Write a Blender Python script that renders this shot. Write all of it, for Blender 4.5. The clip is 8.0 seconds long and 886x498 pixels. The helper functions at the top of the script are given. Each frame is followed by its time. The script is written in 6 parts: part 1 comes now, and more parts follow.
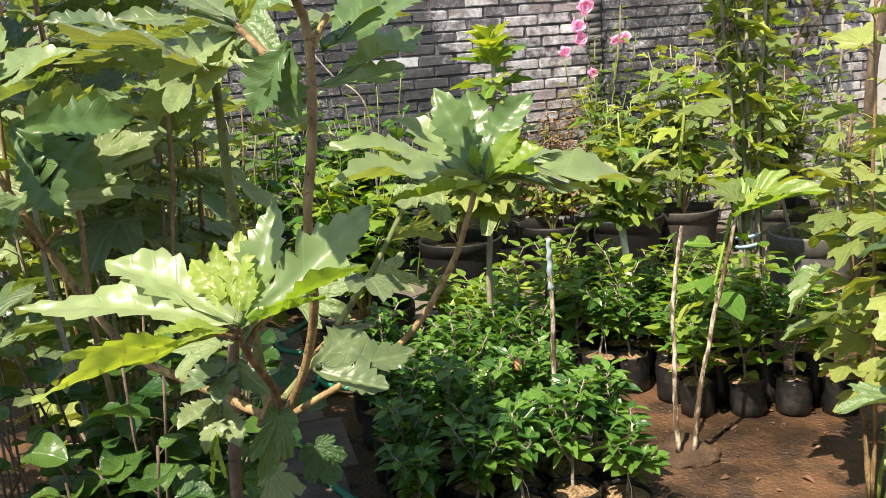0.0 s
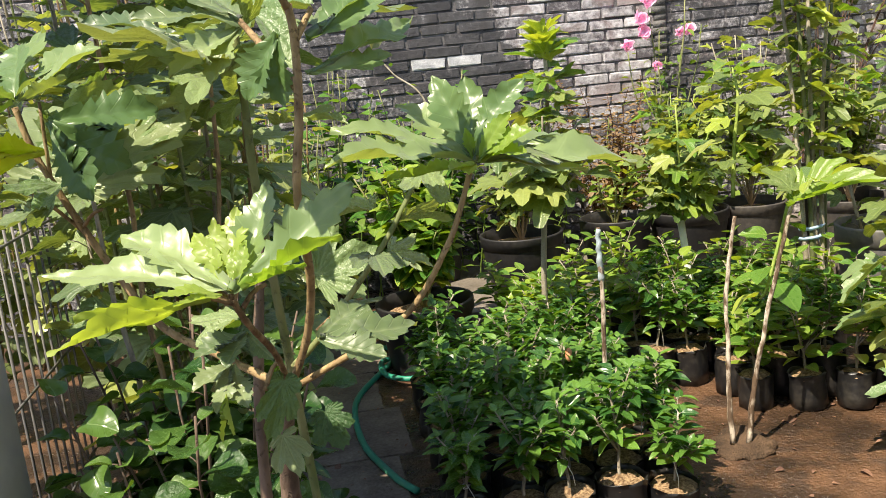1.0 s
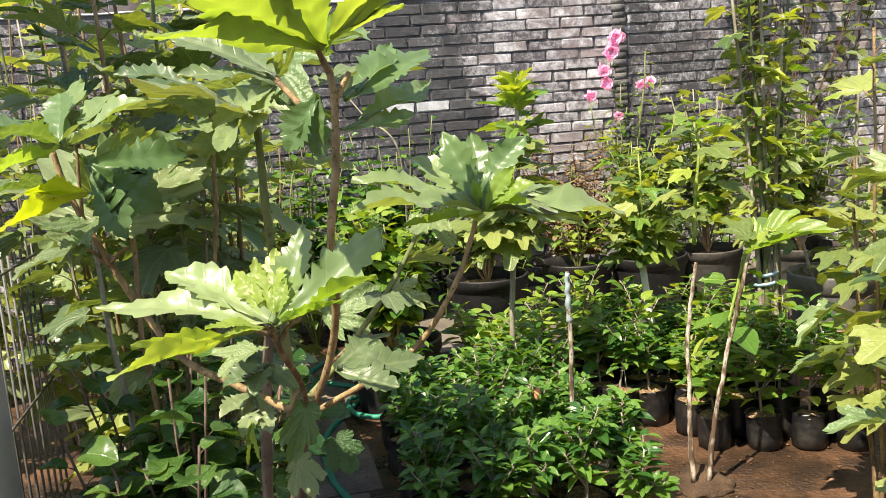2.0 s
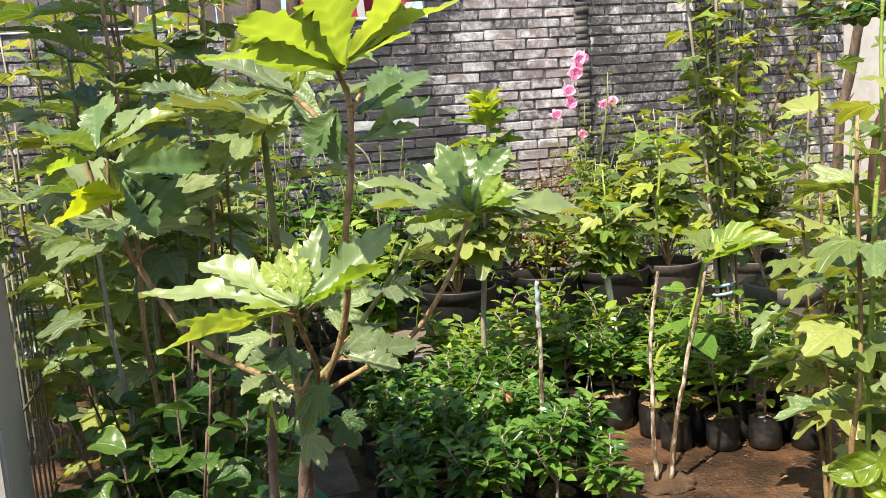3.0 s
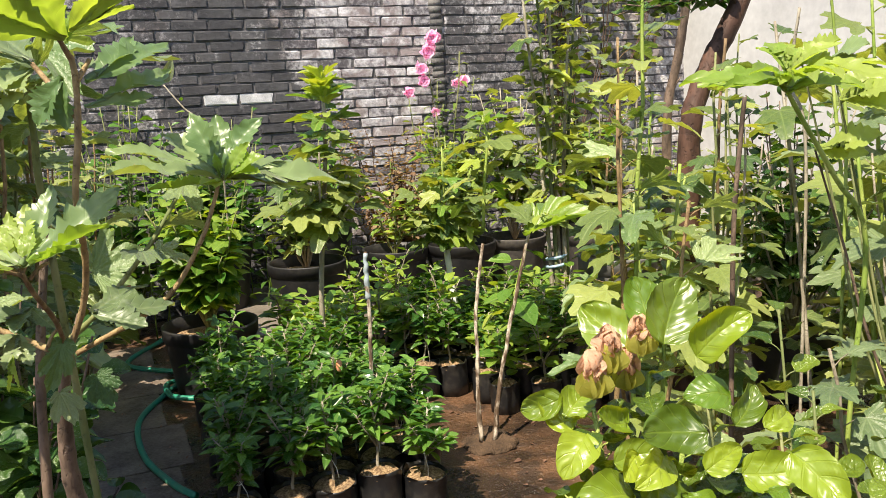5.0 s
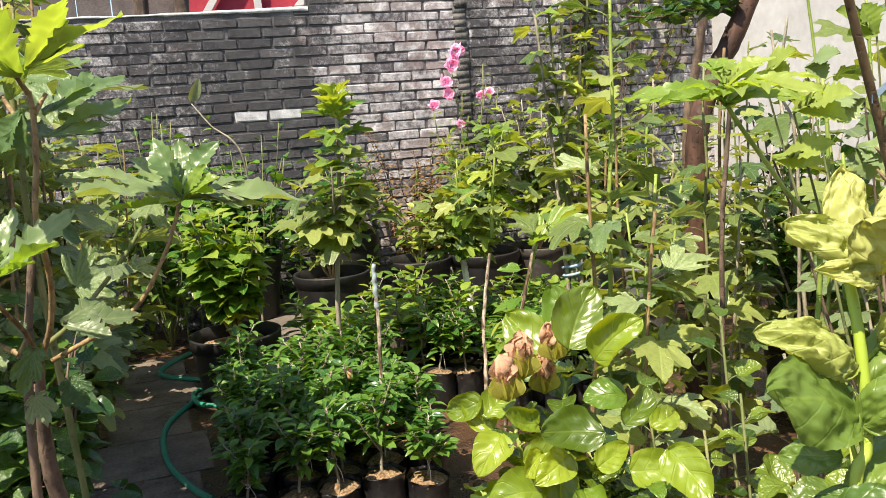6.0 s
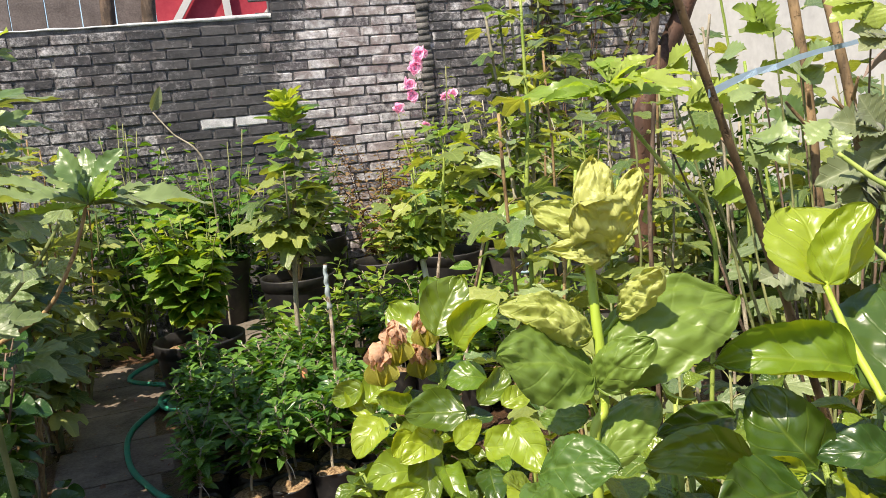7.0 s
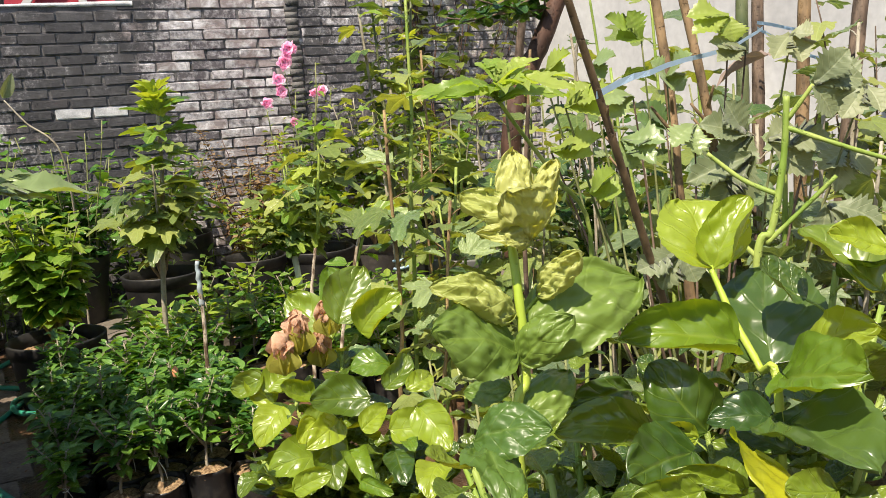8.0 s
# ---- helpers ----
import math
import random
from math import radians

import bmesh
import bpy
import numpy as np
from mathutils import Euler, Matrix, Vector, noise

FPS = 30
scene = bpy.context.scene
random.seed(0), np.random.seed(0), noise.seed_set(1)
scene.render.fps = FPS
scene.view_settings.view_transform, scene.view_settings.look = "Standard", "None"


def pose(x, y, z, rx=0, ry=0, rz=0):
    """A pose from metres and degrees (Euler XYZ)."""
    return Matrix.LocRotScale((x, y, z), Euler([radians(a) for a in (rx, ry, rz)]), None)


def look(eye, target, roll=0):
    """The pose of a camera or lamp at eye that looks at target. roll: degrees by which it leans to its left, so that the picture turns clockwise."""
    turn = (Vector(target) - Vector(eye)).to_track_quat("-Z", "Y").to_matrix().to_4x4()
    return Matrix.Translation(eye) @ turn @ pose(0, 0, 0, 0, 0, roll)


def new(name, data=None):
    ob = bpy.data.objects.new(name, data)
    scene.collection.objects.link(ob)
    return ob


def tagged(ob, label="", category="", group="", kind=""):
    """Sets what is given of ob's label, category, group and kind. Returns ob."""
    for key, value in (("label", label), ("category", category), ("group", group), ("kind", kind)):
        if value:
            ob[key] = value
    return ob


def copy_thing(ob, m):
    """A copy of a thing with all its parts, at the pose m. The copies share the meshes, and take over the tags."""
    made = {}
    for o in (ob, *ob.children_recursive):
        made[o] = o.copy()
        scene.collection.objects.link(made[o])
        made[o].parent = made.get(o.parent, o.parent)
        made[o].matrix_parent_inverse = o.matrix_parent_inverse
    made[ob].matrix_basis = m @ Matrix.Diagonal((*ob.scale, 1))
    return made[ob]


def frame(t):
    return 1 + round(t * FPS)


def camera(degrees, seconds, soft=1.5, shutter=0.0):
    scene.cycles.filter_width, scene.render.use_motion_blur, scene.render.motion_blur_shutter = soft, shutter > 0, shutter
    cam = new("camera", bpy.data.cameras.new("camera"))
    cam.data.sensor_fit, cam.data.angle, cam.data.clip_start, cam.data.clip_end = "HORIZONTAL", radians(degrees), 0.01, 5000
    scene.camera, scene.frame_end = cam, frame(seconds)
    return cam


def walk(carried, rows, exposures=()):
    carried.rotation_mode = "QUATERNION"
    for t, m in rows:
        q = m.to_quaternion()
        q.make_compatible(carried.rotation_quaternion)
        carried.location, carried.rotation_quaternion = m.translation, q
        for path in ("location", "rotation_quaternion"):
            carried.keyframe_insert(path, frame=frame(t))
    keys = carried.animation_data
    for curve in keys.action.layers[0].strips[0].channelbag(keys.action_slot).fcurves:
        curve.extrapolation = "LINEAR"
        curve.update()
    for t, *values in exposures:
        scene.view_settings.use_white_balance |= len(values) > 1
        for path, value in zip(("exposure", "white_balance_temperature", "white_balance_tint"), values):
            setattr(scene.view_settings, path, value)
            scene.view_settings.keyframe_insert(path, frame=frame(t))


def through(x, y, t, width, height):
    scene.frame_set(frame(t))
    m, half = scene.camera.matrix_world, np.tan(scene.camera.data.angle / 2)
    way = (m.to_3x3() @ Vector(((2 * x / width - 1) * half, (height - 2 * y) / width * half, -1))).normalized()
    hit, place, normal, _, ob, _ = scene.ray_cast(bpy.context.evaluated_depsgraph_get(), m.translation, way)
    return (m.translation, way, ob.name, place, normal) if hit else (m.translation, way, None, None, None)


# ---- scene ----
cam = camera(54.0, 8.0, 0.45)
PATH = [
    (0, (0.092, 0.168, 1.248), (0.554, 2.066, 0.824), -4.5),
    (0.5, (0.137, 0.124, 1.24), (0.497, 2.047, 0.824), -6.0),
    (1, (0.16, 0.096, 1.23), (0.446, 2.033, 0.82), -5.9),
    (1.5, (0.139, 0.064, 1.244), (0.444, 2.004, 0.866), -5.2),
    (2, (0.089, 0.024, 1.252), (0.486, 1.957, 0.925), -4.3),
    (3.5, (0.013, -0.127, 1.242), (0.567, 1.773, 0.952), -3.5),
    (4, (0.035, -0.134, 1.227), (0.718, 1.715, 0.881), -2.5),
    (4.5, (0.105, -0.176, 1.228), (0.849, 1.645, 0.865), -2.6),
    (6, (0.292, -0.355, 1.24), (0.909, 1.519, 0.912), -4.1),
    (6.5, (0.367, -0.421, 1.231), (0.935, 1.468, 0.906), -4.4),
    (7, (0.412, -0.464, 1.228), (1.046, 1.404, 0.903), -5.5),
    (7.5, (0.391, -0.466, 1.232), (1.169, 1.346, 0.898), -5.0),
    (8, (0.35, -0.477, 1.227), (1.273, 1.261, 0.875), -3.8),
]
walk(cam, [(t, look(e, p, r)) for t, e, p, r in PATH], exposures=[(0.0, 1.04), (2.0, 1.12), (4.5, 1.04), (7.0, 0.9), (8.0, 0.8)])

# ---- light ----
SUN_FROM = Vector((-0.62, -0.5, 1.3)).normalized()
world = bpy.data.worlds.new("world")
world.use_nodes = True
scene.world = world
sky = world.node_tree.nodes.new("ShaderNodeTexSky")
sky.sky_type = "NISHITA"
sky.sun_disc = False
sky.sun_elevation = math.asin(SUN_FROM.z)
sky.sun_rotation = math.atan2(SUN_FROM.x, SUN_FROM.y)
world.node_tree.links.new(sky.outputs[0], world.node_tree.nodes["Background"].inputs[0])
world.node_tree.nodes["Background"].inputs[1].default_value = 0.115
sun = bpy.data.lights.new("sun", "SUN")
sun.energy, sun.angle, sun.color = 5.0, radians(0.5), (1.0, 0.88, 0.7)
new("sun", sun).matrix_world = look(SUN_FROM * 30, (0, 0, 0))


# ---- materials ----
class Nodes:
    """A short way to write node materials."""

    def __init__(self, name):
        self.mat = bpy.data.materials.new(name)
        self.mat.use_nodes = True
        self.t = self.mat.node_tree
        self.bsdf = self.t.nodes["Principled BSDF"]
        self.out = self.t.nodes["Material Output"]

    def n(self, kind, **inputs):
        node = self.t.nodes.new("ShaderNode" + kind)
        for key, value in inputs.items():
            self.put(node.inputs[key.replace("_", " ")], value)
        return node

    def put(self, socket, value):
        if isinstance(value, bpy.types.NodeSocket):
            self.t.links.new(value, socket)
        else:
            socket.default_value = value

    def noise(self, scale, detail=4.0, rough=0.55, vec=None, dist=0.0):
        node = self.n("TexNoise", Scale=scale, Detail=detail, Roughness=rough, Distortion=dist)
        if vec is not None:
            self.put(node.inputs["Vector"], vec)
        return node.outputs["Fac"]

    def ramp(self, fac, *stops):
        node = self.t.nodes.new("ShaderNodeValToRGB")
        while len(node.color_ramp.elements) < len(stops):
            node.color_ramp.elements.new(0.5)
        for e, (p, c) in zip(node.color_ramp.elements, stops):
            e.position, e.color = p, (*(c if isinstance(c, tuple) else (c, c, c)), 1)
        self.put(node.inputs[0], fac)
        return node.outputs[0]

    def mix(self, fac, a, b, how="MIX"):
        node = self.t.nodes.new("ShaderNodeMix")
        node.data_type, node.blend_type = "RGBA", how
        for s, v in zip((node.inputs[0], node.inputs[6], node.inputs[7]), (fac, a, b)):
            self.put(s, (*v, 1) if isinstance(v, tuple) and len(v) == 3 else v)
        return node.outputs[2]

    def math(self, op, a, b=0.0):
        node = self.t.nodes.new("ShaderNodeMath")
        node.operation = op
        self.put(node.inputs[0], a)
        self.put(node.inputs[1], b)
        return node.outputs[0]

    def bump(self, height, strength=0.4, distance=0.01):
        node = self.n("Bump", Strength=strength, Distance=distance, Height=height)
        self.put(self.bsdf.inputs["Normal"], node.outputs[0])
        return node.outputs[0]

    def where(self, kind="Object"):
        return self.t.nodes.new("ShaderNodeTexCoord").outputs[kind]

    def world(self):
        return self.t.nodes.new("ShaderNodeNewGeometry").outputs["Position"]

    def rand(self):
        return self.t.nodes.new("ShaderNodeObjectInfo").outputs["Random"]

    def island(self):
        return self.t.nodes.new("ShaderNodeNewGeometry").outputs["Random Per Island"]

    def set(self, color=None, rough=None, spec=None, metal=None):
        for key, v in (("Base Color", color), ("Roughness", rough), ("Specular IOR Level", spec), ("Metallic", metal)):
            if v is not None:
                self.put(self.bsdf.inputs[key], (*v, 1) if isinstance(v, tuple) and len(v) == 3 else v)
        return self.mat


def leaf_mat(name, dark, light, vein=(0.3, 0.4, 0.12), rough=0.42, through=0.4, ribs=9.0, joined=False, dust=0.15, bump=0.5, glow=(1.7, 1.5, 0.4), sheen=0.0, veins=0.5, ribbing=0.5, coarse=0.0, grain=0.5, spec=0.5):
    """A leaf: two greens by leaf and by blotch, pale veins from the uv map, dust, and light that comes through."""
    dark, light = ((c[0] * 1.16, c[1], c[2] * 1.18) for c in (dark, light))
    k = Nodes(name)
    uv = k.n("SeparateXYZ", Vector=k.where("UV"))
    u, v = k.math("ABSOLUTE", uv.outputs[0]), uv.outputs[1]
    mid = k.ramp(u, (0.0, 1.0), (0.03, 0.0))
    stray = k.math("MULTIPLY", k.noise(14.0, 2.0, vec=k.where("Object")), 0.09)
    side = k.math("FRACT", k.math("MULTIPLY", k.math("ADD", k.math("SUBTRACT", v, k.math("MULTIPLY", u, 0.9)), stray), ribs))
    side = k.ramp(side, (0.0, 0.6), (0.07, 0.0), (0.93, 0.0), (1.0, 0.6))
    rib = k.math("MAXIMUM", mid, side)
    own = k.island() if joined else k.rand()
    blotch = k.noise(9.0, 3.0, vec=k.where("Object"))
    tone = k.math("ADD", k.math("MULTIPLY", own, 0.75), k.math("MULTIPLY", blotch, 0.4))
    green = k.mix(k.ramp(tone, (0.25, 0.0), (1.0, 1.0)), dark, light)
    green = k.mix(k.math("MULTIPLY", rib, veins), green, vein)
    speck = k.ramp(k.noise(34.0, 4.0, vec=k.where("Object")), (0.6, 0.0), (0.75, 1.0))
    green = k.mix(k.math("MULTIPLY", speck, dust), green, (0.4, 0.42, 0.36))
    k.set(green, k.math("ADD", rough - 0.07, k.math("MULTIPLY", blotch, 0.16)), spec)
    k.put(k.bsdf.inputs["Sheen Weight"], sheen)
    height = k.math("SUBTRACT", k.math("MULTIPLY", k.noise(26.0, 3.0, vec=k.where("Object")), grain), k.math("MULTIPLY", rib, ribbing))
    if coarse:
        height = k.math("ADD", height, k.math("MULTIPLY", k.noise(6.0, 1.5, 0.5, k.where("Object"), 0.4), coarse))
    normal = k.bump(height, bump, 0.004)
    warm = k.mix(1.0, green, glow, "MULTIPLY")
    tr = k.n("BsdfTranslucent", Color=warm, Normal=normal)
    mix = k.n("MixShader", Fac=through)
    k.put(mix.inputs[1], k.bsdf.outputs[0])
    k.put(mix.inputs[2], tr.outputs[0])
    k.put(k.out.inputs[0], mix.outputs[0])
    return k.mat


def stem_mat(name, a, b, scale=30.0, rough=0.65, edge=0.1):
    k = Nodes(name)
    pos = k.n("Mapping", Vector=k.where("Object"), Scale=(1, 1, 0.35))
    f = k.noise(scale, 5.0, vec=pos.outputs[0])
    big = k.noise(7.0, 3.0, vec=k.where("Object"))
    c = k.mix(k.ramp(k.math("ADD", k.math("MULTIPLY", f, 0.5), k.math("MULTIPLY", big, 0.5)), (0.5 - edge, 0.0), (0.5 + edge, 1.0)), a, b)
    scar = k.ramp(k.noise(scale * 2.2, 4.0, 0.7, k.where("Object")), (0.56, 0.0), (0.68, 0.55))
    c = k.mix(scar, c, tuple(0.45 * q for q in a))
    k.bump(k.math("ADD", f, k.math("MULTIPLY", scar, -0.5)), 0.9, 0.006)
    return k.set(c, rough, 0.3)


FIG = leaf_mat("fig_leaf", (0.1, 0.2, 0.055), (0.25, 0.37, 0.13), (0.4, 0.5, 0.24), 0.33, 0.34, 6.0, dust=0.1, sheen=0.22, coarse=1.6, veins=0.12, ribbing=0.08, bump=0.8, spec=0.6)
# For young leaves; also paints sunlight through undersides of grown ones.
FIG_YOUNG_BACKLIT = leaf_mat("fig_leaf_young_backlit", (0.19, 0.33, 0.045), (0.31, 0.43, 0.08), (0.44, 0.53, 0.18), 0.34, 0.48, 7.0, glow=(1.55, 1.55, 0.5), dust=0.04, veins=0.14, ribbing=0.1, coarse=0.8)
FIG_GREY = leaf_mat("fig_leaf_dusty", (0.075, 0.14, 0.05), (0.2, 0.29, 0.11), (0.38, 0.44, 0.24), 0.38, 0.3, 7.0, dust=0.3, sheen=0.12, coarse=1.0, veins=0.25, ribbing=0.3)
FIG_DUST = leaf_mat("fig_leaf_pale", (0.14, 0.2, 0.085), (0.25, 0.31, 0.14), (0.46, 0.5, 0.32), 0.5, 0.3, 6.0, dust=0.3, sheen=0.2, coarse=0.8, veins=0.3, ribbing=0.3)
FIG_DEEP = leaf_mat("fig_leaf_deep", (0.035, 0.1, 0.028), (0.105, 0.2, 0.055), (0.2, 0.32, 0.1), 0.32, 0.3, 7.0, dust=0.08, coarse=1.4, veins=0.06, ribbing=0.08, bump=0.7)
FIG_FAR = leaf_mat("fig_leaf_far", (0.06, 0.13, 0.032), (0.31, 0.41, 0.095), (0.36, 0.46, 0.17), 0.3, 0.38, 7.0, dust=0.08, sheen=0.05, coarse=0.8, veins=0.25)
HIB = leaf_mat("hibiscus_leaf", (0.03, 0.08, 0.008), (0.15, 0.25, 0.014), (0.32, 0.43, 0.06), 0.33, 0.32, 4.0, dust=0.01, spec=0.9, bump=0.55, veins=0.2, ribbing=0.3, coarse=1.8, grain=0.05, glow=(2.3, 1.6, 0.2))
HIB_FRESH = leaf_mat("hibiscus_leaf_fresh", (0.1, 0.21, 0.012), (0.27, 0.4, 0.025), (0.4, 0.5, 0.08), 0.33, 0.38, 4.0, dust=0.01, spec=0.9, bump=0.55, veins=0.2, ribbing=0.3, coarse=1.8, grain=0.05, glow=(2.0, 1.5, 0.2))
# Shaded copy of HIB: shade between leaves put into a darker green.
HIB_SHADED = leaf_mat("hibiscus_leaf_shaded", (0.02, 0.06, 0.012), (0.06, 0.12, 0.02), (0.16, 0.24, 0.06), 0.28, 0.22, 4.0, dust=0.03, spec=0.6, bump=0.4, veins=0.2, ribbing=0.3, coarse=0.8, grain=0.05)
HIB_CURL = leaf_mat("hibiscus_leaf_curled", (0.26, 0.35, 0.07), (0.42, 0.5, 0.14), (0.46, 0.54, 0.18), 0.46, 0.3, 4.0, dust=0.02, bump=1.0, veins=0.12, ribbing=0.1, coarse=3.0, grain=1.2)
HIB_MATTE = leaf_mat("hibiscus_leaf_matt", (0.06, 0.135, 0.018), (0.17, 0.28, 0.04), (0.3, 0.4, 0.09), 0.38, 0.28, 4.0, dust=0.03, bump=0.6, veins=0.18, ribbing=0.15, coarse=1.6, grain=0.2)
HIB_YELLOW = leaf_mat("hibiscus_leaf_yellow", (0.37, 0.45, 0.02), (0.47, 0.55, 0.03), (0.52, 0.56, 0.1), 0.3, 0.5, 4.0, glow=(1.3, 1.45, 0.4), dust=0.01, bump=0.4, veins=0.2, ribbing=0.1, coarse=1.2, grain=0.1)
SEED = leaf_mat("seedling_leaf", (0.03, 0.11, 0.018), (0.13, 0.29, 0.04), (0.22, 0.36, 0.09), 0.26, 0.36, 7.0, dust=0.03, veins=0.3, ribbing=0.3)
SEED_JOINED = leaf_mat("seedling_foliage", (0.03, 0.11, 0.018), (0.13, 0.29, 0.04), (0.22, 0.36, 0.09), 0.26, 0.36, 7.0, dust=0.03, veins=0.3, ribbing=0.3, joined=True)
SEED_LIGHT = leaf_mat("seedling_leaf_light", (0.1, 0.24, 0.02), (0.34, 0.46, 0.055), (0.42, 0.52, 0.14), 0.3, 0.4, 7.0, dust=0.03, ribbing=0.3, sheen=0.2)
ROUND = leaf_mat("round_leaf", (0.04, 0.14, 0.02), (0.13, 0.27, 0.03), (0.22, 0.34, 0.08), 0.28, 0.33, 6.0, dust=0.04, veins=0.3, ribbing=0.2)
ROUND_DARK = leaf_mat("round_leaf_dark", (0.022, 0.075, 0.016), (0.085, 0.18, 0.03), (0.14, 0.24, 0.055), 0.25, 0.3, 6.0, dust=0.05, bump=0.6, veins=0.3, ribbing=0.2, coarse=1.0)
ROUND_JOINED = leaf_mat("round_foliage_dark", (0.022, 0.075, 0.016), (0.085, 0.18, 0.03), (0.14, 0.24, 0.055), 0.25, 0.3, 6.0, joined=True, dust=0.05, bump=0.6, veins=0.3, ribbing=0.2, coarse=1.0)
LIGHT_JOINED = leaf_mat("pale_foliage", (0.05, 0.17, 0.02), (0.27, 0.42, 0.05), (0.4, 0.5, 0.13), 0.28, 0.4, 7.0, joined=True, ribbing=0.3)
FAR_JOINED = leaf_mat("far_fig_foliage", (0.06, 0.13, 0.035), (0.32, 0.41, 0.11), (0.38, 0.47, 0.19), 0.32, 0.38, 8.0, joined=True, dust=0.12, sheen=0.08)
SMALL = leaf_mat("small_leaf", (0.05, 0.14, 0.02), (0.18, 0.3, 0.04), (0.24, 0.34, 0.1), 0.4, 0.4, 5.0, joined=True)
VINE = leaf_mat("vine_leaf", (0.035, 0.07, 0.02), (0.2, 0.28, 0.045), (0.26, 0.32, 0.09), 0.4, 0.4, 5.0, joined=True)
BROWNISH = leaf_mat("brownish_leaf", (0.17, 0.11, 0.06), (0.28, 0.24, 0.1), (0.2, 0.2, 0.1), 0.6, 0.35, 5.0, joined=True)
BARK_RED = stem_mat("bark_red_brown", (0.13, 0.08, 0.038), (0.38, 0.27, 0.13), 70.0)
BARK_TRUNK = stem_mat("bark_trunk", (0.06, 0.042, 0.03), (0.2, 0.14, 0.1), 40.0)
BARK_GREEN = stem_mat("bark_green", (0.11, 0.14, 0.045), (0.25, 0.25, 0.11))
BARK_GREY = stem_mat("bark_grey", (0.2, 0.17, 0.12), (0.42, 0.38, 0.3), 45.0)
BARK_TAN = stem_mat("bark_tan", (0.09, 0.06, 0.032), (0.25, 0.165, 0.085), 40.0)
BARK_BROWN = stem_mat("bark_brown", (0.045, 0.024, 0.017), (0.12, 0.062, 0.042), 30.0)
GREEN_STEM = stem_mat("stem_green", (0.16, 0.25, 0.035), (0.34, 0.4, 0.1), 25.0, 0.5)
STALK = stem_mat("stalk_bright", (0.27, 0.38, 0.035), (0.38, 0.47, 0.07), 14.0, 0.4)
STICK = stem_mat("stick_pale", (0.1, 0.065, 0.04), (0.5, 0.43, 0.34), 60.0, 0.8, 0.05)
BAMBOO = stem_mat("bamboo_dark", (0.06, 0.08, 0.03), (0.16, 0.17, 0.08), 14.0, 0.4)


def plastic(name, color, rough=0.45, dusty=0.3):
    k = Nodes(name)
    f = k.noise(7.0, 5.0, vec=k.where("Object"))
    d = k.noise(45.0, 4.0, vec=k.where("Object"))
    dirt = k.math("MULTIPLY", k.ramp(k.math("MULTIPLY", f, d), (0.2, 0.0), (0.42, 1.0)), dusty)
    c = k.mix(dirt, color, (0.3, 0.26, 0.2))
    k.bump(k.noise(18.0, 4.0, vec=k.where("Object")), 0.25, 0.006)
    return k.set(c, k.math("ADD", rough, k.math("MULTIPLY", f, 0.25)), 0.5)


BAG = plastic("black_plastic_film", (0.012, 0.012, 0.013), 0.25, 0.12)
POT = plastic("black_pot_plastic", (0.012, 0.012, 0.014), 0.4, 0.06)
POT_BROWN = plastic("faded_pot_plastic", (0.05, 0.045, 0.043), 0.5, 0.2)
POT_GREY = plastic("grey_pot_plastic", (0.12, 0.12, 0.115), 0.5, 0.4)
HOSE = plastic("green_hose", (0.02, 0.22, 0.14), 0.35, 0.15)
TAPE = leaf_mat("blue_tape", (0.3, 0.5, 0.56), (0.42, 0.62, 0.67), (0.5, 0.66, 0.7), 0.4, 0.25, 4.0, dust=0.05, veins=0.1, ribbing=0.1, glow=(1, 1, 1), joined=True)
TIE = plastic("white_string", (0.75, 0.75, 0.72), 0.6, 0.2)
WIRE = plastic("galvanised_wire", (0.1, 0.1, 0.1), 0.45, 0.3)


def ground_mat():
    k = Nodes("damp_earth")
    p = k.world()
    big, mid, fine = k.noise(0.9, 5.0, vec=p), k.noise(7.0, 6.0, vec=p), k.noise(70.0, 5.0, vec=p)
    streak = k.noise(2.6, 7.0, 0.68, p)
    c = k.mix(k.ramp(big, (0.38, 0.0), (0.62, 1.0)), (0.022, 0.015, 0.011), (0.055, 0.033, 0.02))
    # Tan streaks paint sunlit patches into the damp earth.
    c = k.mix(k.ramp(streak, (0.42, 0.0), (0.62, 0.85)), c, (0.15, 0.075, 0.036))
    c = k.mix(k.ramp(mid, (0.5, 0.0), (0.6, 0.7)), c, (0.028, 0.019, 0.014))
    c = k.mix(k.ramp(fine, (0.62, 0.0), (0.72, 0.6)), c, (0.2, 0.14, 0.09))
    k.bump(k.math("ADD", k.math("MULTIPLY", k.math("ADD", mid, streak), 0.6), k.math("MULTIPLY", fine, 0.4)), 0.9, 0.03)
    return k.set(c, k.ramp(streak, (0.4, 0.2), (0.62, 0.6)), 0.5)


def soil_mat():
    k = Nodes("husk_soil")
    f, g = k.noise(120.0, 4.0, vec=k.where("Object")), k.noise(25.0, 3.0, vec=k.where("Object"))
    c = k.mix(k.ramp(f, (0.38, 0.0), (0.6, 1.0)), (0.13, 0.078, 0.042), (0.38, 0.265, 0.15))
    c = k.mix(k.ramp(g, (0.5, 0.0), (0.65, 0.5)), c, (0.1, 0.065, 0.04))
    k.bump(f, 0.8, 0.006)
    return k.set(c, 0.9, 0.2)


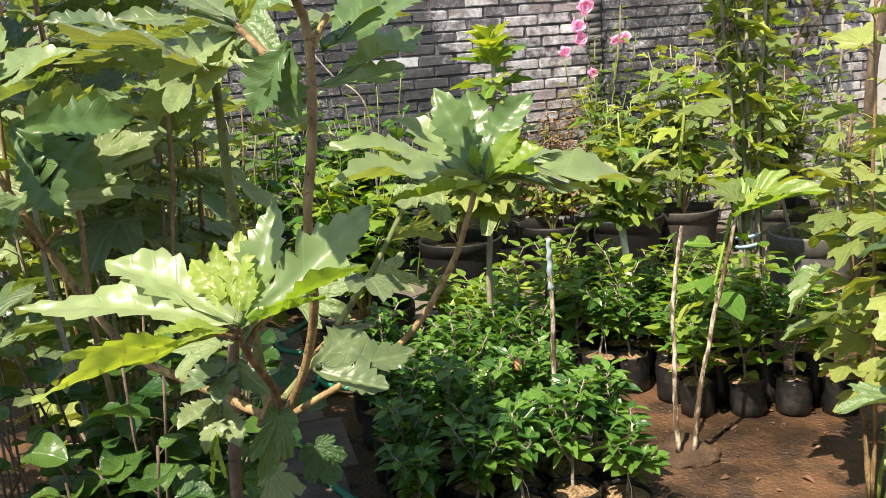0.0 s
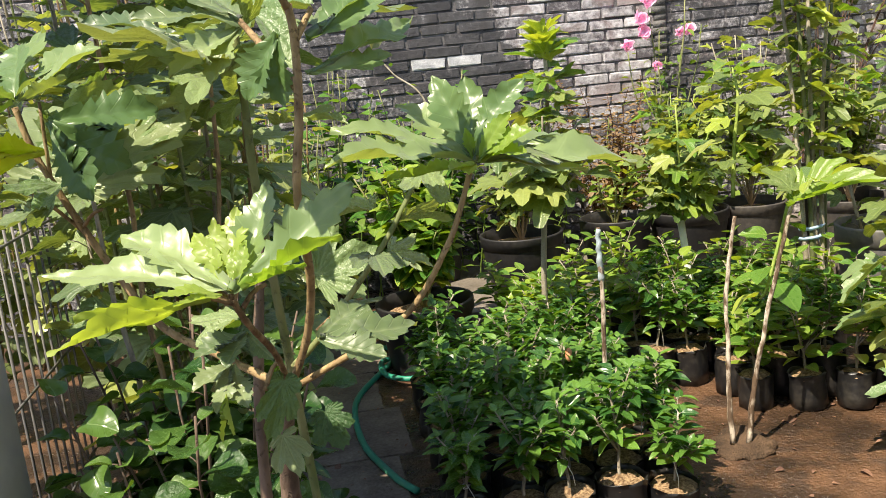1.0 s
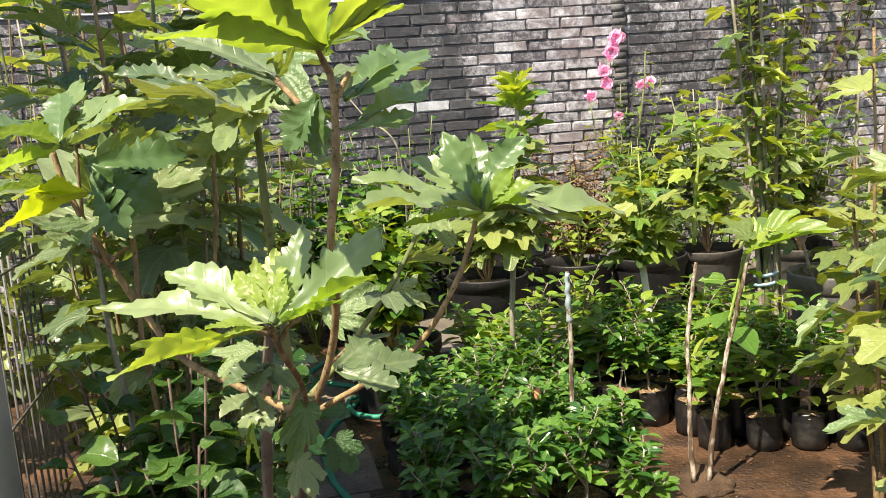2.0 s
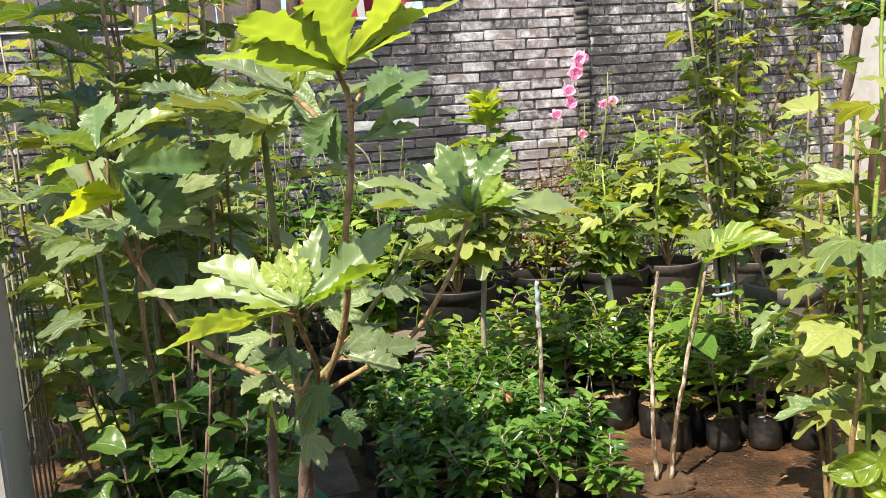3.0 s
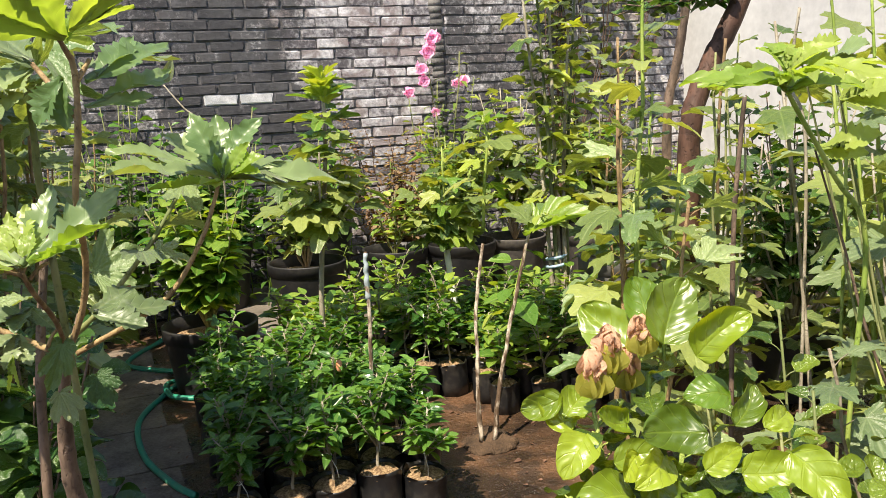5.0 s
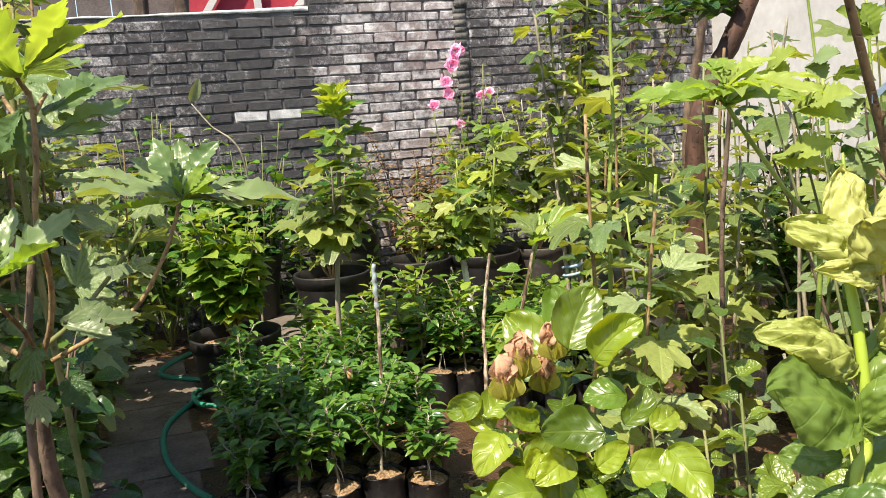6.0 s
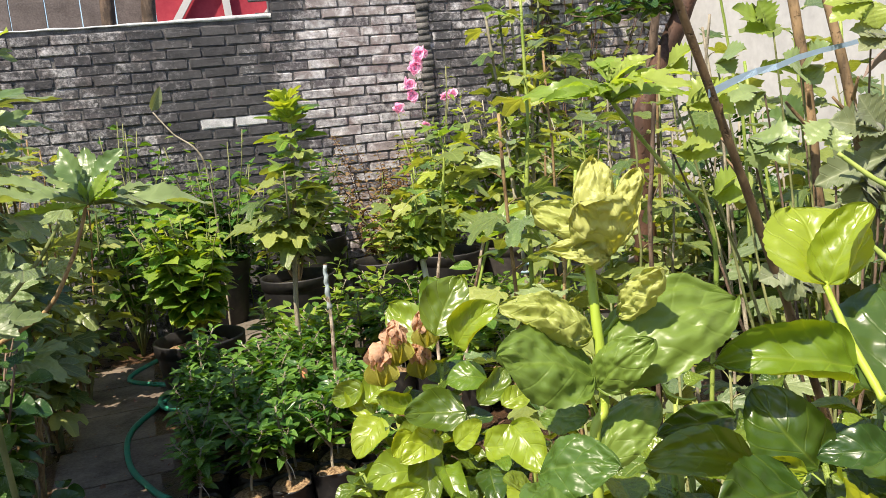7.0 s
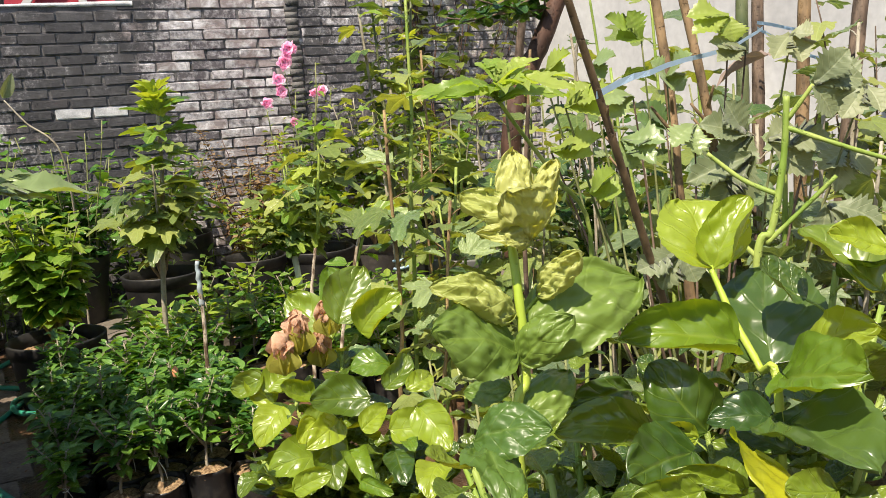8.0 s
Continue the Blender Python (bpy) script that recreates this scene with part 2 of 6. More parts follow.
def brick_mat(name="whitewashed_brick", joined=False):
    """Brick under worn grey whitewash, with black patches, denser in broad bands along the wall."""
    k = Nodes(name)
    p = k.world()
    own = k.island() if joined else k.rand()
    fine, mid, big = k.noise(95.0, 8.0, 0.75, p), k.noise(16.0, 6.0, 0.65, p), k.noise(1.3, 4.0, 0.6, p)
    patch = k.noise(5.0, 5.0, 0.7, p, 0.6)
    flake = k.noise(38.0, 7.0, 0.72, p, 0.3)
    wash = k.mix(k.ramp(k.math("ADD", k.math("MULTIPLY", k.math("ADD", flake, mid), 0.4), k.math("MULTIPLY", own, 0.2)), (0.4, 0.0), (0.6, 1.0)), (0.11, 0.1, 0.11), (0.66, 0.64, 0.66))
    wash = k.mix(k.ramp(k.math("ADD", k.math("MULTIPLY", patch, 0.8), k.math("MULTIPLY", own, 0.2)), (0.5, 0.0), (0.6, 0.75)), wash, (0.19, 0.145, 0.14))
    along = k.n("SeparateXYZ", Vector=p).outputs[0]
    band = k.ramp(k.math("ADD", k.math("MULTIPLY", along, 0.2), k.math("SUBTRACT", k.math("MULTIPLY", big, 0.42), 0.15)), (0.0, 0.52), (0.18, 0.54), (0.24, 0.64), (0.31, 0.66), (0.37, 0.22), (0.49, 0.25), (0.53, 0.6), (0.63, 0.45), (0.71, 0.08), (1.0, 0.0))
    spread = k.math("ADD", k.math("MULTIPLY", k.math("ADD", mid, patch), 0.42), k.math("MULTIPLY", fine, 0.3))
    blackening = k.ramp(k.math("ADD", k.math("ADD", spread, k.math("MULTIPLY", k.math("SUBTRACT", flake, 0.5), -0.5)), k.math("SUBTRACT", band, 0.5)), (0.46, 0.0), (0.64, 0.9))
    c = k.mix(blackening, wash, (0.05, 0.05, 0.055))
    k.bump(k.math("ADD", k.math("MULTIPLY", fine, 0.6), k.math("MULTIPLY", mid, 0.8)), 0.8, 0.014)
    return k.set(c, 0.9, 0.25)


def rough_mat(name, a, b, scale=4.0, bump=0.3):
    k = Nodes(name)
    p = k.world()
    f, g = k.noise(scale, 6.0, vec=p), k.noise(scale * 14, 5.0, vec=p)
    c = k.mix(k.ramp(k.math("ADD", k.math("MULTIPLY", f, 0.65), k.math("MULTIPLY", g, 0.35)), (0.36, 0.0), (0.64, 1.0)), a, b)
    k.bump(g, bump, 0.01)
    return k.set(c, 0.85, 0.25)


GROUND, SOIL = ground_mat(), soil_mat()
SOIL_DARK = rough_mat("dark_soil", (0.03, 0.02, 0.013), (0.12, 0.075, 0.045), 12.0, 0.9)
BRICK, BRICK_FAR = brick_mat(), brick_mat("whitewashed_brick_far", True)
FRESH_WASH = rough_mat("fresh_whitewash", (0.35, 0.35, 0.37), (0.75, 0.75, 0.76), 14.0, 0.6)
MORTAR = rough_mat("mortar", (0.05, 0.047, 0.05), (0.19, 0.18, 0.18), 9.0, 0.6)
ALGAE = rough_mat("blackened_cement", (0.05, 0.05, 0.052), (0.2, 0.19, 0.18), 11.0, 0.7)
LIME = rough_mat("white_limewash", (0.4, 0.39, 0.39), (0.57, 0.56, 0.555), 1.2, 0.2)
GREY_PAINT = rough_mat("grey_paint", (0.3, 0.29, 0.28), (0.4, 0.39, 0.37), 1.5, 0.12)
CONCRETE = rough_mat("concrete", (0.1, 0.085, 0.068), (0.19, 0.165, 0.14), 3.0, 0.5)
DAMP_CONCRETE = rough_mat("damp_concrete", (0.09, 0.068, 0.052), (0.24, 0.195, 0.155), 6.0, 0.5)
RED_PAINT = rough_mat("red_paint", (0.32, 0.03, 0.05), (0.45, 0.06, 0.08), 2.0, 0.15)
DARK_WOOD = rough_mat("weathered_wood", (0.09, 0.075, 0.07), (0.2, 0.17, 0.16), 5.0, 0.4)
PETAL = leaf_mat("rose_petal", (0.93, 0.66, 0.74), (0.97, 0.92, 0.93), (0.95, 0.75, 0.78), 0.5, 0.4, 3.0, joined=True, glow=(1, 0.9, 0.9), veins=0.1, ribbing=0.0, dust=0.0)
DRY = leaf_mat("dry_petal", (0.52, 0.35, 0.17), (0.92, 0.76, 0.48), (0.6, 0.42, 0.26), 0.7, 0.4, 5.0, joined=True, glow=(1, 0.85, 0.6), dust=0.0)
LITTER = leaf_mat("dead_leaf", (0.09, 0.05, 0.028), (0.28, 0.18, 0.1), (0.3, 0.2, 0.1), 0.7, 0.2, 5.0, joined=True, glow=(1, 0.8, 0.5))
DRY_LEAF = leaf_mat("dry_fig_leaf", (0.2, 0.17, 0.12), (0.42, 0.38, 0.28), (0.4, 0.36, 0.28), 0.7, 0.25, 6.0, glow=(1, 0.9, 0.6))
CALYX = leaf_mat("calyx", (0.3, 0.36, 0.05), (0.45, 0.48, 0.1), (0.4, 0.45, 0.12), 0.4, 0.4, 5.0, joined=True)


# ---- making things ----
def mesh_of(name, bm, mat, smooth=True):
    me = bpy.data.meshes.new(name)
    bm.to_mesh(me)
    bm.free()
    me.materials.append(mat)
    if smooth:
        me.polygons.foreach_set("use_smooth", [True] * len(me.polygons))
    return me


def part(name, bm, mat, parent, label="", smooth=True):
    ob = new(name, mesh_of(name, bm, mat, smooth))
    ob.parent = parent
    return tagged(ob, label)


def thing(name, label, category, group="", at=(0, 0, 0), kind=""):
    ob = new(name)
    ob.location = at
    ob.empty_display_size = 0.05
    return tagged(ob, label, category, group, kind)


def solid(name, bm, mat, label, kind="structure", smooth=False, category=""):
    return tagged(new(name, mesh_of(name, bm, mat, smooth)), label, category, kind=kind)


def add_box(bm, lo, hi, bevel=0.0):
    made = bmesh.ops.create_cube(bm, size=1)["verts"]
    lo, hi = Vector(lo), Vector(hi)
    for v in made:
        v.co = Vector([(a + b) / 2 + c * (b - a) for a, b, c in zip(lo, hi, v.co)])
    if bevel:
        edges = list({e for v in made for e in v.link_edges})
        bmesh.ops.bevel(bm, geom=edges, offset=bevel, segments=2, affect="EDGES")
    return bm


def tube(bm, pts, r0, r1, sides=7, knots=0.0, rng=random):
    """A tapering stem along the points, with slight swellings."""
    pts = [Vector(p) for p in pts]
    rings = []
    side = None
    for n, p in enumerate(pts):
        d = (pts[min(n + 1, len(pts) - 1)] - pts[max(n - 1, 0)]).normalized()
        if side is None:
            side = d.orthogonal().normalized()
        side = (side - d * side.dot(d)).normalized()
        other = d.cross(side)
        r = r0 + (r1 - r0) * n / (len(pts) - 1)
        r *= 1 + (knots * rng.uniform(-1, 1) if knots else 0)
        rings.append([bm.verts.new(p + r * (math.cos(a) * side + math.sin(a) * other)) for a in [2 * math.pi * k / sides for k in range(sides)]])
    for a, b in zip(rings, rings[1:]):
        for k in range(sides):
            bm.faces.new((a[k], a[(k + 1) % sides], b[(k + 1) % sides], b[k]))
    bm.faces.new(rings[0][::-1])
    bm.faces.new(rings[-1])
    return bm


def bend(a, b, n=7, sag=0.0, wobble=0.0, rng=random):
    """Points from a to b, bowed by sag in z, with a wobble."""
    a, b = Vector(a), Vector(b)
    out = []
    for k in range(n + 1):
        f = k / n
        w = Vector([rng.uniform(-1, 1) * wobble for _ in range(3)]) if 0 < k < n else Vector()
        out.append(a.lerp(b, f) + Vector((0, 0, sag * 4 * f * (1 - f))) + w)
    return out


def smooth_line(pts, steps=5):
    """A soft curve through the points."""
    p = [Vector(q) for q in pts]
    p = [2 * p[0] - p[1], *p, 2 * p[-1] - p[-2]]
    out = []
    for a, b, c, d in zip(p, p[1:], p[2:], p[3:]):
        for k in range(steps):
            f = k / steps
            out.append(0.5 * ((2 * b) + (c - a) * f + (2 * a - 5 * b + 4 * c - d) * f * f + (3 * b - a - 3 * c + d) * f ** 3))
    return out + [p[-2]]


# Leaf meshes lie along +y from the stalk, one unit long, upper side to +z.
def lobed_leaf(seed, mat, around=72, rings=4, teeth=0.05, deep=0.55, droop=0.25, fold=0.16, cup=0.2, name="leaf"):
    rng = random.Random(seed)
    lobes = [(0, 1.0, 20), (rng.uniform(35, 44), rng.uniform(0.74, 0.92), 17), (-rng.uniform(35, 44), rng.uniform(0.74, 0.92), 17),
             (rng.uniform(72, 88), rng.uniform(0.4, 0.58), 18), (-rng.uniform(72, 88), rng.uniform(0.4, 0.58), 18)]
    tilt = [rng.uniform(-0.16, 0.12) for _ in lobes]
    bm = bmesh.new()
    uv = bm.loops.layers.uv.new("UVMap")
    where = {}
    phase = rng.uniform(0, 6)

    def nearest(a):
        return min(range(5), key=lambda i: abs(a - lobes[i][0]) / lobes[i][2])

    def spot(a, f):
        i = nearest(a)
        c, reach, wide = lobes[i]
        x = (a - c) / wide
        shape = math.exp(-abs(x) ** 2.6 * 0.9)
        r = reach * (1 - deep + deep * shape)
        if abs(a) > 105:
            r *= max(0.25, 1 - (abs(a) - 105) / 75)
        r *= 1 + teeth * math.sin(a * 0.75 + phase) * math.sin(a * 0.33) + 0.35 * teeth * math.sin(a * 2.3 + phase)
        r *= f
        t = radians(a)
        px, py = r * math.sin(t), r * math.cos(t)
        across = abs(r * math.sin(radians(a - c)))
        along = r * math.cos(radians(a - c))
        z = fold * (across - 0.06) * (1 - 0.3 * f) + tilt[i] * r * shape - droop * max(py, 0) ** 2 + cup * abs(px)
        z += 0.035 * math.sin(9 * along + phase + 3 * i) * f + 0.02 * math.sin(a * 0.5 + phase) * f
        return Vector((px, py, z)), (across, along)

    centre = bm.verts.new((0, 0, 0))
    where[centre] = (0.0, 0.0)
    last = None
    cols = []
    for k in range(around + 1):
        a = -150 + 300 * k / around
        col = []
        for j in range(1, rings + 1):
            co, w = spot(a, (j / rings) ** 0.85)
            v = bm.verts.new(co)
            where[v] = w
            col.append(v)
        cols.append(col)
    for a, b in zip(cols, cols[1:]):
        bm.faces.new((centre, b[0], a[0]))
        for j in range(rings - 1):
            bm.faces.new((a[j], b[j], b[j + 1], a[j + 1]))
    for f in bm.faces:
        for lp in f.loops:
            lp[uv].uv = where[lp.vert]
    bm.normal_update()
    return mesh_of(name, bm, mat)


def ovate_leaf(seed, mat, rows=8, half=3, wide=0.34, blunt=0.55, cup=0.2, droop=0.35, teeth=0.0, crinkle=0.0, curl=0.0, wrap=0.0, full=0.75, name="leaf"):
    rng = random.Random(seed)
    bm = bmesh.new()
    uv = bm.loops.layers.uv.new("UVMap")
    where = {}
    ph = [rng.uniform(0, 6) for _ in range(4)]
    twist = rng.uniform(-0.25, 0.25)
    grid = []
    for i in range(rows + 1):
        v = i / rows
        w = wide * (math.sin(math.pi * v ** blunt) ** full if 0 < v < 1 else 0.0)
        w = max(w, 0.012)
        if teeth and 0 < i < rows:
            w *= 1 + teeth * (1 if i % 2 else -1)
        row = []
        for j in range(-half, half + 1):
            x = w * j / half
            z = cup * (abs(x) - 0.1) * (1 + twist * (1 if j > 0 else -1)) - droop * v * v + twist * x * v
            z += crinkle * ((noise.noise(Vector((x * 5 + ph[0], v * 4 + ph[1], ph[2]))) * 0.3 + noise.noise(Vector((x * 13 + ph[1], v * 11 + ph[0], ph[3]))) * 0.07))
            if wrap:
                bow = wrap * (0.35 + 0.65 * math.sin(math.pi * min(1.0, v * 1.1)))
                ang = bow * x / wide
                x, z = wide / bow * math.sin(ang) * 0.95, z + wide / bow * (1 - math.cos(ang))
            y = v
            if curl:
                ang = curl * v
                y, z = math.sin(ang) / curl + z * -math.sin(ang) * 0.5, z + (1 - math.cos(ang)) / curl
            vert = bm.verts.new((x, y, z))
            where[vert] = (x, v)
            row.append(vert)
        grid.append(row)
    for a, b in zip(grid, grid[1:]):
        for j in range(2 * half):
            f = bm.faces.new((a[j], a[j + 1], b[j + 1], b[j]))
            for lp in f.loops:
                lp[uv].uv = where[lp.vert]
    bm.normal_update()
    return mesh_of(name, bm, mat)


def fig_blade(owner, base, lobes, mat, seed, web=0.3, rows=46, half=3, label=""):
    """A deeply lobed leaf: toothed lobes run from the base to their tips, joined by a web near the base.
    Each lobe: tip, width, arch towards its upper side, and the direction its upper side faces."""
    rng = random.Random(seed)
    base = Vector(base)
    bm = bmesh.new()
    uv = bm.loops.layers.uv.new("UVMap")
    where, strips = {}, []
    mean_up = sum((Vector(l[3]) for l in lobes), Vector()).normalized()
    mean_dir = sum((Vector(l[0]) - base for l in lobes), Vector()).normalized()

    def turn_of(lobe):
        d = (Vector(lobe[0]) - base).normalized()
        return math.atan2(d.dot(mean_dir.cross(mean_up)), d.dot(mean_dir))

    for tip, width, arch, up in sorted(lobes, key=turn_of):
        tip, up = Vector(tip), Vector(up).normalized()
        run = tip - base
        size = run.length
        ph, curl = rng.uniform(0, 6), rng.uniform(0.1, 0.3)
        side = run.cross(up).normalized()
        upper = side.cross(run).normalized()
        sway = rng.uniform(-0.07, 0.07) * size
        jag = [rng.uniform(0.25, 0.6) for _ in range(9)]
        grid = []
        for i in range(rows + 1):
            v = i / rows
            mid = base + run * v + upper * (arch * size * 4 * v * (1 - v)) + side * (sway * math.sin(math.pi * v))
            grow = 0.2 + 0.8 * min(1.0, v / 0.55) ** 1.5
            taper = max(0.0, 1 - max(0.0, (v - 0.55) / 0.45) ** 1.7) ** 0.8
            w = max(0.0012, 0.4 * width * grow * taper)
            row = []
            for j in range(-half, half + 1):
                q = j / half
                saw = ((v * 8.5 + ph + (0.4 if q > 0 else 0)) % 1.0)
                x = q * w * (1 + (jag[int(v * 8.5 + ph) % 9] * (saw - 0.5) if abs(j) == half and v > 0.3 else 0))
                z = 1.6 * curl * abs(x) + 0.03 * size * math.sin(11 * v + ph) * q * q + 0.012 * size * noise.noise(Vector((v * 9 + ph, q * 2, ph)))
                z += 0.011 * size * math.cos(6.283 * (6.5 * v - 1.1 * abs(q))) * math.sin(math.pi * min(1.0, abs(q) + 0.15)) * min(1.0, 2.5 * v)
                z += 0.02 * size * math.sin(7 * v + 2 * ph) * q - 0.012 * size * (abs(q) < 0.2)
                vert = bm.verts.new(mid + side * x + upper * z - owner.location)
                where[vert] = (x / size, v)
                row.append(vert)
            grid.append(row)
        for a, b in zip(grid, grid[1:]):
            for j in range(2 * half):
                bm.faces.new((a[j], a[j + 1], b[j + 1], b[j]))
        strips.append(grid)
    last = int(rows * web)
    for a, b in zip(strips, strips[1:]):
        for i in range(last):
            quad = (a[i][-1], b[i][0], b[i + 1][0], a[i + 1][-1])
            bm.faces.new(quad)
    for f in bm.faces:
        for lp in f.loops:
            lp[uv].uv = where[lp.vert]
    bm.normal_update()
    return part("leaf", bm, mat, owner, label)


def cup_leaf(owner, base, tip, ratio, up, mat, seed, cup=0.5, bow=0.12, crinkle=0.05, rows=26, half=8, quilt=1.0, rough=0.0, name="leaf", label=""):
    """A broad ovate leaf from base to tip. cup lifts its edges towards the upper side (below zero they roll under); bow arches it."""
    rng = random.Random(seed)
    base, tip, up = Vector(base), Vector(tip), Vector(up).normalized()
    run = tip - base
    size = run.length
    side = run.cross(up).normalized()
    upper = side.cross(run).normalized()
    ph = Vector((rng.uniform(0, 9), rng.uniform(0, 9), rng.uniform(0, 9)))
    skew, twist, hook = rng.uniform(-0.14, 0.14), rng.uniform(-0.9, 0.9), rng.uniform(-0.3, 0.25)
    uneven = (rng.uniform(0.3, 1.5), rng.uniform(0.3, 1.5))
    bm = bmesh.new()
    uv = bm.loops.layers.uv.new("UVMap")
    where, grid = {}, []
    for i in range(rows + 1):
        v = i / rows
        w = 0.5 * ratio * size * max(0.03, math.sin(math.pi * min(1.0, max(0.0, v)) ** 0.8) ** 0.55 if 0 < v < 1 else 0.0)
        row = []
        for j in range(-half, half + 1):
            q = j / half
            bend_side = cup * uneven[0 if q < 0 else 1] * (0.5 + 0.5 * math.sin(math.pi * v))
            ang = bend_side * 1.5 * q
            x = w * math.sin(ang) / (bend_side * 1.5) if abs(bend_side) > 0.05 else w * q
            z = w * (1 - math.cos(ang)) / (bend_side * 1.5) if abs(bend_side) > 0.05 else 0.0
            z += size * (bow * 4 * v * (1 - v) + hook * v ** 3 + twist * 0.25 * q * w / size * v)
            z += crinkle * size * (noise.noise(Vector((q * 2.2, v * 3.5, 0)) + ph) + 0.45 * noise.noise(Vector((q * 5.5, v * 9, 3)) + ph))
            z += 0.045 * size * math.sin(8 * v + ph.x + (2 if q > 0 else 0)) * q * q * abs(q) + 0.03 * size * abs(q) ** 0.6
            z += 0.016 * size * math.cos(6.283 * (5 * v - 1.6 * abs(q) + 0.2 * ph.y)) * math.sin(math.pi * abs(q)) * quilt
            z += rough * size * (abs(noise.noise(Vector((q * 4.5, v * 8, 5)) + ph)) + 0.5 * abs(noise.noise(Vector((q * 10, v * 17, 7)) + ph)))
            x *= 1 + (0.018 * math.sin(i * 2.1 + ph.z) if abs(j) == half else 0)
            vert = bm.verts.new(base + run * v + side * (x + skew * size * math.sin(math.pi * v) * 0.5) + upper * z - owner.location)
            where[vert] = (q * ratio * 0.5, v)
            row.append(vert)
        grid.append(row)
    for a, b in zip(grid, grid[1:]):
        for j in range(2 * half):
            f = bm.faces.new((a[j], a[j + 1], b[j + 1], b[j]))
            for lp in f.loops:
                lp[uv].uv = where[lp.vert]
    bm.normal_update()
    return part(name, bm, mat, owner, label)


def frame_of(base, tip, roll=0.0, wide=1.0, up=(0, 0, 1)):
    base, y = Vector(base), Vector(tip) - Vector(base)
    size = y.length
    y.normalize()
    x = y.cross(Vector(up))
    x = x.normalized() if x.length > 1e-3 else y.orthogonal().normalized()
    z = x.cross(y)
    m = Matrix((x, y, z)).transposed().to_4x4()
    return Matrix.Translation(base) @ m @ Matrix.Rotation(radians(roll), 4, "Y") @ Matrix.Diagonal((size * wide, size, size, 1))


def leaf(parent, mesh, base, tip, roll=0.0, wide=1.0, up=(0, 0, 1), name="leaf", label=""):
    ob = new(name, mesh)
    ob.parent = parent
    ob.matrix_basis = Matrix.Translation(-parent.location) @ frame_of(base, tip, roll, wide, up)
    return tagged(ob, label)


def join_leaves(bm, mesh, mats):
    """Adds copies of a leaf mesh to bm, one at each pose."""
    uv = bm.loops.layers.uv.verify()
    src = mesh.uv_layers[0].data
    co = [v.co.copy() for v in mesh.vertices]
    faces = [(tuple(p.vertices), [tuple(src[i].uv) for i in p.loop_indices]) for p in mesh.polygons]
    for m in mats:
        vs = [bm.verts.new(m @ c) for c in co]
        for idx, uvs in faces:
            f = bm.faces.new([vs[i] for i in idx])
            for lp, w in zip(f.loops, uvs):
                lp[uv].uv = w


FIG_L = [lobed_leaf(s, FIG, 110, 5, 0.09, 0.68, 0.2, 0.18, 0.34) for s in (1, 2, 3, 4)]
FIG_Y = [lobed_leaf(s, FIG_YOUNG_BACKLIT, 100, 4, 0.09, 0.58, 0.12, 0.25, 0.4) for s in (5, 6, 7)]
FIG_D = [lobed_leaf(s, FIG_GREY, 84, 4, 0.07, 0.5, 0.3, 0.15, 0.1) for s in (8, 9, 10)]
FIG_B = [lobed_leaf(s, FIG_FAR, 44, 3, 0.06, 0.52, 0.35, 0.15, 0.12) for s in (11, 12, 13, 14)]
FIG_T = [lobed_leaf(s, FIG_DEEP, 44, 3, 0.06, 0.52, 0.35, 0.15, 0.12) for s in (15, 16)]
HIB_L = [ovate_leaf(s, HIB, 20, 7, w, 0.84, c, d, 0.006, k, q, b, 0.5) for s, w, c, d, q, b, k in ((21, 0.45, 0.1, 0.3, 0.0, 0.7, 0.14), (22, 0.48, 0.1, 0.0, 0.5, 0.9, 0.18), (23, 0.43, 0.2, 0.4, 0.0, 0.3, 0.14), (24, 0.47, 0.1, -0.1, 0.7, 1.1, 0.2), (28, 0.44, 0.1, 0.2, -0.5, 0.6, 0.16), (29, 0.47, 0.2, 0.1, 0.4, 0.8, 0.16))]
SEED_L = [ovate_leaf(s, SEED, 7, 2, 0.27, 0.68, 0.4, d, 0.0, 0.15) for s, d in ((31, 0.12), (32, 0.3), (33, -0.1))]
LIGHT_L = [ovate_leaf(s, SEED_LIGHT, 8, 2, w, 0.66, 0.3, d) for s, w, d in ((34, 0.33, 0.2), (35, 0.28, 0.0))]
ROUND_L = [ovate_leaf(s, ROUND, 10, 3, 0.46, 0.7, 0.2, 0.3, 0.0, 0.2) for s in (41, 42, 43)]
ROUND_D = [ovate_leaf(s, ROUND_DARK, 12, 4, 0.5, 0.8, 0.15, 0.25, 0.0, 0.2, 0.0, 0.6, 0.5) for s in (44, 45, 46)]
SMALL_L = ovate_leaf(51, SMALL, 4, 1, 0.3, 0.62, 0.2, 0.3)
PLUME_L = [lobed_leaf(s, SEED_LIGHT, 30, 2, 0.04, 0.7, 0.2, 0.2) for s in (61, 62)]


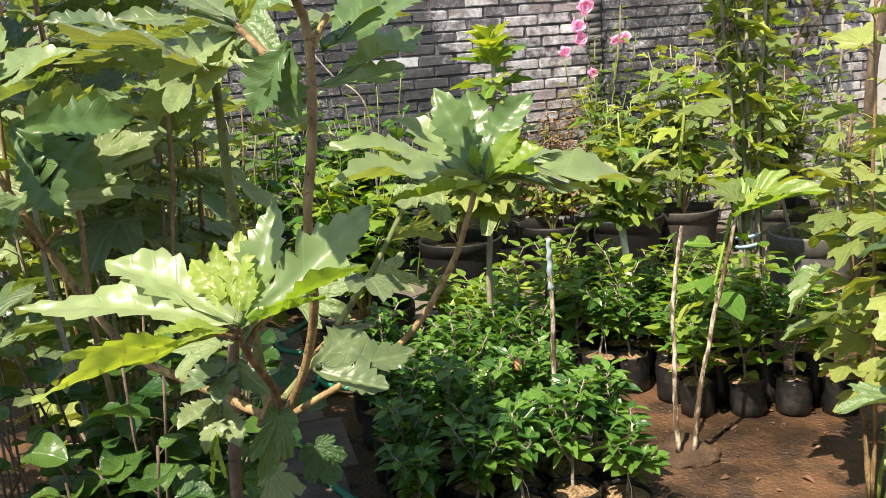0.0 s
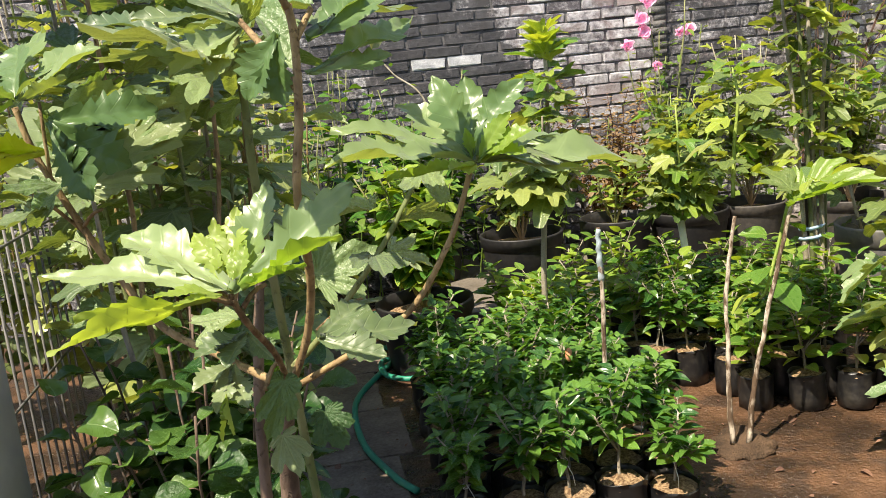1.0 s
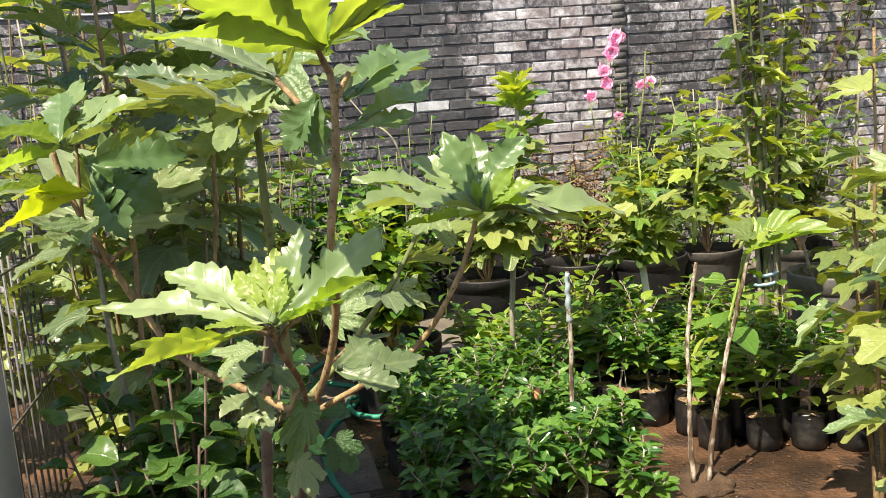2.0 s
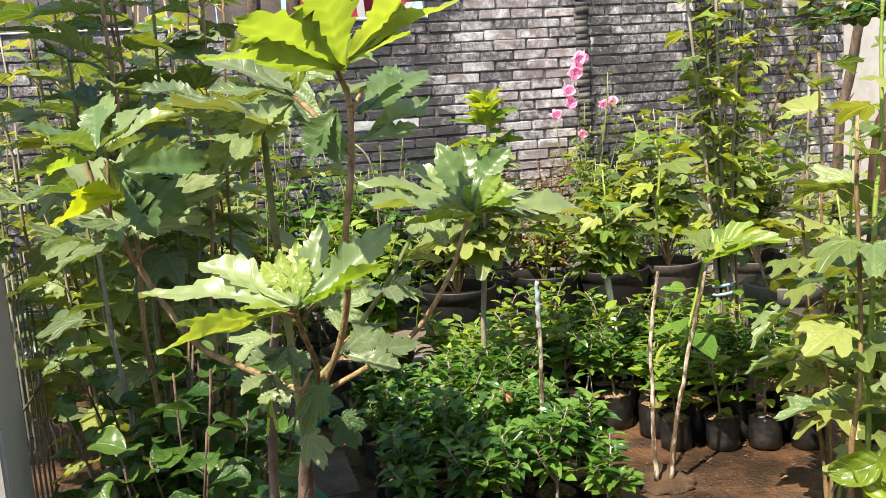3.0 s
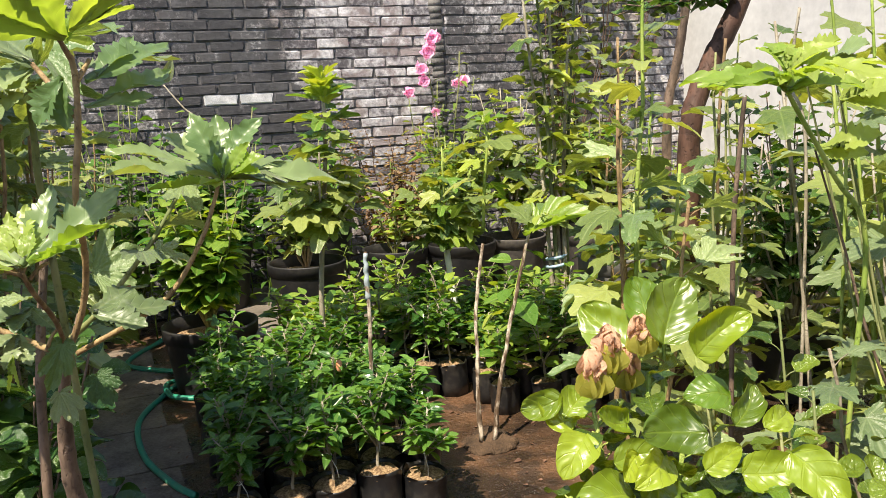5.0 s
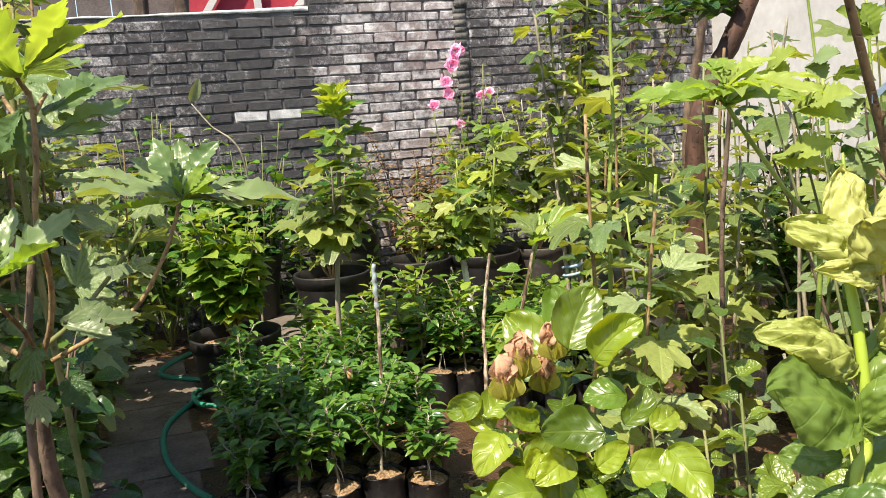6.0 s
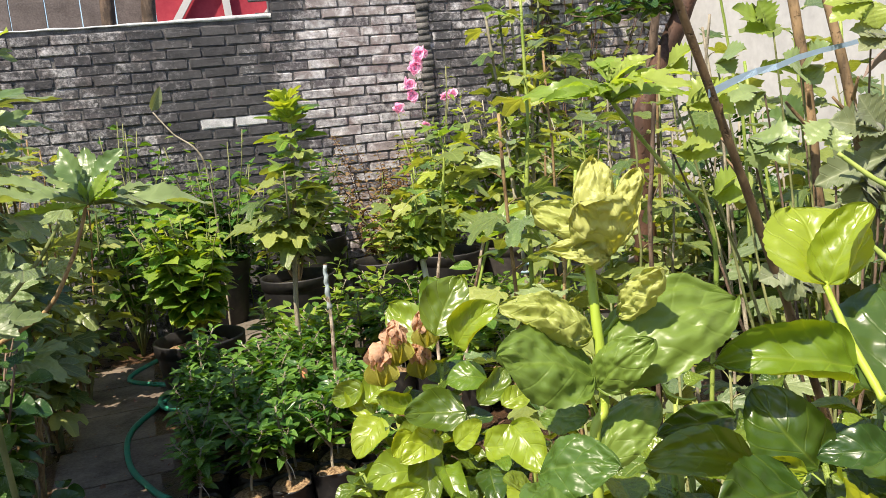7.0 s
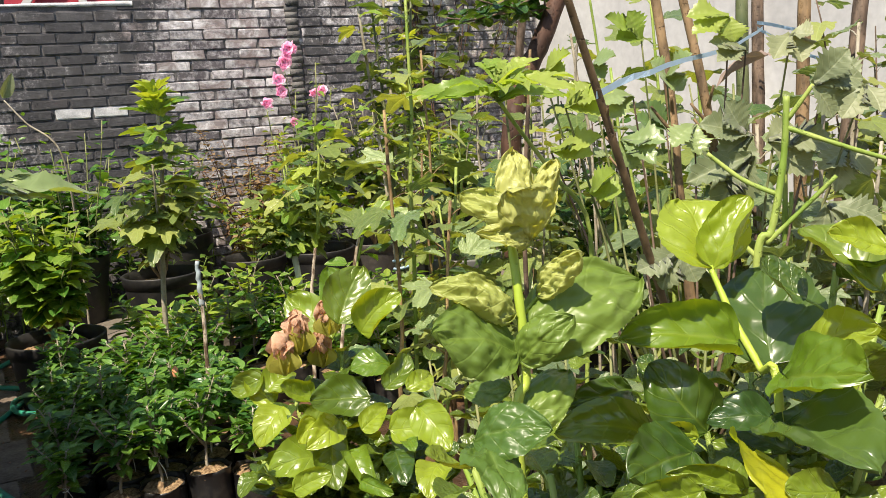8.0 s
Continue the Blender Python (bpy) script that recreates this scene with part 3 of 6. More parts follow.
def shoot(bm, parent, line, r0, r1, meshes, count, size, rng, start=0.3, stalk=0.5, rise=0.5, wide=1.0, sides=7, knots=0.08, joined=None, spin=None, lift=0.0):
    """A leafy shoot: the stem goes into bm, the leaves stand round it on stalks. Returns nothing."""
    line = [Vector(p) for p in line]
    if bm is not None:
        tube(bm, line, r0, r1, sides, knots, rng)
    turn = rng.uniform(0, 6.3) if spin is None else spin
    for k in range(count):
        f = start + (1 - start) * (k + 0.5 * rng.random()) / max(count, 1)
        g = min(f, 0.999) * (len(line) - 1)
        at = line[int(g)].lerp(line[int(g) + 1], g - int(g))
        turn += 2.4 + rng.uniform(-0.4, 0.4)
        s = size * rng.uniform(0.7, 1.15) * (1 - 0.35 * max(0, f - 0.75) / 0.25)
        out = Vector((math.cos(turn), math.sin(turn), 0))
        up = rise * (0.35 + 0.9 * f) + rng.uniform(-0.2, 0.2)
        base = at + (out + Vector((0, 0, up))).normalized() * s * stalk
        drop = lift + rng.uniform(-0.4, 0.3) + (0.35 if f > 0.85 else 0)
        tip = base + (out + Vector((rng.uniform(-.3, .3), rng.uniform(-.3, .3), drop))).normalized() * s
        if bm is not None and stalk > 0.15:
            tube(bm, [at, at.lerp(base, 0.5) + Vector((0, 0, 0.04 * s)), base], max(r1 * 0.5, 0.0011), max(r1 * 0.35, 0.0009), 4)
        if joined is not None:
            joined.append(frame_of(base, tip, rng.uniform(-25, 25), wide))
        else:
            leaf(parent, rng.choice(meshes), base, tip, rng.uniform(-25, 25), wide)


# ---- the setting ----
bm = bmesh.new()
N = 60
rngg = random.Random(5)
add = [[bm.verts.new((-30 + 60 * i / N, -20 + 50 * j / N, 0)) for j in range(N + 1)] for i in range(N + 1)]
for i in range(N):
    for j in range(N):
        bm.faces.new((add[i][j], add[i + 1][j], add[i + 1][j + 1], add[i][j + 1]))
solid("ground", bm, GROUND, "damp brown earth of the garden", smooth=True)

WALL_Y, STEP_X, TOP_LOW, TOP_HIGH = 5.0, 1.31, 1.865, 2.55
bm = bmesh.new()
add_box(bm, (-6, WALL_Y + 0.006, 0), (STEP_X, WALL_Y + 0.12, TOP_LOW - 0.01))
add_box(bm, (STEP_X + 0.002, WALL_Y + 0.006, 0), (4.16, WALL_Y + 0.12, TOP_HIGH))
wall_north = solid("wall_north", bm, MORTAR, "brick garden wall with worn grey whitewash")
r0 = random.Random(4)
bm = bmesh.new()
for k in range(64):
    add_box(bm, (2.235 + r0.uniform(-.006, .006), WALL_Y - 0.014 + r0.uniform(-.004, .004), k * 0.04), (2.315 + r0.uniform(-.006, .006), WALL_Y + 0.01, k * 0.04 + 0.04))
for v in bm.verts:
    v.co += 0.003 * noise.noise_vector(v.co * 30)
part("pillar", bm, ALGAE, wall_north, "rough dark cement pillar")
bm = bmesh.new()
rings = []
for k in range(241):
    x = -6 + k * (STEP_X + 6) / 240
    rise = 0.02 * max(-0.6, min(0.5, x - 0.95)) + 0.006 * noise.noise(Vector((x * 7, 0, 0)))
    sag = 0.007 * noise.noise(Vector((x * 11, 3, 0)))
    front = WALL_Y - 0.004 + 0.004 * noise.noise(Vector((x * 9, 7, 0)))
    rings.append([bm.verts.new((x, y, z)) for y, z in ((front, TOP_LOW - 0.016 + sag), (front, TOP_LOW + 0.002 + rise), (front + 0.01, TOP_LOW + 0.007 + rise), (WALL_Y + 0.125, TOP_LOW + 0.007 + rise), (WALL_Y + 0.125, TOP_LOW - 0.02))])
for a, b in zip(rings, rings[1:]):
    for q in range(5):
        bm.faces.new((a[q], a[(q + 1) % 5], b[(q + 1) % 5], b[q]))
bm.faces.new(rings[0])
bm.faces.new(rings[-1][::-1])
# White puts the sun on the wall's top edge into the colour.
part("coping", bm, FRESH_WASH, wall_north, "thin capping along the top, white for its sunlit edge")

# the white wall on the far side
bm = bmesh.new()
add_box(bm, (4.17, -3, 0), (4.32, WALL_Y + 0.12, 3.4))
for y in (1.2, 2.9):
    add_box(bm, (4.1, y, 0), (4.168, y + 0.28, 3.4), 0.006)
solid("wall_east", bm, LIME, "white limewashed house wall with pilasters")
bm = bmesh.new()
add_box(bm, (-7, -6.2, 0), (8, -6, 3.2))
solid("wall_south", bm, LIME, "plain wall that closes the yard")

# the raised concrete edge in front of the large pots
bm = bmesh.new()
for k in range(9):
    x = 0.8 + k * 0.37
    add_box(bm, (x, 3.85 + 0.03 * math.sin(k * 2.3), 0), (x + 0.36, 5.0, 0.12 + 0.004 * math.sin(k * 4.1)), 0.012)
solid("pavement", bm, CONCRETE, "low raised concrete strip along the wall")

# worn concrete path between the figs and the seedlings
bm = bmesh.new()
for k in range(7):
    y = 1.5 + k * 0.42
    add_box(bm, (-0.02 + 0.03 * math.sin(k * 1.9), y, -0.03), (0.36 + 0.03 * math.sin(k * 2.7), y + 0.412, 0.004 + 0.0008 * math.sin(k * 3.1)), 0.002)
solid("pavement", bm, DAMP_CONCRETE, "worn damp concrete path beside the seedlings")

# neighbour's roof behind the wall
hut = thing("gable_roof", "red painted gable with pale beams behind the wall", "roof", at=(0.6, 7.5, 0))
bm = bmesh.new()
add_box(bm, (0.16, 0, 0), (1.16, 0.08, 3.4))
part("gable_panel", bm, RED_PAINT, hut, "dark red painted panel", False)
for foot, head in (((0.25, 2.05), (0.62, 2.6)), ((0.765, 1.9), (0.70, 2.9)), ((0.9, 1.95), (1.6, 2.75))):
    bm = bmesh.new()
    tube(bm, [(foot[0], -0.06, foot[1]), (head[0], -0.06, head[1])], 0.04, 0.04, 4)
    part("beam", bm, LIME, hut, "pale painted beam", False)
for k in range(24):
    bm = bmesh.new()
    add_box(bm, (-6.6 + k * 0.28, 0.3 + 0.01 * (k % 2), 0), (-6.33 + k * 0.28, 0.36, 3.3))
    part("board", bm, DARK_WOOD, hut, "weathered grey board", False)


# ---- pots and bags ----
def add_pot(bm, r, h, lip=0.012, sides=28, taper=0.76):
    prof = [(r * taper, 0.0), (r * (taper + 0.02), 0.01), (r * 0.95, h * 0.8), (r * 0.955, h * 0.82), (r * 0.99, h * 0.83), (r, h * 0.98), (r, h), (r - lip, h), (r - lip, h * 0.85), (r * 0.88, h * 0.6)]
    rings = [[bm.verts.new((q * math.cos(2 * math.pi * k / sides), q * math.sin(2 * math.pi * k / sides), z)) for k in range(sides)] for q, z in prof]
    for a, b in zip(rings, rings[1:]):
        for k in range(sides):
            bm.faces.new((a[k], a[(k + 1) % sides], b[(k + 1) % sides], b[k]))
    bm.faces.new(rings[0][::-1])
    return bm


def add_soil(bm, r, z, rng, sides=18):
    mid = bm.verts.new((0, 0, z + 0.012))
    rings = []
    for q in (0.45, 0.8, 1.0):
        rings.append([bm.verts.new((r * q * math.cos(2 * math.pi * k / sides), r * q * math.sin(2 * math.pi * k / sides), z + rng.uniform(-1, 1) * r * 0.06 - (0.01 if q == 1 else 0))) for k in range(sides)])
    for k in range(sides):
        bm.faces.new((mid, rings[0][k], rings[0][(k + 1) % sides]))
        for a, b in zip(rings, rings[1:]):
            bm.faces.new((a[k], b[k], b[(k + 1) % sides], a[(k + 1) % sides]))
    return bm


def big_pot(at, r=0.18, h=0.3, mat=None, label="large round black plastic pot", fill=0.82, soil_label="crumbly brown soil"):
    ob = thing("plant_pot", label, "pot", "large pots along the wall", at)
    part("pot_body", add_pot(bmesh.new(), r, h), mat or POT, ob)
    part("soil", add_soil(bmesh.new(), r * 0.93, h * fill, random.Random(int(at[0] * 100))), SOIL, ob, soil_label)
    return ob


def add_bag(bm, r, h, rng, sides=16):
    prof = [(0.86, 0.0), (0.98, 0.02), (1.02, 0.35), (0.98, 0.7), (1.0, 0.95), (1.03, 1.0), (0.99, 0.985), (0.95, 0.9)]
    rings = []
    for n, (q, z) in enumerate(prof):
        ring = []
        for k in range(sides):
            w = 1 + (0.05 * math.sin(3 * k + n * 1.7) + rng.uniform(-0.035, 0.035)) * (1 if n < 6 else 0.5)
            a = 2 * math.pi * k / sides
            ring.append(bm.verts.new((r * q * w * math.cos(a), r * q * w * math.sin(a), h * z + (rng.uniform(-0.005, 0.006) if n >= 4 else 0))))
        rings.append(ring)
    for a, b in zip(rings, rings[1:]):
        for k in range(sides):
            bm.faces.new((a[k], a[(k + 1) % sides], b[(k + 1) % sides], b[k]))
    bm.faces.new(rings[0][::-1])
    return bm


def seedling(seed, tall, leaves, size, meshes, label, group, r=0.066, h=0.14, forks=2, stem=None, tied=False, gather=False, joined_mat=None, low=0.36):
    """A young plant in a black grow bag, built at the origin."""
    rng = random.Random(seed)
    ob = thing("potted_seedling", label, "seedling", group)
    part("grow_bag", add_bag(bmesh.new(), r, h, rng), BAG, ob, "black plastic grow bag")
    part("soil", add_soil(bmesh.new(), r * 0.96, h * 0.95, rng, 14), SOIL, ob, "soil with pale rice husks")
    bm = bmesh.new()
    top = Vector((rng.uniform(-.02, .02), rng.uniform(-.02, .02), h + tall))
    line = bend((0, 0, h * 0.85), top, 6, 0, 0.004, rng)
    poses = [] if gather else None
    shoot(bm, ob, line, 0.005, 0.0025, meshes, leaves, size, rng, low, 0.3, 0.8, joined=poses, lift=0.15)
    for k in range(forks):
        a = rng.uniform(0, 6.3)
        s = line[2 + k % 3]
        e = s + Vector((0.07 * math.cos(a), 0.07 * math.sin(a), tall * rng.uniform(0.35, 0.6)))
        shoot(bm, ob, bend(s, e, 4, 0, 0.003, rng), 0.003, 0.0018, meshes, max(4, leaves // 2), size * 0.9, rng, 0.35, 0.3, 0.7, joined=poses, lift=0.15)
    part("stem", bm, stem or BARK_GREY, ob, "thin grey-green stem")
    if gather:
        bm = bmesh.new()
        for n, mesh in enumerate(meshes):
            join_leaves(bm, mesh, poses[n::len(meshes)])
        tagged(part("foliage", bm, joined_mat or LIGHT_JOINED, ob), kind="stuff")
    if tied:
        bm = bmesh.new()
        a = line[2]
        tube(bm, [a + Vector((0.008 * math.cos(q), 0.008 * math.sin(q), 0.002 * q)) for q in [0.8 * i for i in range(14)]] + [a + Vector((0.015, -0.01, -0.03)), a + Vector((0.018, -0.012, -0.06))], 0.0012, 0.0012, 4)
        part("string", bm, TIE, ob, "loose white string")
    return ob


def fig_tree(at, shoots, seed, size=0.15, count=9, mats=None, label="leafy fig tree with bare lower stems", group="fig trees", r=0.011, bark=None, start=0.45, gather=False):
    """shoots: end points (dx, dy, z) of the stems that rise from at."""
    rng = random.Random(seed)
    ob = thing("fig_tree", label, "tree", group, at)
    bark = bark or (BARK_RED, BARK_GREEN, BARK_GREY)
    poses = [] if gather else None
    for n, (dx, dy, z) in enumerate(shoots):
        bm = bmesh.new()
        top = Vector((dx, dy, z))
        base = Vector((dx * 0.12, dy * 0.12, 0.0))
        knee = Vector((dx * 0.6, dy * 0.6, z * 0.4))
        line = smooth_line([base, knee, top], 6)
        line = [p + Vector((rng.uniform(-1, 1), rng.uniform(-1, 1), 0)) * 0.008 for p in line]
        line = [p + Vector(at) for p in line]
        shoot(bm, ob, line, r * rng.uniform(0.85, 1.2), r * 0.5, mats or FIG_B, count, size, rng, start, 0.55, 0.5, joined=poses)
        bm.transform(Matrix.Translation(-Vector(at)))
        part("stem", bm, bark[n % len(bark)], ob)
    if gather:
        bm = bmesh.new()
        for n, mesh in enumerate(FIG_B):
            join_leaves(bm, mesh, poses[n::len(FIG_B)])
        bm.transform(Matrix.Translation(-Vector(at)))
        tagged(part("foliage", bm, FAR_JOINED, ob), kind="stuff")
    return ob


# ---- foreground fig ----
near = thing("fig_tree", "tall fig tree with large deeply lobed leaves", "tree", "fig trees", (0.16, 1.18, 0))
NEAR = Vector(near.location)


def stem_of(owner, pts, r0, r1, mat, label="", sides=9, steps=5):
    bm = tube(bmesh.new(), smooth_line(pts, steps + 3), r0, r1, sides, 0.08, random.Random(3))
    bm.transform(Matrix.Translation(-owner.location))
    return part("stem", bm, mat, owner, label)


stem_of(near, [(0.16, 1.18, 0), (0.145, 1.14, 0.3), (0.105, 1.08, 0.62)], 0.021, 0.0165, BARK_TRUNK, "thick grey-brown trunk")
stem_of(near, [(0.105, 1.08, 0.615), (0.094, 1.050, 0.73), (0.100, 1.015, 0.84), (0.115, 0.966, 0.920)], 0.0165, 0.0048, BARK_TRUNK)
stem_of(near, [(0.05, 1.20, 0), (0.045, 1.19, 0.4), (0.060, 1.17, 0.8), (0.097, 1.207, 1.070)], 0.0105, 0.006, BARK_TRUNK, "slim brown second trunk")
stem_of(near, [(0.115, 0.966, 0.920), (0.110, 0.897, 0.980), (0.094, 0.838, 1.030), (0.086, 0.814, 1.060)], 0.0034, 0.0028, BARK_RED)
stem_of(near, [(0.115, 0.966, 0.920), (0.140, 0.930, 0.985), (0.151, 0.890, 1.051), (0.150, 0.846, 1.134), (0.160, 0.838, 1.200), (0.165, 0.840, 1.262), (0.163, 0.842, 1.292)], 0.0043, 0.0036, BARK_RED, "smooth orange-brown stem")
stem_of(near, [(0.163, 0.842, 1.288), (0.152, 0.828, 1.312)], 0.0036, 0.0026, BARK_RED)
stem_of(near, [(0.165, 0.842, 1.262), (0.182, 0.850, 1.288)], 0.0034, 0.0026, BARK_RED)
stem_of(near, [(0.163, 0.840, 1.222), (0.140, 0.900, 1.258), (0.118, 0.960, 1.290)], 0.004, 0.003, BARK_RED)
stem_of(near, [(0.16, 1.2, 0), (0.12, 1.22, 0.6), (0.097, 1.207, 1.070), (0.095, 1.235, 1.197), (0.095, 1.245, 1.344)], 0.0066, 0.005, BARK_GREEN, "green bark stem")
stem_of(near, [(0.120, 0.990, 0.936), (0.161, 1.031, 0.962), (0.238, 1.077, 1.039), (0.295, 1.106, 1.118)], 0.004, 0.003, BARK_GREEN)
stem_of(near, [(0.123, 1.014, 0.907), (0.241, 1.009, 0.965), (0.295, 0.986, 1.042), (0.320, 0.985, 1.098), (0.330, 0.985, 1.128)], 0.0038, 0.0027, BARK_RED, "slim tan stem")
stem_of(near, [(0.108, 0.997, 0.913), (0.035, 1.065, 0.939), (-0.024, 1.101, 0.969), (-0.067, 1.120, 1.032), (-0.103, 1.121, 1.109), (-0.132, 1.121, 1.183), (-0.143, 1.123, 1.233)], 0.0048, 0.0036, BARK_RED)


def near_leaf(kind, n, base, tip, roll=0.0, wide=1.0, up=(-0.1, -0.18, 1)):
    leaf(near, kind[n % len(kind)], base, tip, roll, wide * 1.08, up)


ROUND_FIG = lobed_leaf(18, FIG_DEEP, 84, 4, 0.06, 0.3, 0.2, 0.12, 0.1)
# crown of the low branch: one broad flat leaf, one raised leaf, young leaves between them
FLAT, FACE, UNDER = (-0.15, -0.4, 0.9), (-0.35, -0.8, 0.45), (-0.35, 0.5, 0.8)
FOOT = (0.088, 0.812, 1.066)
fig_blade(near, FOOT, (((-0.071, 0.852, 1.090), 0.052, 0.02, FLAT), ((-0.009, 0.892, 1.112), 0.056, 0.03, FLAT), ((0.012, 0.955, 1.090), 0.05, 0.02, FLAT)), FIG, 11)
# Lobes lit through from behind, painted in the yellower green.
fig_blade(near, (0.070, 0.806, 1.064), (((-0.033, 0.790, 1.066), 0.036, 0.0, UNDER), ((-0.054, 0.778, 1.046), 0.044, 0.0, UNDER)), FIG_YOUNG_BACKLIT, 12, 0.2)
fig_blade(near, FOOT, (((0.127, 0.852, 1.150), 0.045, -0.03, FACE), ((0.197, 0.822, 1.143), 0.056, 0.03, FACE)), FIG, 13, 0.3)
fig_blade(near, (0.096, 0.808, 1.068), (((0.180, 0.762, 1.111), 0.04, 0.02, UNDER), ((0.150, 0.775, 1.090), 0.03, 0.0, UNDER)), FIG_YOUNG_BACKLIT, 14, 0.2)
fig_blade(near, (0.086, 0.815, 1.068), (((0.058, 0.858, 1.112), 0.028, 0.05, FACE), ((0.098, 0.852, 1.130), 0.034, 0.05, FACE), ((0.078, 0.850, 1.124), 0.026, 0.0, FACE)), FIG_YOUNG_BACKLIT, 15)
fig_blade(near, (0.090, 0.810, 1.069), (((0.104, 0.822, 1.106), 0.018, 0.05, FACE), ((0.092, 0.828, 1.100), 0.014, 0.0, FACE)), FIG_YOUNG_BACKLIT, 16)
fig_blade(near, (0.080, 0.806, 1.066), (((0.030, 0.786, 1.076), 0.02, 0.05, FLAT), ((0.046, 0.772, 1.070), 0.016, 0.0, FLAT)), FIG_YOUNG_BACKLIT, 17)
# crown of the branch towards the seedlings
FOOT = (0.333, 0.985, 1.130)
fig_blade(near, FOOT, (((0.303, 1.020, 1.221), 0.05, 0.04, FACE), ((0.340, 1.030, 1.216), 0.052, 0.02, FACE)), FIG, 21, 0.3)
fig_blade(near, FOOT, (((0.397, 0.994, 1.210), 0.044, 0.05, (-0.6, -0.8, 0.2)),), FIG, 22)
fig_blade(near, FOOT, (((0.178, 0.915, 1.150), 0.06, 0.04, FLAT), ((0.190, 0.985, 1.180), 0.05, 0.05, FLAT), ((0.266, 1.060, 1.194), 0.052, 0.05, FLAT)), FIG, 23)
fig_blade(near, (0.322, 0.975, 1.126), (((0.235, 0.930, 1.128), 0.03, 0.0, UNDER),), FIG_YOUNG_BACKLIT, 24)
fig_blade(near, FOOT, (((0.521, 1.010, 1.106), 0.064, 0.06, FLAT), ((0.455, 0.985, 1.104), 0.045, 0.06, FLAT), ((0.462, 1.060, 1.135), 0.05, 0.05, FLAT)), FIG, 25, 0.5)
fig_blade(near, (0.336, 0.975, 1.130), (((0.387, 0.948, 1.160), 0.042, 0.05, FLAT), ((0.379, 0.940, 1.138), 0.034, 0.05, FLAT), ((0.372, 0.965, 1.178), 0.028, 0.03, FACE)), FIG_YOUNG_BACKLIT, 26)
fig_blade(near, (0.332, 0.972, 1.128), (((0.300, 0.950, 1.130), 0.026, 0.0, FLAT), ((0.318, 0.940, 1.122), 0.022, 0.0, FLAT)), FIG_YOUNG_BACKLIT, 27)
fig_blade(near, FOOT, (((0.326, 0.978, 1.166), 0.016, 0.0, FACE),), FIG_YOUNG_BACKLIT, 28)
# crown of the tall stem, seen from below
SKY = (-0.3, 0.15, 1.0)
FOOT = (0.158, 0.828, 1.309)
# Sun through these blades is put into their yellow-green.
fig_blade(near, FOOT, (((0.016, 0.738, 1.321), 0.066, 0.03, SKY), ((0.050, 0.702, 1.346), 0.078, 0.04, SKY), ((0.126, 0.712, 1.378), 0.075, 0.04, SKY)), FIG_YOUNG_BACKLIT, 31, 0.72)
fig_blade(near, (0.166, 0.832, 1.318), (((0.285, 0.775, 1.372), 0.06, 0.03, SKY), ((0.225, 0.745, 1.390), 0.065, 0.02, SKY), ((0.235, 0.830, 1.345), 0.035, 0.0, SKY)), FIG_YOUNG_BACKLIT, 32, 0.6)
fig_blade(near, (0.160, 0.838, 1.305), (((0.150, 0.835, 1.345), 0.022, 0.0, FACE), ((0.172, 0.842, 1.342), 0.02, 0.0, FACE)), FIG_YOUNG_BACKLIT, 33)
fig_blade(near, (0.176, 0.850, 1.262), (((0.277, 0.933, 1.308), 0.05, 0.05, FACE), ((0.235, 0.930, 1.315), 0.045, 0.03, FACE)), FIG, 34, 0.3)
fig_blade(near, (0.172, 0.848, 1.236), (((0.279, 0.960, 1.274), 0.045, 0.04, FACE), ((0.250, 0.900, 1.244), 0.035, 0.03, FACE)), FIG, 35, 0.3)
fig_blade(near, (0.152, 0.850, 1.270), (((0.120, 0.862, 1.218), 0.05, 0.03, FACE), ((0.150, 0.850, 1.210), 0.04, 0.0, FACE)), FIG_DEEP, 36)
fig_blade(near, (0.118, 0.960, 1.290), (((0.010, 1.000, 1.345), 0.06, 0.04, FLAT), ((0.020, 0.960, 1.300), 0.05, 0.04, FLAT), ((0.080, 1.060, 1.330), 0.05, 0.03, FLAT)), FIG_GREY, 37)
fig_blade(near, (0.116, 0.965, 1.285), (((0.050, 0.930, 1.245), 0.045, 0.03, FACE), ((0.085, 0.930, 1.235), 0.04, 0.03, FACE)), FIG, 38)
near_leaf(FIG_D, 0, (0.086, 0.928, 1.260), (-0.010, 0.997, 1.321), 20, 0.8)
# crown of the left branch
FOOT = (-0.118, 1.040, 1.240)
PALE = (-0.45, -0.5, 0.75)
fig_blade(near, FOOT, (((-0.149, 0.930, 1.258), 0.045, 0.03, PALE), ((-0.190, 1.000, 1.275), 0.05, 0.03, PALE), ((-0.122, 1.103, 1.297), 0.055, 0.04, PALE)), FIG, 41, 0.5)
fig_blade(near, FOOT, (((-0.105, 1.156, 1.314), 0.055, 0.03, PALE), ((-0.059, 1.113, 1.296), 0.04, 0.03, PALE)), FIG, 42)
fig_blade(near, (-0.110, 1.030, 1.238), (((-0.017, 1.010, 1.283), 0.042, 0.03, FLAT), ((-0.055, 1.000, 1.255), 0.034, 0.0, UNDER)), FIG, 43, 0.3)
fig_blade(near, (-0.118, 1.035, 1.236), (((-0.160, 0.955, 1.225), 0.05, 0.0, UNDER),), FIG_YOUNG_BACKLIT, 44)
# Yellow base colour paints the sunlight that comes through this fig leaf.
fig_blade(near, (-0.092, 1.013, 1.185), (((-0.158, 0.916, 1.166), 0.045, 0.03, UNDER), ((-0.140, 0.960, 1.196), 0.04, 0.03, UNDER)), HIB_YELLOW, 45, 0.6)
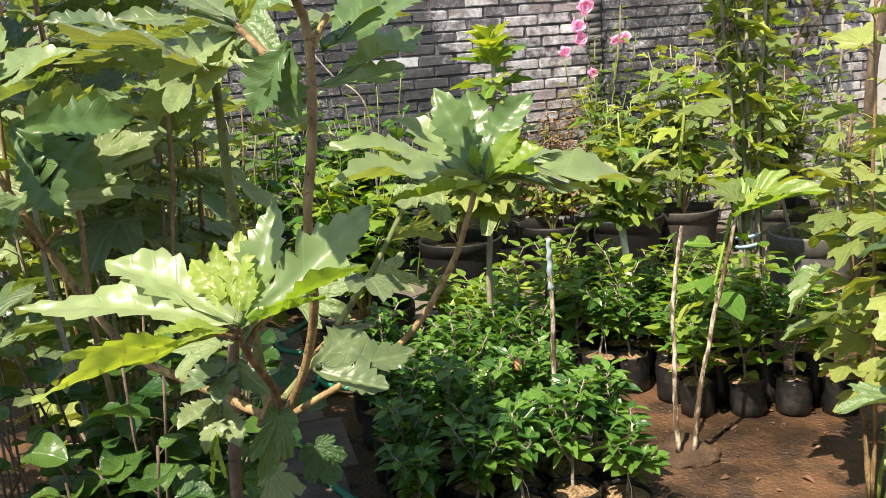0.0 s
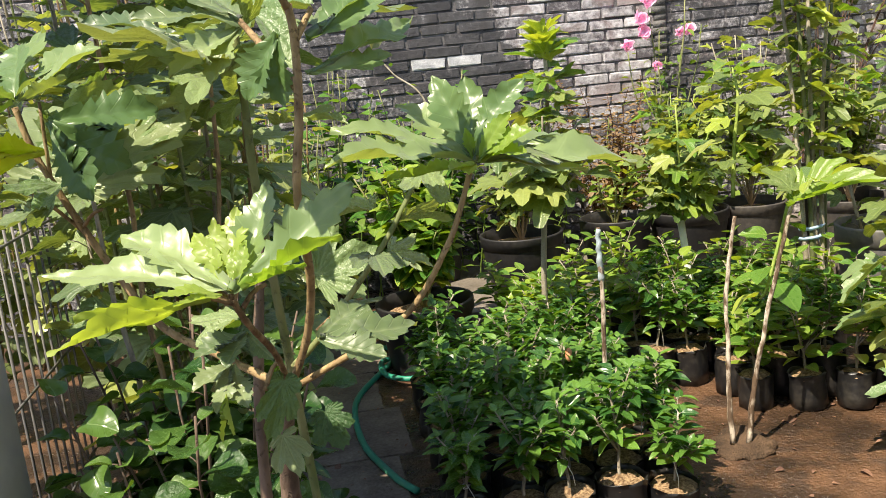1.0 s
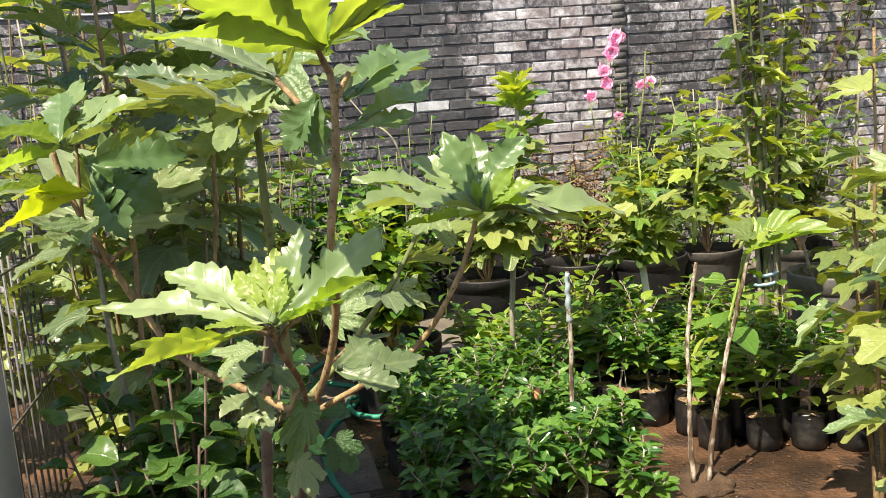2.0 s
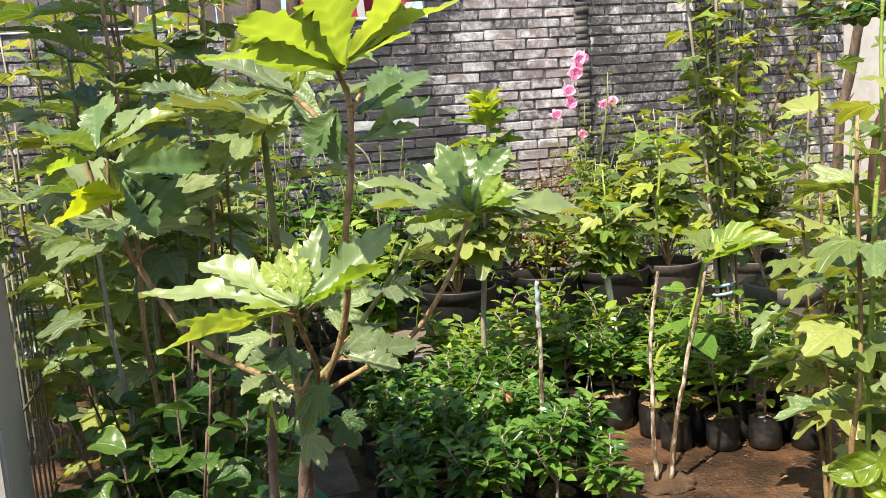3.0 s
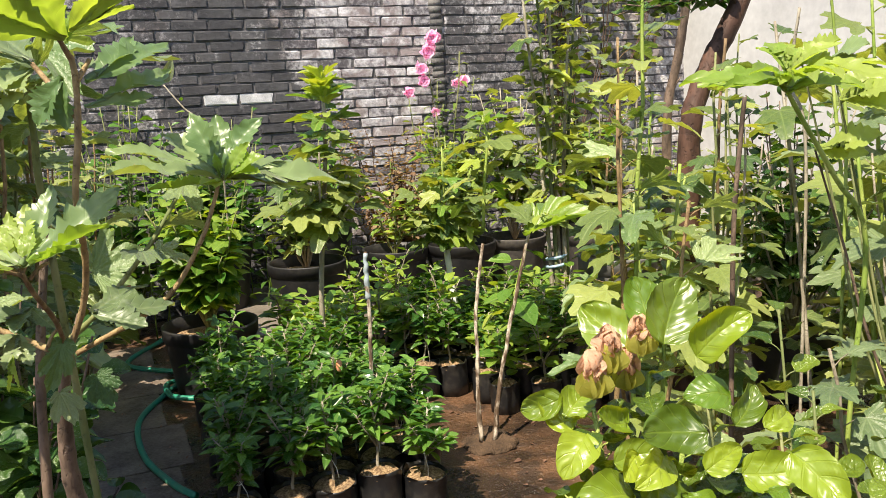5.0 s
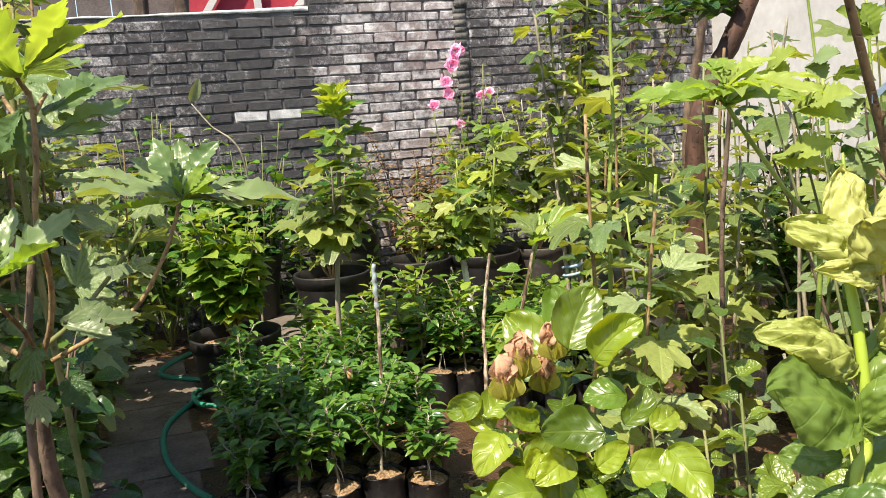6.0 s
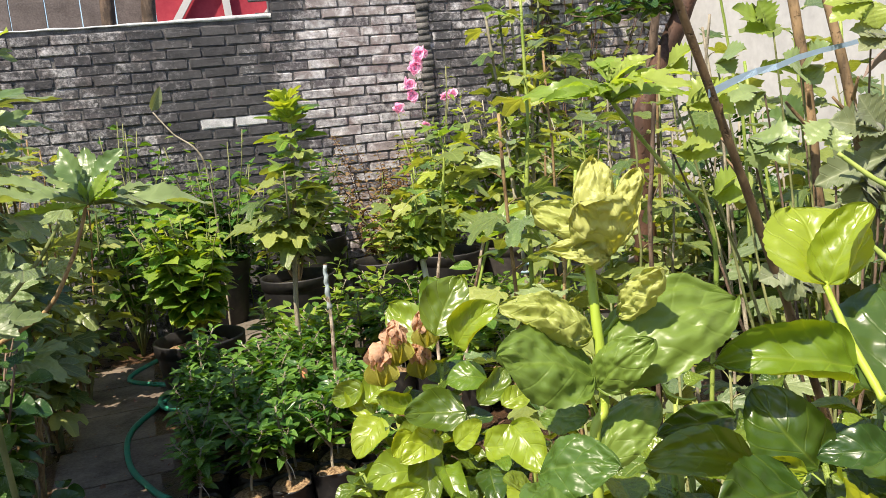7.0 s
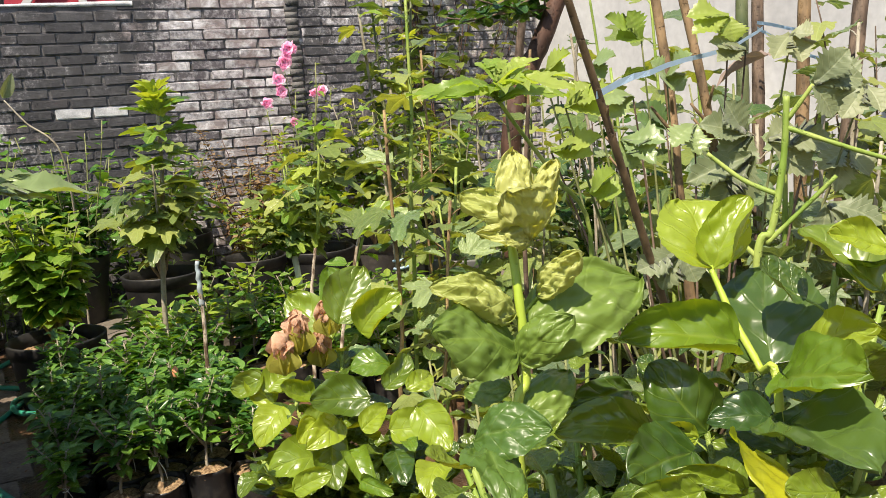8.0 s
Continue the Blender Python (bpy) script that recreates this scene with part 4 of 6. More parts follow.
# The deep green also stands for shade on this large leaf.
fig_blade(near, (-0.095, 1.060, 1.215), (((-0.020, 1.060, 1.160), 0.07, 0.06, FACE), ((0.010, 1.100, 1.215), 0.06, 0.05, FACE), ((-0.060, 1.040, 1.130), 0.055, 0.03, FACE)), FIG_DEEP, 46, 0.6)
fig_blade(near, (0.020, 1.180, 1.300), (((-0.075, 1.200, 1.318), 0.06, 0.05, FLAT), ((0.085, 1.140, 1.262), 0.055, 0.05, FLAT), ((-0.040, 1.120, 1.290), 0.05, 0.03, FLAT)), FIG_GREY, 47)
near_leaf(FIG_D, 1, (-0.098, 1.147, 1.137), (-0.054, 1.253, 1.276), 20, 1.0)
near_leaf(FIG_L, 0, (-0.107, 1.137, 1.178), (-0.003, 1.176, 1.243), -60, 0.68)
near_leaf(FIG_D, 2, (-0.116, 1.044, 1.125), (-0.177, 1.011, 1.124), 10, 0.9)
near_leaf(FIG_L, 3, (-0.075, 1.168, 1.152), (-0.011, 1.262, 1.251), 30, 0.81)
near_leaf(FIG_D, 0, (0.037, 1.208, 1.273), (-0.064, 1.229, 1.303), 15, 0.8)
# lower leaves, hanging
fig_blade(near, (0.150, 0.960, 0.972), (((0.255, 0.990, 0.962), 0.055, 0.05, FLAT), ((0.215, 0.930, 0.952), 0.05, 0.04, FLAT), ((0.225, 1.040, 0.985), 0.045, 0.03, FLAT)), FIG_GREY, 51, 0.6)
leaf(near, ROUND_FIG, (0.112, 0.925, 0.945), (0.094, 0.905, 0.893), 0, 0.62, (0.3, -1, 0.4))
leaf(near, ROUND_FIG, (0.146, 1.004, 0.875), (0.162, 0.984, 0.840), 0, 1.0, (0, -1, 0.5))
fig_blade(near, (0.062, 0.965, 0.956), (((0.022, 0.940, 0.942), 0.034, 0.04, FLAT), ((0.075, 0.920, 0.925), 0.034, 0.05, FLAT), ((0.045, 0.915, 0.925), 0.03, 0.03, FLAT)), FIG_GREY, 52, 0.6)
fig_blade(near, (0.055, 0.925, 0.940), (((0.048, 0.905, 0.900), 0.026, 0.0, UNDER), ((0.060, 0.905, 0.905), 0.02, 0.0, UNDER)), FIG_YOUNG_BACKLIT, 53, 0.6)
fig_blade(near, (0.080, 0.960, 0.988), (((0.030, 0.930, 0.978), 0.04, 0.04, FLAT), ((0.060, 0.915, 0.970), 0.04, 0.04, FLAT), ((0.105, 0.925, 0.968), 0.035, 0.03, FLAT)), FIG_GREY, 54, 0.7)
near_leaf(FIG_D, 0, (0.099, 0.978, 0.867), (0.113, 0.949, 0.836), 0, 0.8, (0, -1, 0.5))
near_leaf(FIG_L, 1, (0.066, 1.039, 0.986), (0.022, 1.013, 0.975), 10, 1.25)
near_leaf(FIG_L, 3, (0.156, 1.181, 0.987), (0.230, 1.176, 1.014), 0, 1.25, (0, -1, 0.6))
near_leaf(FIG_L, 0, (0.246, 1.122, 1.015), (0.297, 1.114, 1.010), 0, 1.25)
# more leaves along the tall stems
r = random.Random(61)
for line, count, size in ((((0.097, 1.226, 1.155), (0.096, 1.247, 1.254), (0.095, 1.245, 1.344)), 7, 0.11), (((0.140, 1.076, 1.259), (0.126, 1.113, 1.277), (0.111, 1.150, 1.296)), 6, 0.13),
                          (((-0.098, 1.138, 1.092), (-0.123, 1.133, 1.149), (-0.143, 1.139, 1.214)), 5, 0.1), (((0.208, 1.075, 1.010), (0.254, 1.080, 1.063), (0.295, 1.106, 1.118)), 4, 0.08)):
    shoot(None, near, line, 0.005, 0.004, FIG_L + FIG_D[:1], count, size, r, 0.05, 0.5, 0.6, 0.8)
for a, b in (((0.086, 0.814, 1.056), (0.083, 0.817, 1.071)), ((0.086, 0.814, 1.056), (0.101, 0.837, 1.077)), ((0.086, 0.814, 1.056), (0.050, 0.884, 1.068)), ((0.086, 0.814, 1.056), (0.047, 0.801, 1.066)), ((0.093, 0.822, 1.049), (0.114, 0.832, 1.064)),
             ((0.093, 0.922, 0.939), (0.108, 0.925, 0.965)), ((-0.088, 1.132, 1.072), (-0.135, 1.101, 1.138)), ((-0.093, 1.117, 1.095), (-0.064, 1.086, 1.115)), ((-0.120, 1.122, 1.149), (-0.113, 1.108, 1.236)), ((0.202, 1.040, 0.986), (0.149, 1.003, 0.968))):
    bm = tube(bmesh.new(), bend(a, b, 3, 0.004), 0.0026, 0.002, 6)
    bm.transform(Matrix.Translation(-NEAR))
    part("leaf_stalk", bm, BARK_RED, near)

# ---- fig thicket beside the fence ----
THICKET = ((-0.95, 2.05, 7, 1.5, 0.3, 0.4), (-0.2, 2.35, 9, 1.85, 0.3, 0.4), (-0.42, 2.8, 8, 1.9, 0.3, 0.35), (-0.95, 2.6, 6, 1.8, 0.35, 0.5),
           (-0.05, 2.65, 7, 1.75, 0.2, 0.5), (-0.05, 3.25, 8, 1.2, 0.22, 0.25), (0.02, 3.9, 8, 1.45, 0.3, 0.2), (-0.1, 2.0, 9, 1.75, 0.24, 0.5), (-0.14, 1.72, 4, 1.62, 0.2, 0.8), (-0.8, 2.35, 8, 1.9, 0.25, 0.45), (-0.35, 3.2, 7, 1.4, 0.25, 0.3), (-0.7, 3.6, 7, 1.75, 0.4, 0.3), (-1.2, 3.5, 7, 2.0, 0.45, 0.3), (-0.45, 4.4, 7, 1.6, 0.4, 0.2), (-1.2, 4.4, 8, 2.1, 0.5, 0.2))
for n, (x, y, count, tall, spread, low) in enumerate(THICKET):
    r = random.Random(400 + n)
    ends = [(spread * r.uniform(0.3, 1) * math.cos(6.28 * k / count), spread * r.uniform(0.3, 1) * math.sin(6.28 * k / count), tall * r.uniform(0.65, 1.0)) for k in range(count)]
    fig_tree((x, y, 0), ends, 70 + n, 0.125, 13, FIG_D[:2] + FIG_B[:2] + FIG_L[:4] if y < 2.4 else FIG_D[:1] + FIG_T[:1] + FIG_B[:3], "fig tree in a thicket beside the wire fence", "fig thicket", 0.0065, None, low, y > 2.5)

# ---- round-leaved shrub under the figs ----
shrub = thing("shrub", "dark green shrub with rounded glossy leaves", "shrub", at=(-0.1, 1.56, 0))
rng = random.Random(9)
bm = bmesh.new()
inner = []
for k in range(84):
    a = rng.uniform(0, 6.3)
    q = rng.uniform(0.03, 0.27)
    end = Vector((-0.08 + q * math.cos(a), 1.54 + 1.1 * q * math.sin(a), rng.uniform(0.36, 0.98) - 0.4 * q))
    shoot(bm, shrub, bend((-0.1, 1.56, 0.02), end, 6, 0.03, 0.01, rng), 0.004, 0.002, ROUND_D, 15, 0.074, rng, 0.35, 0.35, 0.6, joined=None if math.sin(a) < -0.45 else inner)
bm.transform(Matrix.Translation(-shrub.location))
part("stem", bm, BARK_TRUNK, shrub)
bm = bmesh.new()
for n, mesh in enumerate(ROUND_D):
    join_leaves(bm, mesh, inner[n::3])
bm.transform(Matrix.Translation(-shrub.location))
tagged(part("foliage", bm, ROUND_JOINED, shrub), kind="stuff")

# ---- young plants in bags ----
seeds = [seedling(100 + k, 0.2 + 0.02 * (k % 3), 26, 0.06, SEED_L, "dark green seedling in a black grow bag", "seedlings in grow bags", forks=4, tied=k % 2 == 0, gather=k > 0, joined_mat=SEED_JOINED) for k in range(6)]
rng = random.Random(31)


def grown(x, y):
    q = rng.uniform(0.86, 1.16)
    return pose(x + rng.uniform(-.012, .012), y + rng.uniform(-.012, .012), 0, rng.uniform(-4, 4), rng.uniform(-4, 4), rng.uniform(0, 360)) @ Matrix.Diagonal((1, 1, q, 1))


slots = [(0.46 + 0.132 * i + (0.03 if j % 2 else 0) + 0.05 * j / 8, 2.14 + 0.122 * j - 0.02 * i) for j in range(9) for i in range(5)]
for k, (x, y) in enumerate(slots):
    m = grown(x, y)
    if k < len(seeds):
        seeds[k].matrix_basis = m
    else:
        copy_thing(seeds[k % 6], m)
pale = [seedling(120 + k, 0.22 + 0.02 * k, 15, 0.082, LIGHT_L, "light green seedling in a black grow bag", "seedlings in grow bags", 0.058, 0.13, 4, gather=True, low=0.12) for k in range(4)]
slots = [(1.56 + 0.14 * i, 2.68 - 0.06 * i + 0.14 * j) for j in range(2) for i in range(4)] + [(1.33 + 0.14 * i, 2.98 + 0.14 * j) for j in range(3) for i in range(4)]
for k, (x, y) in enumerate(slots):
    m = grown(x, y)
    if k < len(pale):
        pale[k].matrix_basis = m
    else:
        copy_thing((pale + seeds)[k % 10], m)

slots = [(0.95 + 0.15 * i, 3.28 + 0.15 * j + 0.02 * i) for j in range(3) for i in range(5)] + [(1.75 + 0.15 * i, 3.0 + 0.15 * j) for j in range(5) for i in range(3)]
for k, (x, y) in enumerate(slots):
    copy_thing((pale + seeds[:1])[k % 5], grown(x + rng.uniform(-.03, .03), y + rng.uniform(-.03, .03)))

# ---- large pots ----
STEP = 0.12
pot_a = big_pot((0.57, 3.55, 0), 0.205, 0.3)
pot_b = big_pot((1.13, 4.07, STEP), 0.2, 0.3)
pot_c = big_pot((1.65, 4.2, STEP), 0.18, 0.29, None, "large black pot with pale dry soil", 0.8, "pale dry soil")
pot_d = big_pot((2.02, 4.16, STEP), 0.2, 0.29)
pot_e = big_pot((2.38, 4.2, STEP), 0.18, 0.28, POT_BROWN, "large faded brown plastic pot")
pot_f = big_pot((2.9, 4.25, STEP), 0.2, 0.4, None, "tall black plastic pot with a climbing plant")
pot_g = big_pot((1.35, 4.7, STEP), 0.2, 0.4)
pot_h = big_pot((0.75, 4.6, STEP), 0.2, 0.36)
pot_i = big_pot((2.8, 4.0, STEP), 0.19, 0.28, POT_BROWN, "large faded brown plastic pot")
pot_j = big_pot((2.48, 3.3, 0), 0.19, 0.42, POT_GREY, "grey plastic bucket pot", 0.5)


def bushy(name, label, at, height, width, n, size, meshes, seed, bark=None, count=12, group="", category="shrub", lift=0.0, joined_mat=None):
    ob = thing(name, label, category, group, at)
    poses = [] if joined_mat else None
    r = random.Random(seed)
    bm = bmesh.new()
    at = Vector(at)
    for k in range(n):
        a = 6.28 * k / n + r.uniform(-.4, .4)
        q = width * r.uniform(0.15, 1)
        end = at + Vector((q * math.cos(a), q * math.sin(a), height * r.uniform(0.5, 1.0)))
        shoot(bm, ob, bend(at + Vector((0, 0, lift)), end, 6, 0.02, 0.01, r), 0.006, 0.0025, meshes, count, size, r, 0.3, 0.35, 0.7, joined=poses)
    bm.transform(Matrix.Translation(-at))
    part("stem", bm, bark or BARK_GREEN, ob)
    if joined_mat:
        bm = bmesh.new()
        for n, mesh in enumerate(meshes):
            join_leaves(bm, mesh, poses[n::len(meshes)])
        bm.transform(Matrix.Translation(-at))
        tagged(part("foliage", bm, joined_mat, ob), kind="stuff")
    return ob


def on(pot, h):
    x, y, z = pot.location
    return (x, y, z + h)


bushy("shrub", "bushy light green shrub in a black pot", on(pot_a, 0.25), 0.66, 0.25, 34, 0.082, LIGHT_L[:1] + ROUND_L, 201, None, 19, joined_mat=LIGHT_JOINED)
bushy("fig_tree", "dusty fig tree in the shade before the white wall", (3.62, 1.78, 0), 1.75, 0.34, 14, 0.13, FIG_B, 213, BARK_TRUNK, 15, "fig trees", "tree", joined_mat=FAR_JOINED)
bushy("shrub", "dark leafy shrub before the blackened bricks", (0.3, 4.62, 0), 1.32, 0.34, 18, 0.085, ROUND_D + SEED_L, 210, None, 14, joined_mat=SEED_JOINED)
bushy("shrub", "dark bushy shrub at the foot of the wall", (0.82, 4.6, 0.1), 1.12, 0.3, 20, 0.075, ROUND_D[:2] + SEED_L, 211, None, 14, joined_mat=SEED_JOINED)
bushy("shrub", "dark bushy shrub at the foot of the wall", (-0.1, 4.6, 0), 1.2, 0.36, 18, 0.08, ROUND_D[:1] + SEED_L, 212, None, 13, joined_mat=SEED_JOINED)
bushy("potted_plant", "low plant with dry leaves in a black pot", on(pot_b, 0.25), 0.55, 0.22, 10, 0.09, FIG_B, 202, BARK_GREY, 9)
bushy("potted_plant", "light green plant with a tied stem", on(pot_c, 0.22), 0.4, 0.14, 6, 0.065, LIGHT_L, 203)
bushy("fig_sapling", "yellow-green fig sapling in a black pot", on(pot_d, 0.22), 0.8, 0.25, 13, 0.095, PLUME_L + FIG_B, 204, GREEN_STEM, 12)
bushy("fig_sapling", "slim fig sapling with dusty leaves", on(pot_e, 0.25), 0.9, 0.28, 13, 0.095, FIG_B + PLUME_L, 205, BARK_GREY, 12)
bushy("shrub", "dark shrub in a tall black pot", on(pot_f, 0.35), 0.55, 0.3, 10, 0.09, ROUND_L + LIGHT_L, 206)
bushy("shrub", "leafy shrub against the brick wall", on(pot_g, 0.3), 0.6, 0.3, 13, 0.09, SEED_L + ROUND_L[:1], 207, joined_mat=SEED_JOINED)
bushy("shrub", "leafy shrub against the brick wall", on(pot_h, 0.3), 0.6, 0.3, 13, 0.09, SEED_L + FIG_B, 208, joined_mat=SEED_JOINED)
bushy("fig_sapling", "young fig with yellow-green leaves", on(pot_i, 0.25), 0.85, 0.3, 13, 0.095, FIG_B + PLUME_L, 209, BARK_GREY, 12)

# sapling with a bright plume, on a grey stem before the pots
plume = thing("fig_sapling", "tall fig sapling with a yellow-green plume", "tree", "fig saplings", (0.93, 3.0, 0))
r = random.Random(220)
bm = bmesh.new()
line = smooth_line([(0.93, 3.0, 0), (0.94, 3.0, 0.5), (0.99, 2.99, 1.0), (1.0, 2.985, 1.31)], 5)
shoot(bm, plume, line, 0.013, 0.006, FIG_B + PLUME_L, 4, 0.12, r, 0.55, 0.5, 0.5)
shoot(None, plume, line[:-3], 0.013, 0.006, FIG_B, 20, 0.12, r, 0.6, 0.5, 0.5)
shoot(None, plume, line, 0.013, 0.006, PLUME_L, 14, 0.12, r, 0.66, 0.5, 0.9, lift=0.35)
shoot(None, plume, line, 0.013, 0.006, PLUME_L, 10, 0.11, r, 0.86, 0.3, 1.6, lift=0.9)
for a, h in ((0.5, 1.0), (1.5, 0.88), (2.6, 0.98), (3.5, 0.86), (4.4, 1.04), (5.6, 0.9)):
    e = Vector((0.98 + 0.16 * math.cos(a), 2.99 + 0.16 * math.sin(a), h))
    shoot(bm, plume, bend((0.96, 3.0, 0.68), e, 5, 0, 0.006, r), 0.006, 0.003, FIG_B, 10, 0.105, r, 0.3, 0.5, 0.5)
bm.transform(Matrix.Translation(-plume.location))
part("stem", bm, BARK_GREY, plume, "grey wrapped stem")
# saplings behind the twin stems
white = thing("fig_sapling", "fig sapling with a white painted stem", "tree", "fig saplings", (1.62, 3.2, 0))
r = random.Random(221)
bm = tube(bmesh.new(), bend((1.62, 3.2, 0), (1.57, 3.25, 0.55), 6, 0, 0.004, r), 0.017, 0.014, 9, 0.08, r)
bm.transform(Matrix.Translation(-white.location))
part("painted_stem", bm, TIE, white, "white painted stem")
bm = bmesh.new()
for dx, dy, z in ((0, 0, 1.0), (-0.12, 0.05, 0.85), (0.12, -0.03, 0.9), (0.02, 0.1, 0.8), (0.16, 0.1, 0.75), (-0.2, -0.05, 0.75), (0.2, -0.1, 0.8), (-0.05, -0.12, 0.95)):
    shoot(bm, white, bend((1.57, 3.25, 0.53), (1.57 + dx, 3.25 + dy, z), 5, 0, 0.006, r), 0.005, 0.003, FIG_B + PLUME_L, 15, 0.09, r, 0.15, 0.5, 0.6)
bm.transform(Matrix.Translation(-white.location))
part("stem", bm, GREEN_STEM, white)
bundle = thing("fig_tree", "slim fig with a bundle of grey stems tied with tape", "tree", "fig trees", (2.05, 3.1, 0))
r = random.Random(222)
for k, (dx, dy, z) in enumerate(((-0.12, 0.1, 1.9), (-0.05, 0.05, 1.6), (0.03, 0.1, 2.0), (0.1, 0.05, 1.5), (0.2, 0.15, 1.7))):
    bm = bmesh.new()
    shoot(bm, bundle, smooth_line([(2.05 + dx * 0.2, 3.08 + dy * 0.2, 0), (2.05 + dx * 0.4, 3.1 + dy * 0.4, 0.8), (2.05 + dx, 3.1 + dy, z)], 5), 0.013, 0.005, FIG_B + PLUME_L, 24, 0.1, r, 0.4, 0.5, 0.5)
    bm.transform(Matrix.Translation(-bundle.location))
    part("stem", bm, (BARK_GREY, BAMBOO, BARK_GREY)[k % 3], bundle)
bm = bmesh.new()
tube(bm, [(0.045 * math.cos(a), 0.03 + 0.04 * math.sin(a), 0.42 + 0.006 * a) for a in [0.7 * k for k in range(19)]], 0.007, 0.007, 4)
part("tape", bm, TAPE, bundle, "blue tape round the stems")

# ---- rose and its neighbours at the wall ----
rose = thing("rose_bush", "climbing rose with pale pink blooms at the wall", "rose", at=(2.12, 4.68, 0))
r = random.Random(230)
bm = bmesh.new()
poses = []
for k in range(11):
    e = Vector((2.16 + r.uniform(-.2, .26), 4.72 + r.uniform(-.12, .1), r.uniform(0.9, 1.5)))
    shoot(bm, rose, bend((2.12, 4.68, 0.1), e, 7, 0, 0.02, r), 0.006, 0.003, None, 26, 0.06, r, 0.3, 0.6, 0.6, joined=poses)
bm.transform(Matrix.Translation(-rose.location))
part("stem", bm, BARK_GREEN, rose)
bm = bmesh.new()
join_leaves(bm, SMALL_L, poses)
bm.transform(Matrix.Translation(-rose.location))
tagged(part("foliage", bm, SMALL, rose), kind="stuff")
PETAL_L = ovate_leaf(60, PETAL, 6, 3, 0.55, 0.75, 0.35, -0.2, 0, 0.25, 0.9)
for n, (x, z, q) in enumerate(((2.13, 1.55, 0.07), (2.1, 1.47, 0.075), (2.17, 1.56, 0.055), (2.055, 1.37, 0.07), (2.07, 1.3, 0.065), (1.975, 1.24, 0.06), (2.33, 1.29, 0.06), (2.14, 1.11, 0.05), (2.28, 1.28, 0.045), (2.12, 1.51, 0.06))):
    c = Vector((x, 4.76, z)) - rose.location
    bm = bmesh.new()
    bmesh.ops.create_icosphere(bm, subdivisions=2, radius=q * 0.25)
    core = part("bloom", bm, PETAL, rose, "pale pink bloom")
    core.location = c
    turn = Vector((0.5 * math.sin(n * 2.3), -1, 0.4 * math.cos(n * 1.7))) * 0.35
    for k in range(8):
        a = 2.4 * k + n
        d = (Vector((math.cos(a), -0.1 * (k // 5), math.sin(a))) + turn).normalized()
        ob = new("petal", PETAL_L)
        ob.parent = core
        ob.matrix_basis = frame_of(-0.1 * q * d, d * q * (1.0 - 0.05 * k), 25 * math.sin(k * 3 + n), 1.1, (0.2, -1, 0.3))
twiggy = thing("shrub", "twiggy shrub with tiny brownish leaves", "shrub", at=(1.8, 4.62, 0))
r = random.Random(231)
bm = bmesh.new()
poses = []
for k in range(34):
    e = Vector((1.8 + r.uniform(-.3, .25), 4.6 + r.uniform(-.2, .15), r.uniform(0.55, 1.12)))
    shoot(bm, twiggy, bend((1.8, 4.62, 0.1), e, 7, 0.03, 0.02, r), 0.004, 0.0015, None, 60, 0.042, r, 0.25, 0.5, 0.6, joined=poses)
bm.transform(Matrix.Translation(-twiggy.location))
part("stem", bm, BARK_BROWN, twiggy)
bm = bmesh.new()
join_leaves(bm, SMALL_L, poses)
bm.transform(Matrix.Translation(-twiggy.location))
tagged(part("foliage", bm, BROWNISH, twiggy, "tiny reddish brown leaves"), kind="stuff")
vine = thing("vine", "climbing vine with heart-shaped leaves on the brick wall", "vine", at=(3.3, 4.9, 0))
r = random.Random(232)
bm = bmesh.new()
poses = []
for k in range(16):
    x = r.uniform(2.75, 3.95)
    line = smooth_line([(3.0 + r.uniform(-.2, .3), 4.6, 0.5), (x * 0.6 + 1.2, 4.85, 1.1), (x, 4.92, 1.7), (x + r.uniform(-.2, .2), 4.93, r.uniform(2.0, 2.5))], 5)
    shoot(bm, vine, line, 0.004, 0.002, None, 24, 0.08, r, 0.15, 0.5, 0.2, joined=poses)
bm.transform(Matrix.Translation(-vine.location))
part("stem", bm, BARK_BROWN, vine)
bm = bmesh.new()
join_leaves(bm, ovate_leaf(52, VINE, 6, 2, 0.45, 0.6, 0.15, 0.35), poses)
bm.transform(Matrix.Translation(-vine.location))
tagged(part("foliage", bm, VINE, vine, "yellow-green and dark heart-shaped leaves"), kind="stuff")
poses = []
low = thing("shrub", "low green undergrowth along the foot of the wall", "undergrowth", at=(1.2, 4.6, 0), kind="stuff")
r = random.Random(233)
bm = bmesh.new()
for k in range(60):
    x, y = r.uniform(-0.6, 4.0), r.uniform(4.35, 4.9)
    shoot(bm, low, bend((x, y, 0.05), (x + r.uniform(-.15, .15), y + r.uniform(-.15, .05), r.uniform(0.35, 0.95)), 5, 0, 0.02, r), 0.004, 0.002, None, 22, 0.07, r, 0.2, 0.5, 0.6, joined=poses)
join_leaves(bm, SMALL_L, poses)
bm.transform(Matrix.Translation(-low.location))
tagged(part("foliage", bm, SMALL, low), kind="stuff")

# ---- sticks ----
twin = thing("twin_stick", "two pale bare stems rising from one root", "plant", at=(*(1.378, 2.444), 0))


def free_stem(owner, pts, r0, r1, mat, label="", name="stem", rugged=0.3, knots=0.14):
    r = random.Random(7)
    line = [p + Vector((r.uniform(-1, 1), r.uniform(-1, 1), 0)) * r0 * rugged for p in smooth_line(pts, 7)]
    bm = tube(bmesh.new(), line, r0, r1, 9, knots, r)
    bm.transform(Matrix.Translation(-owner.location))
    return part(name, bm, mat, owner, label)


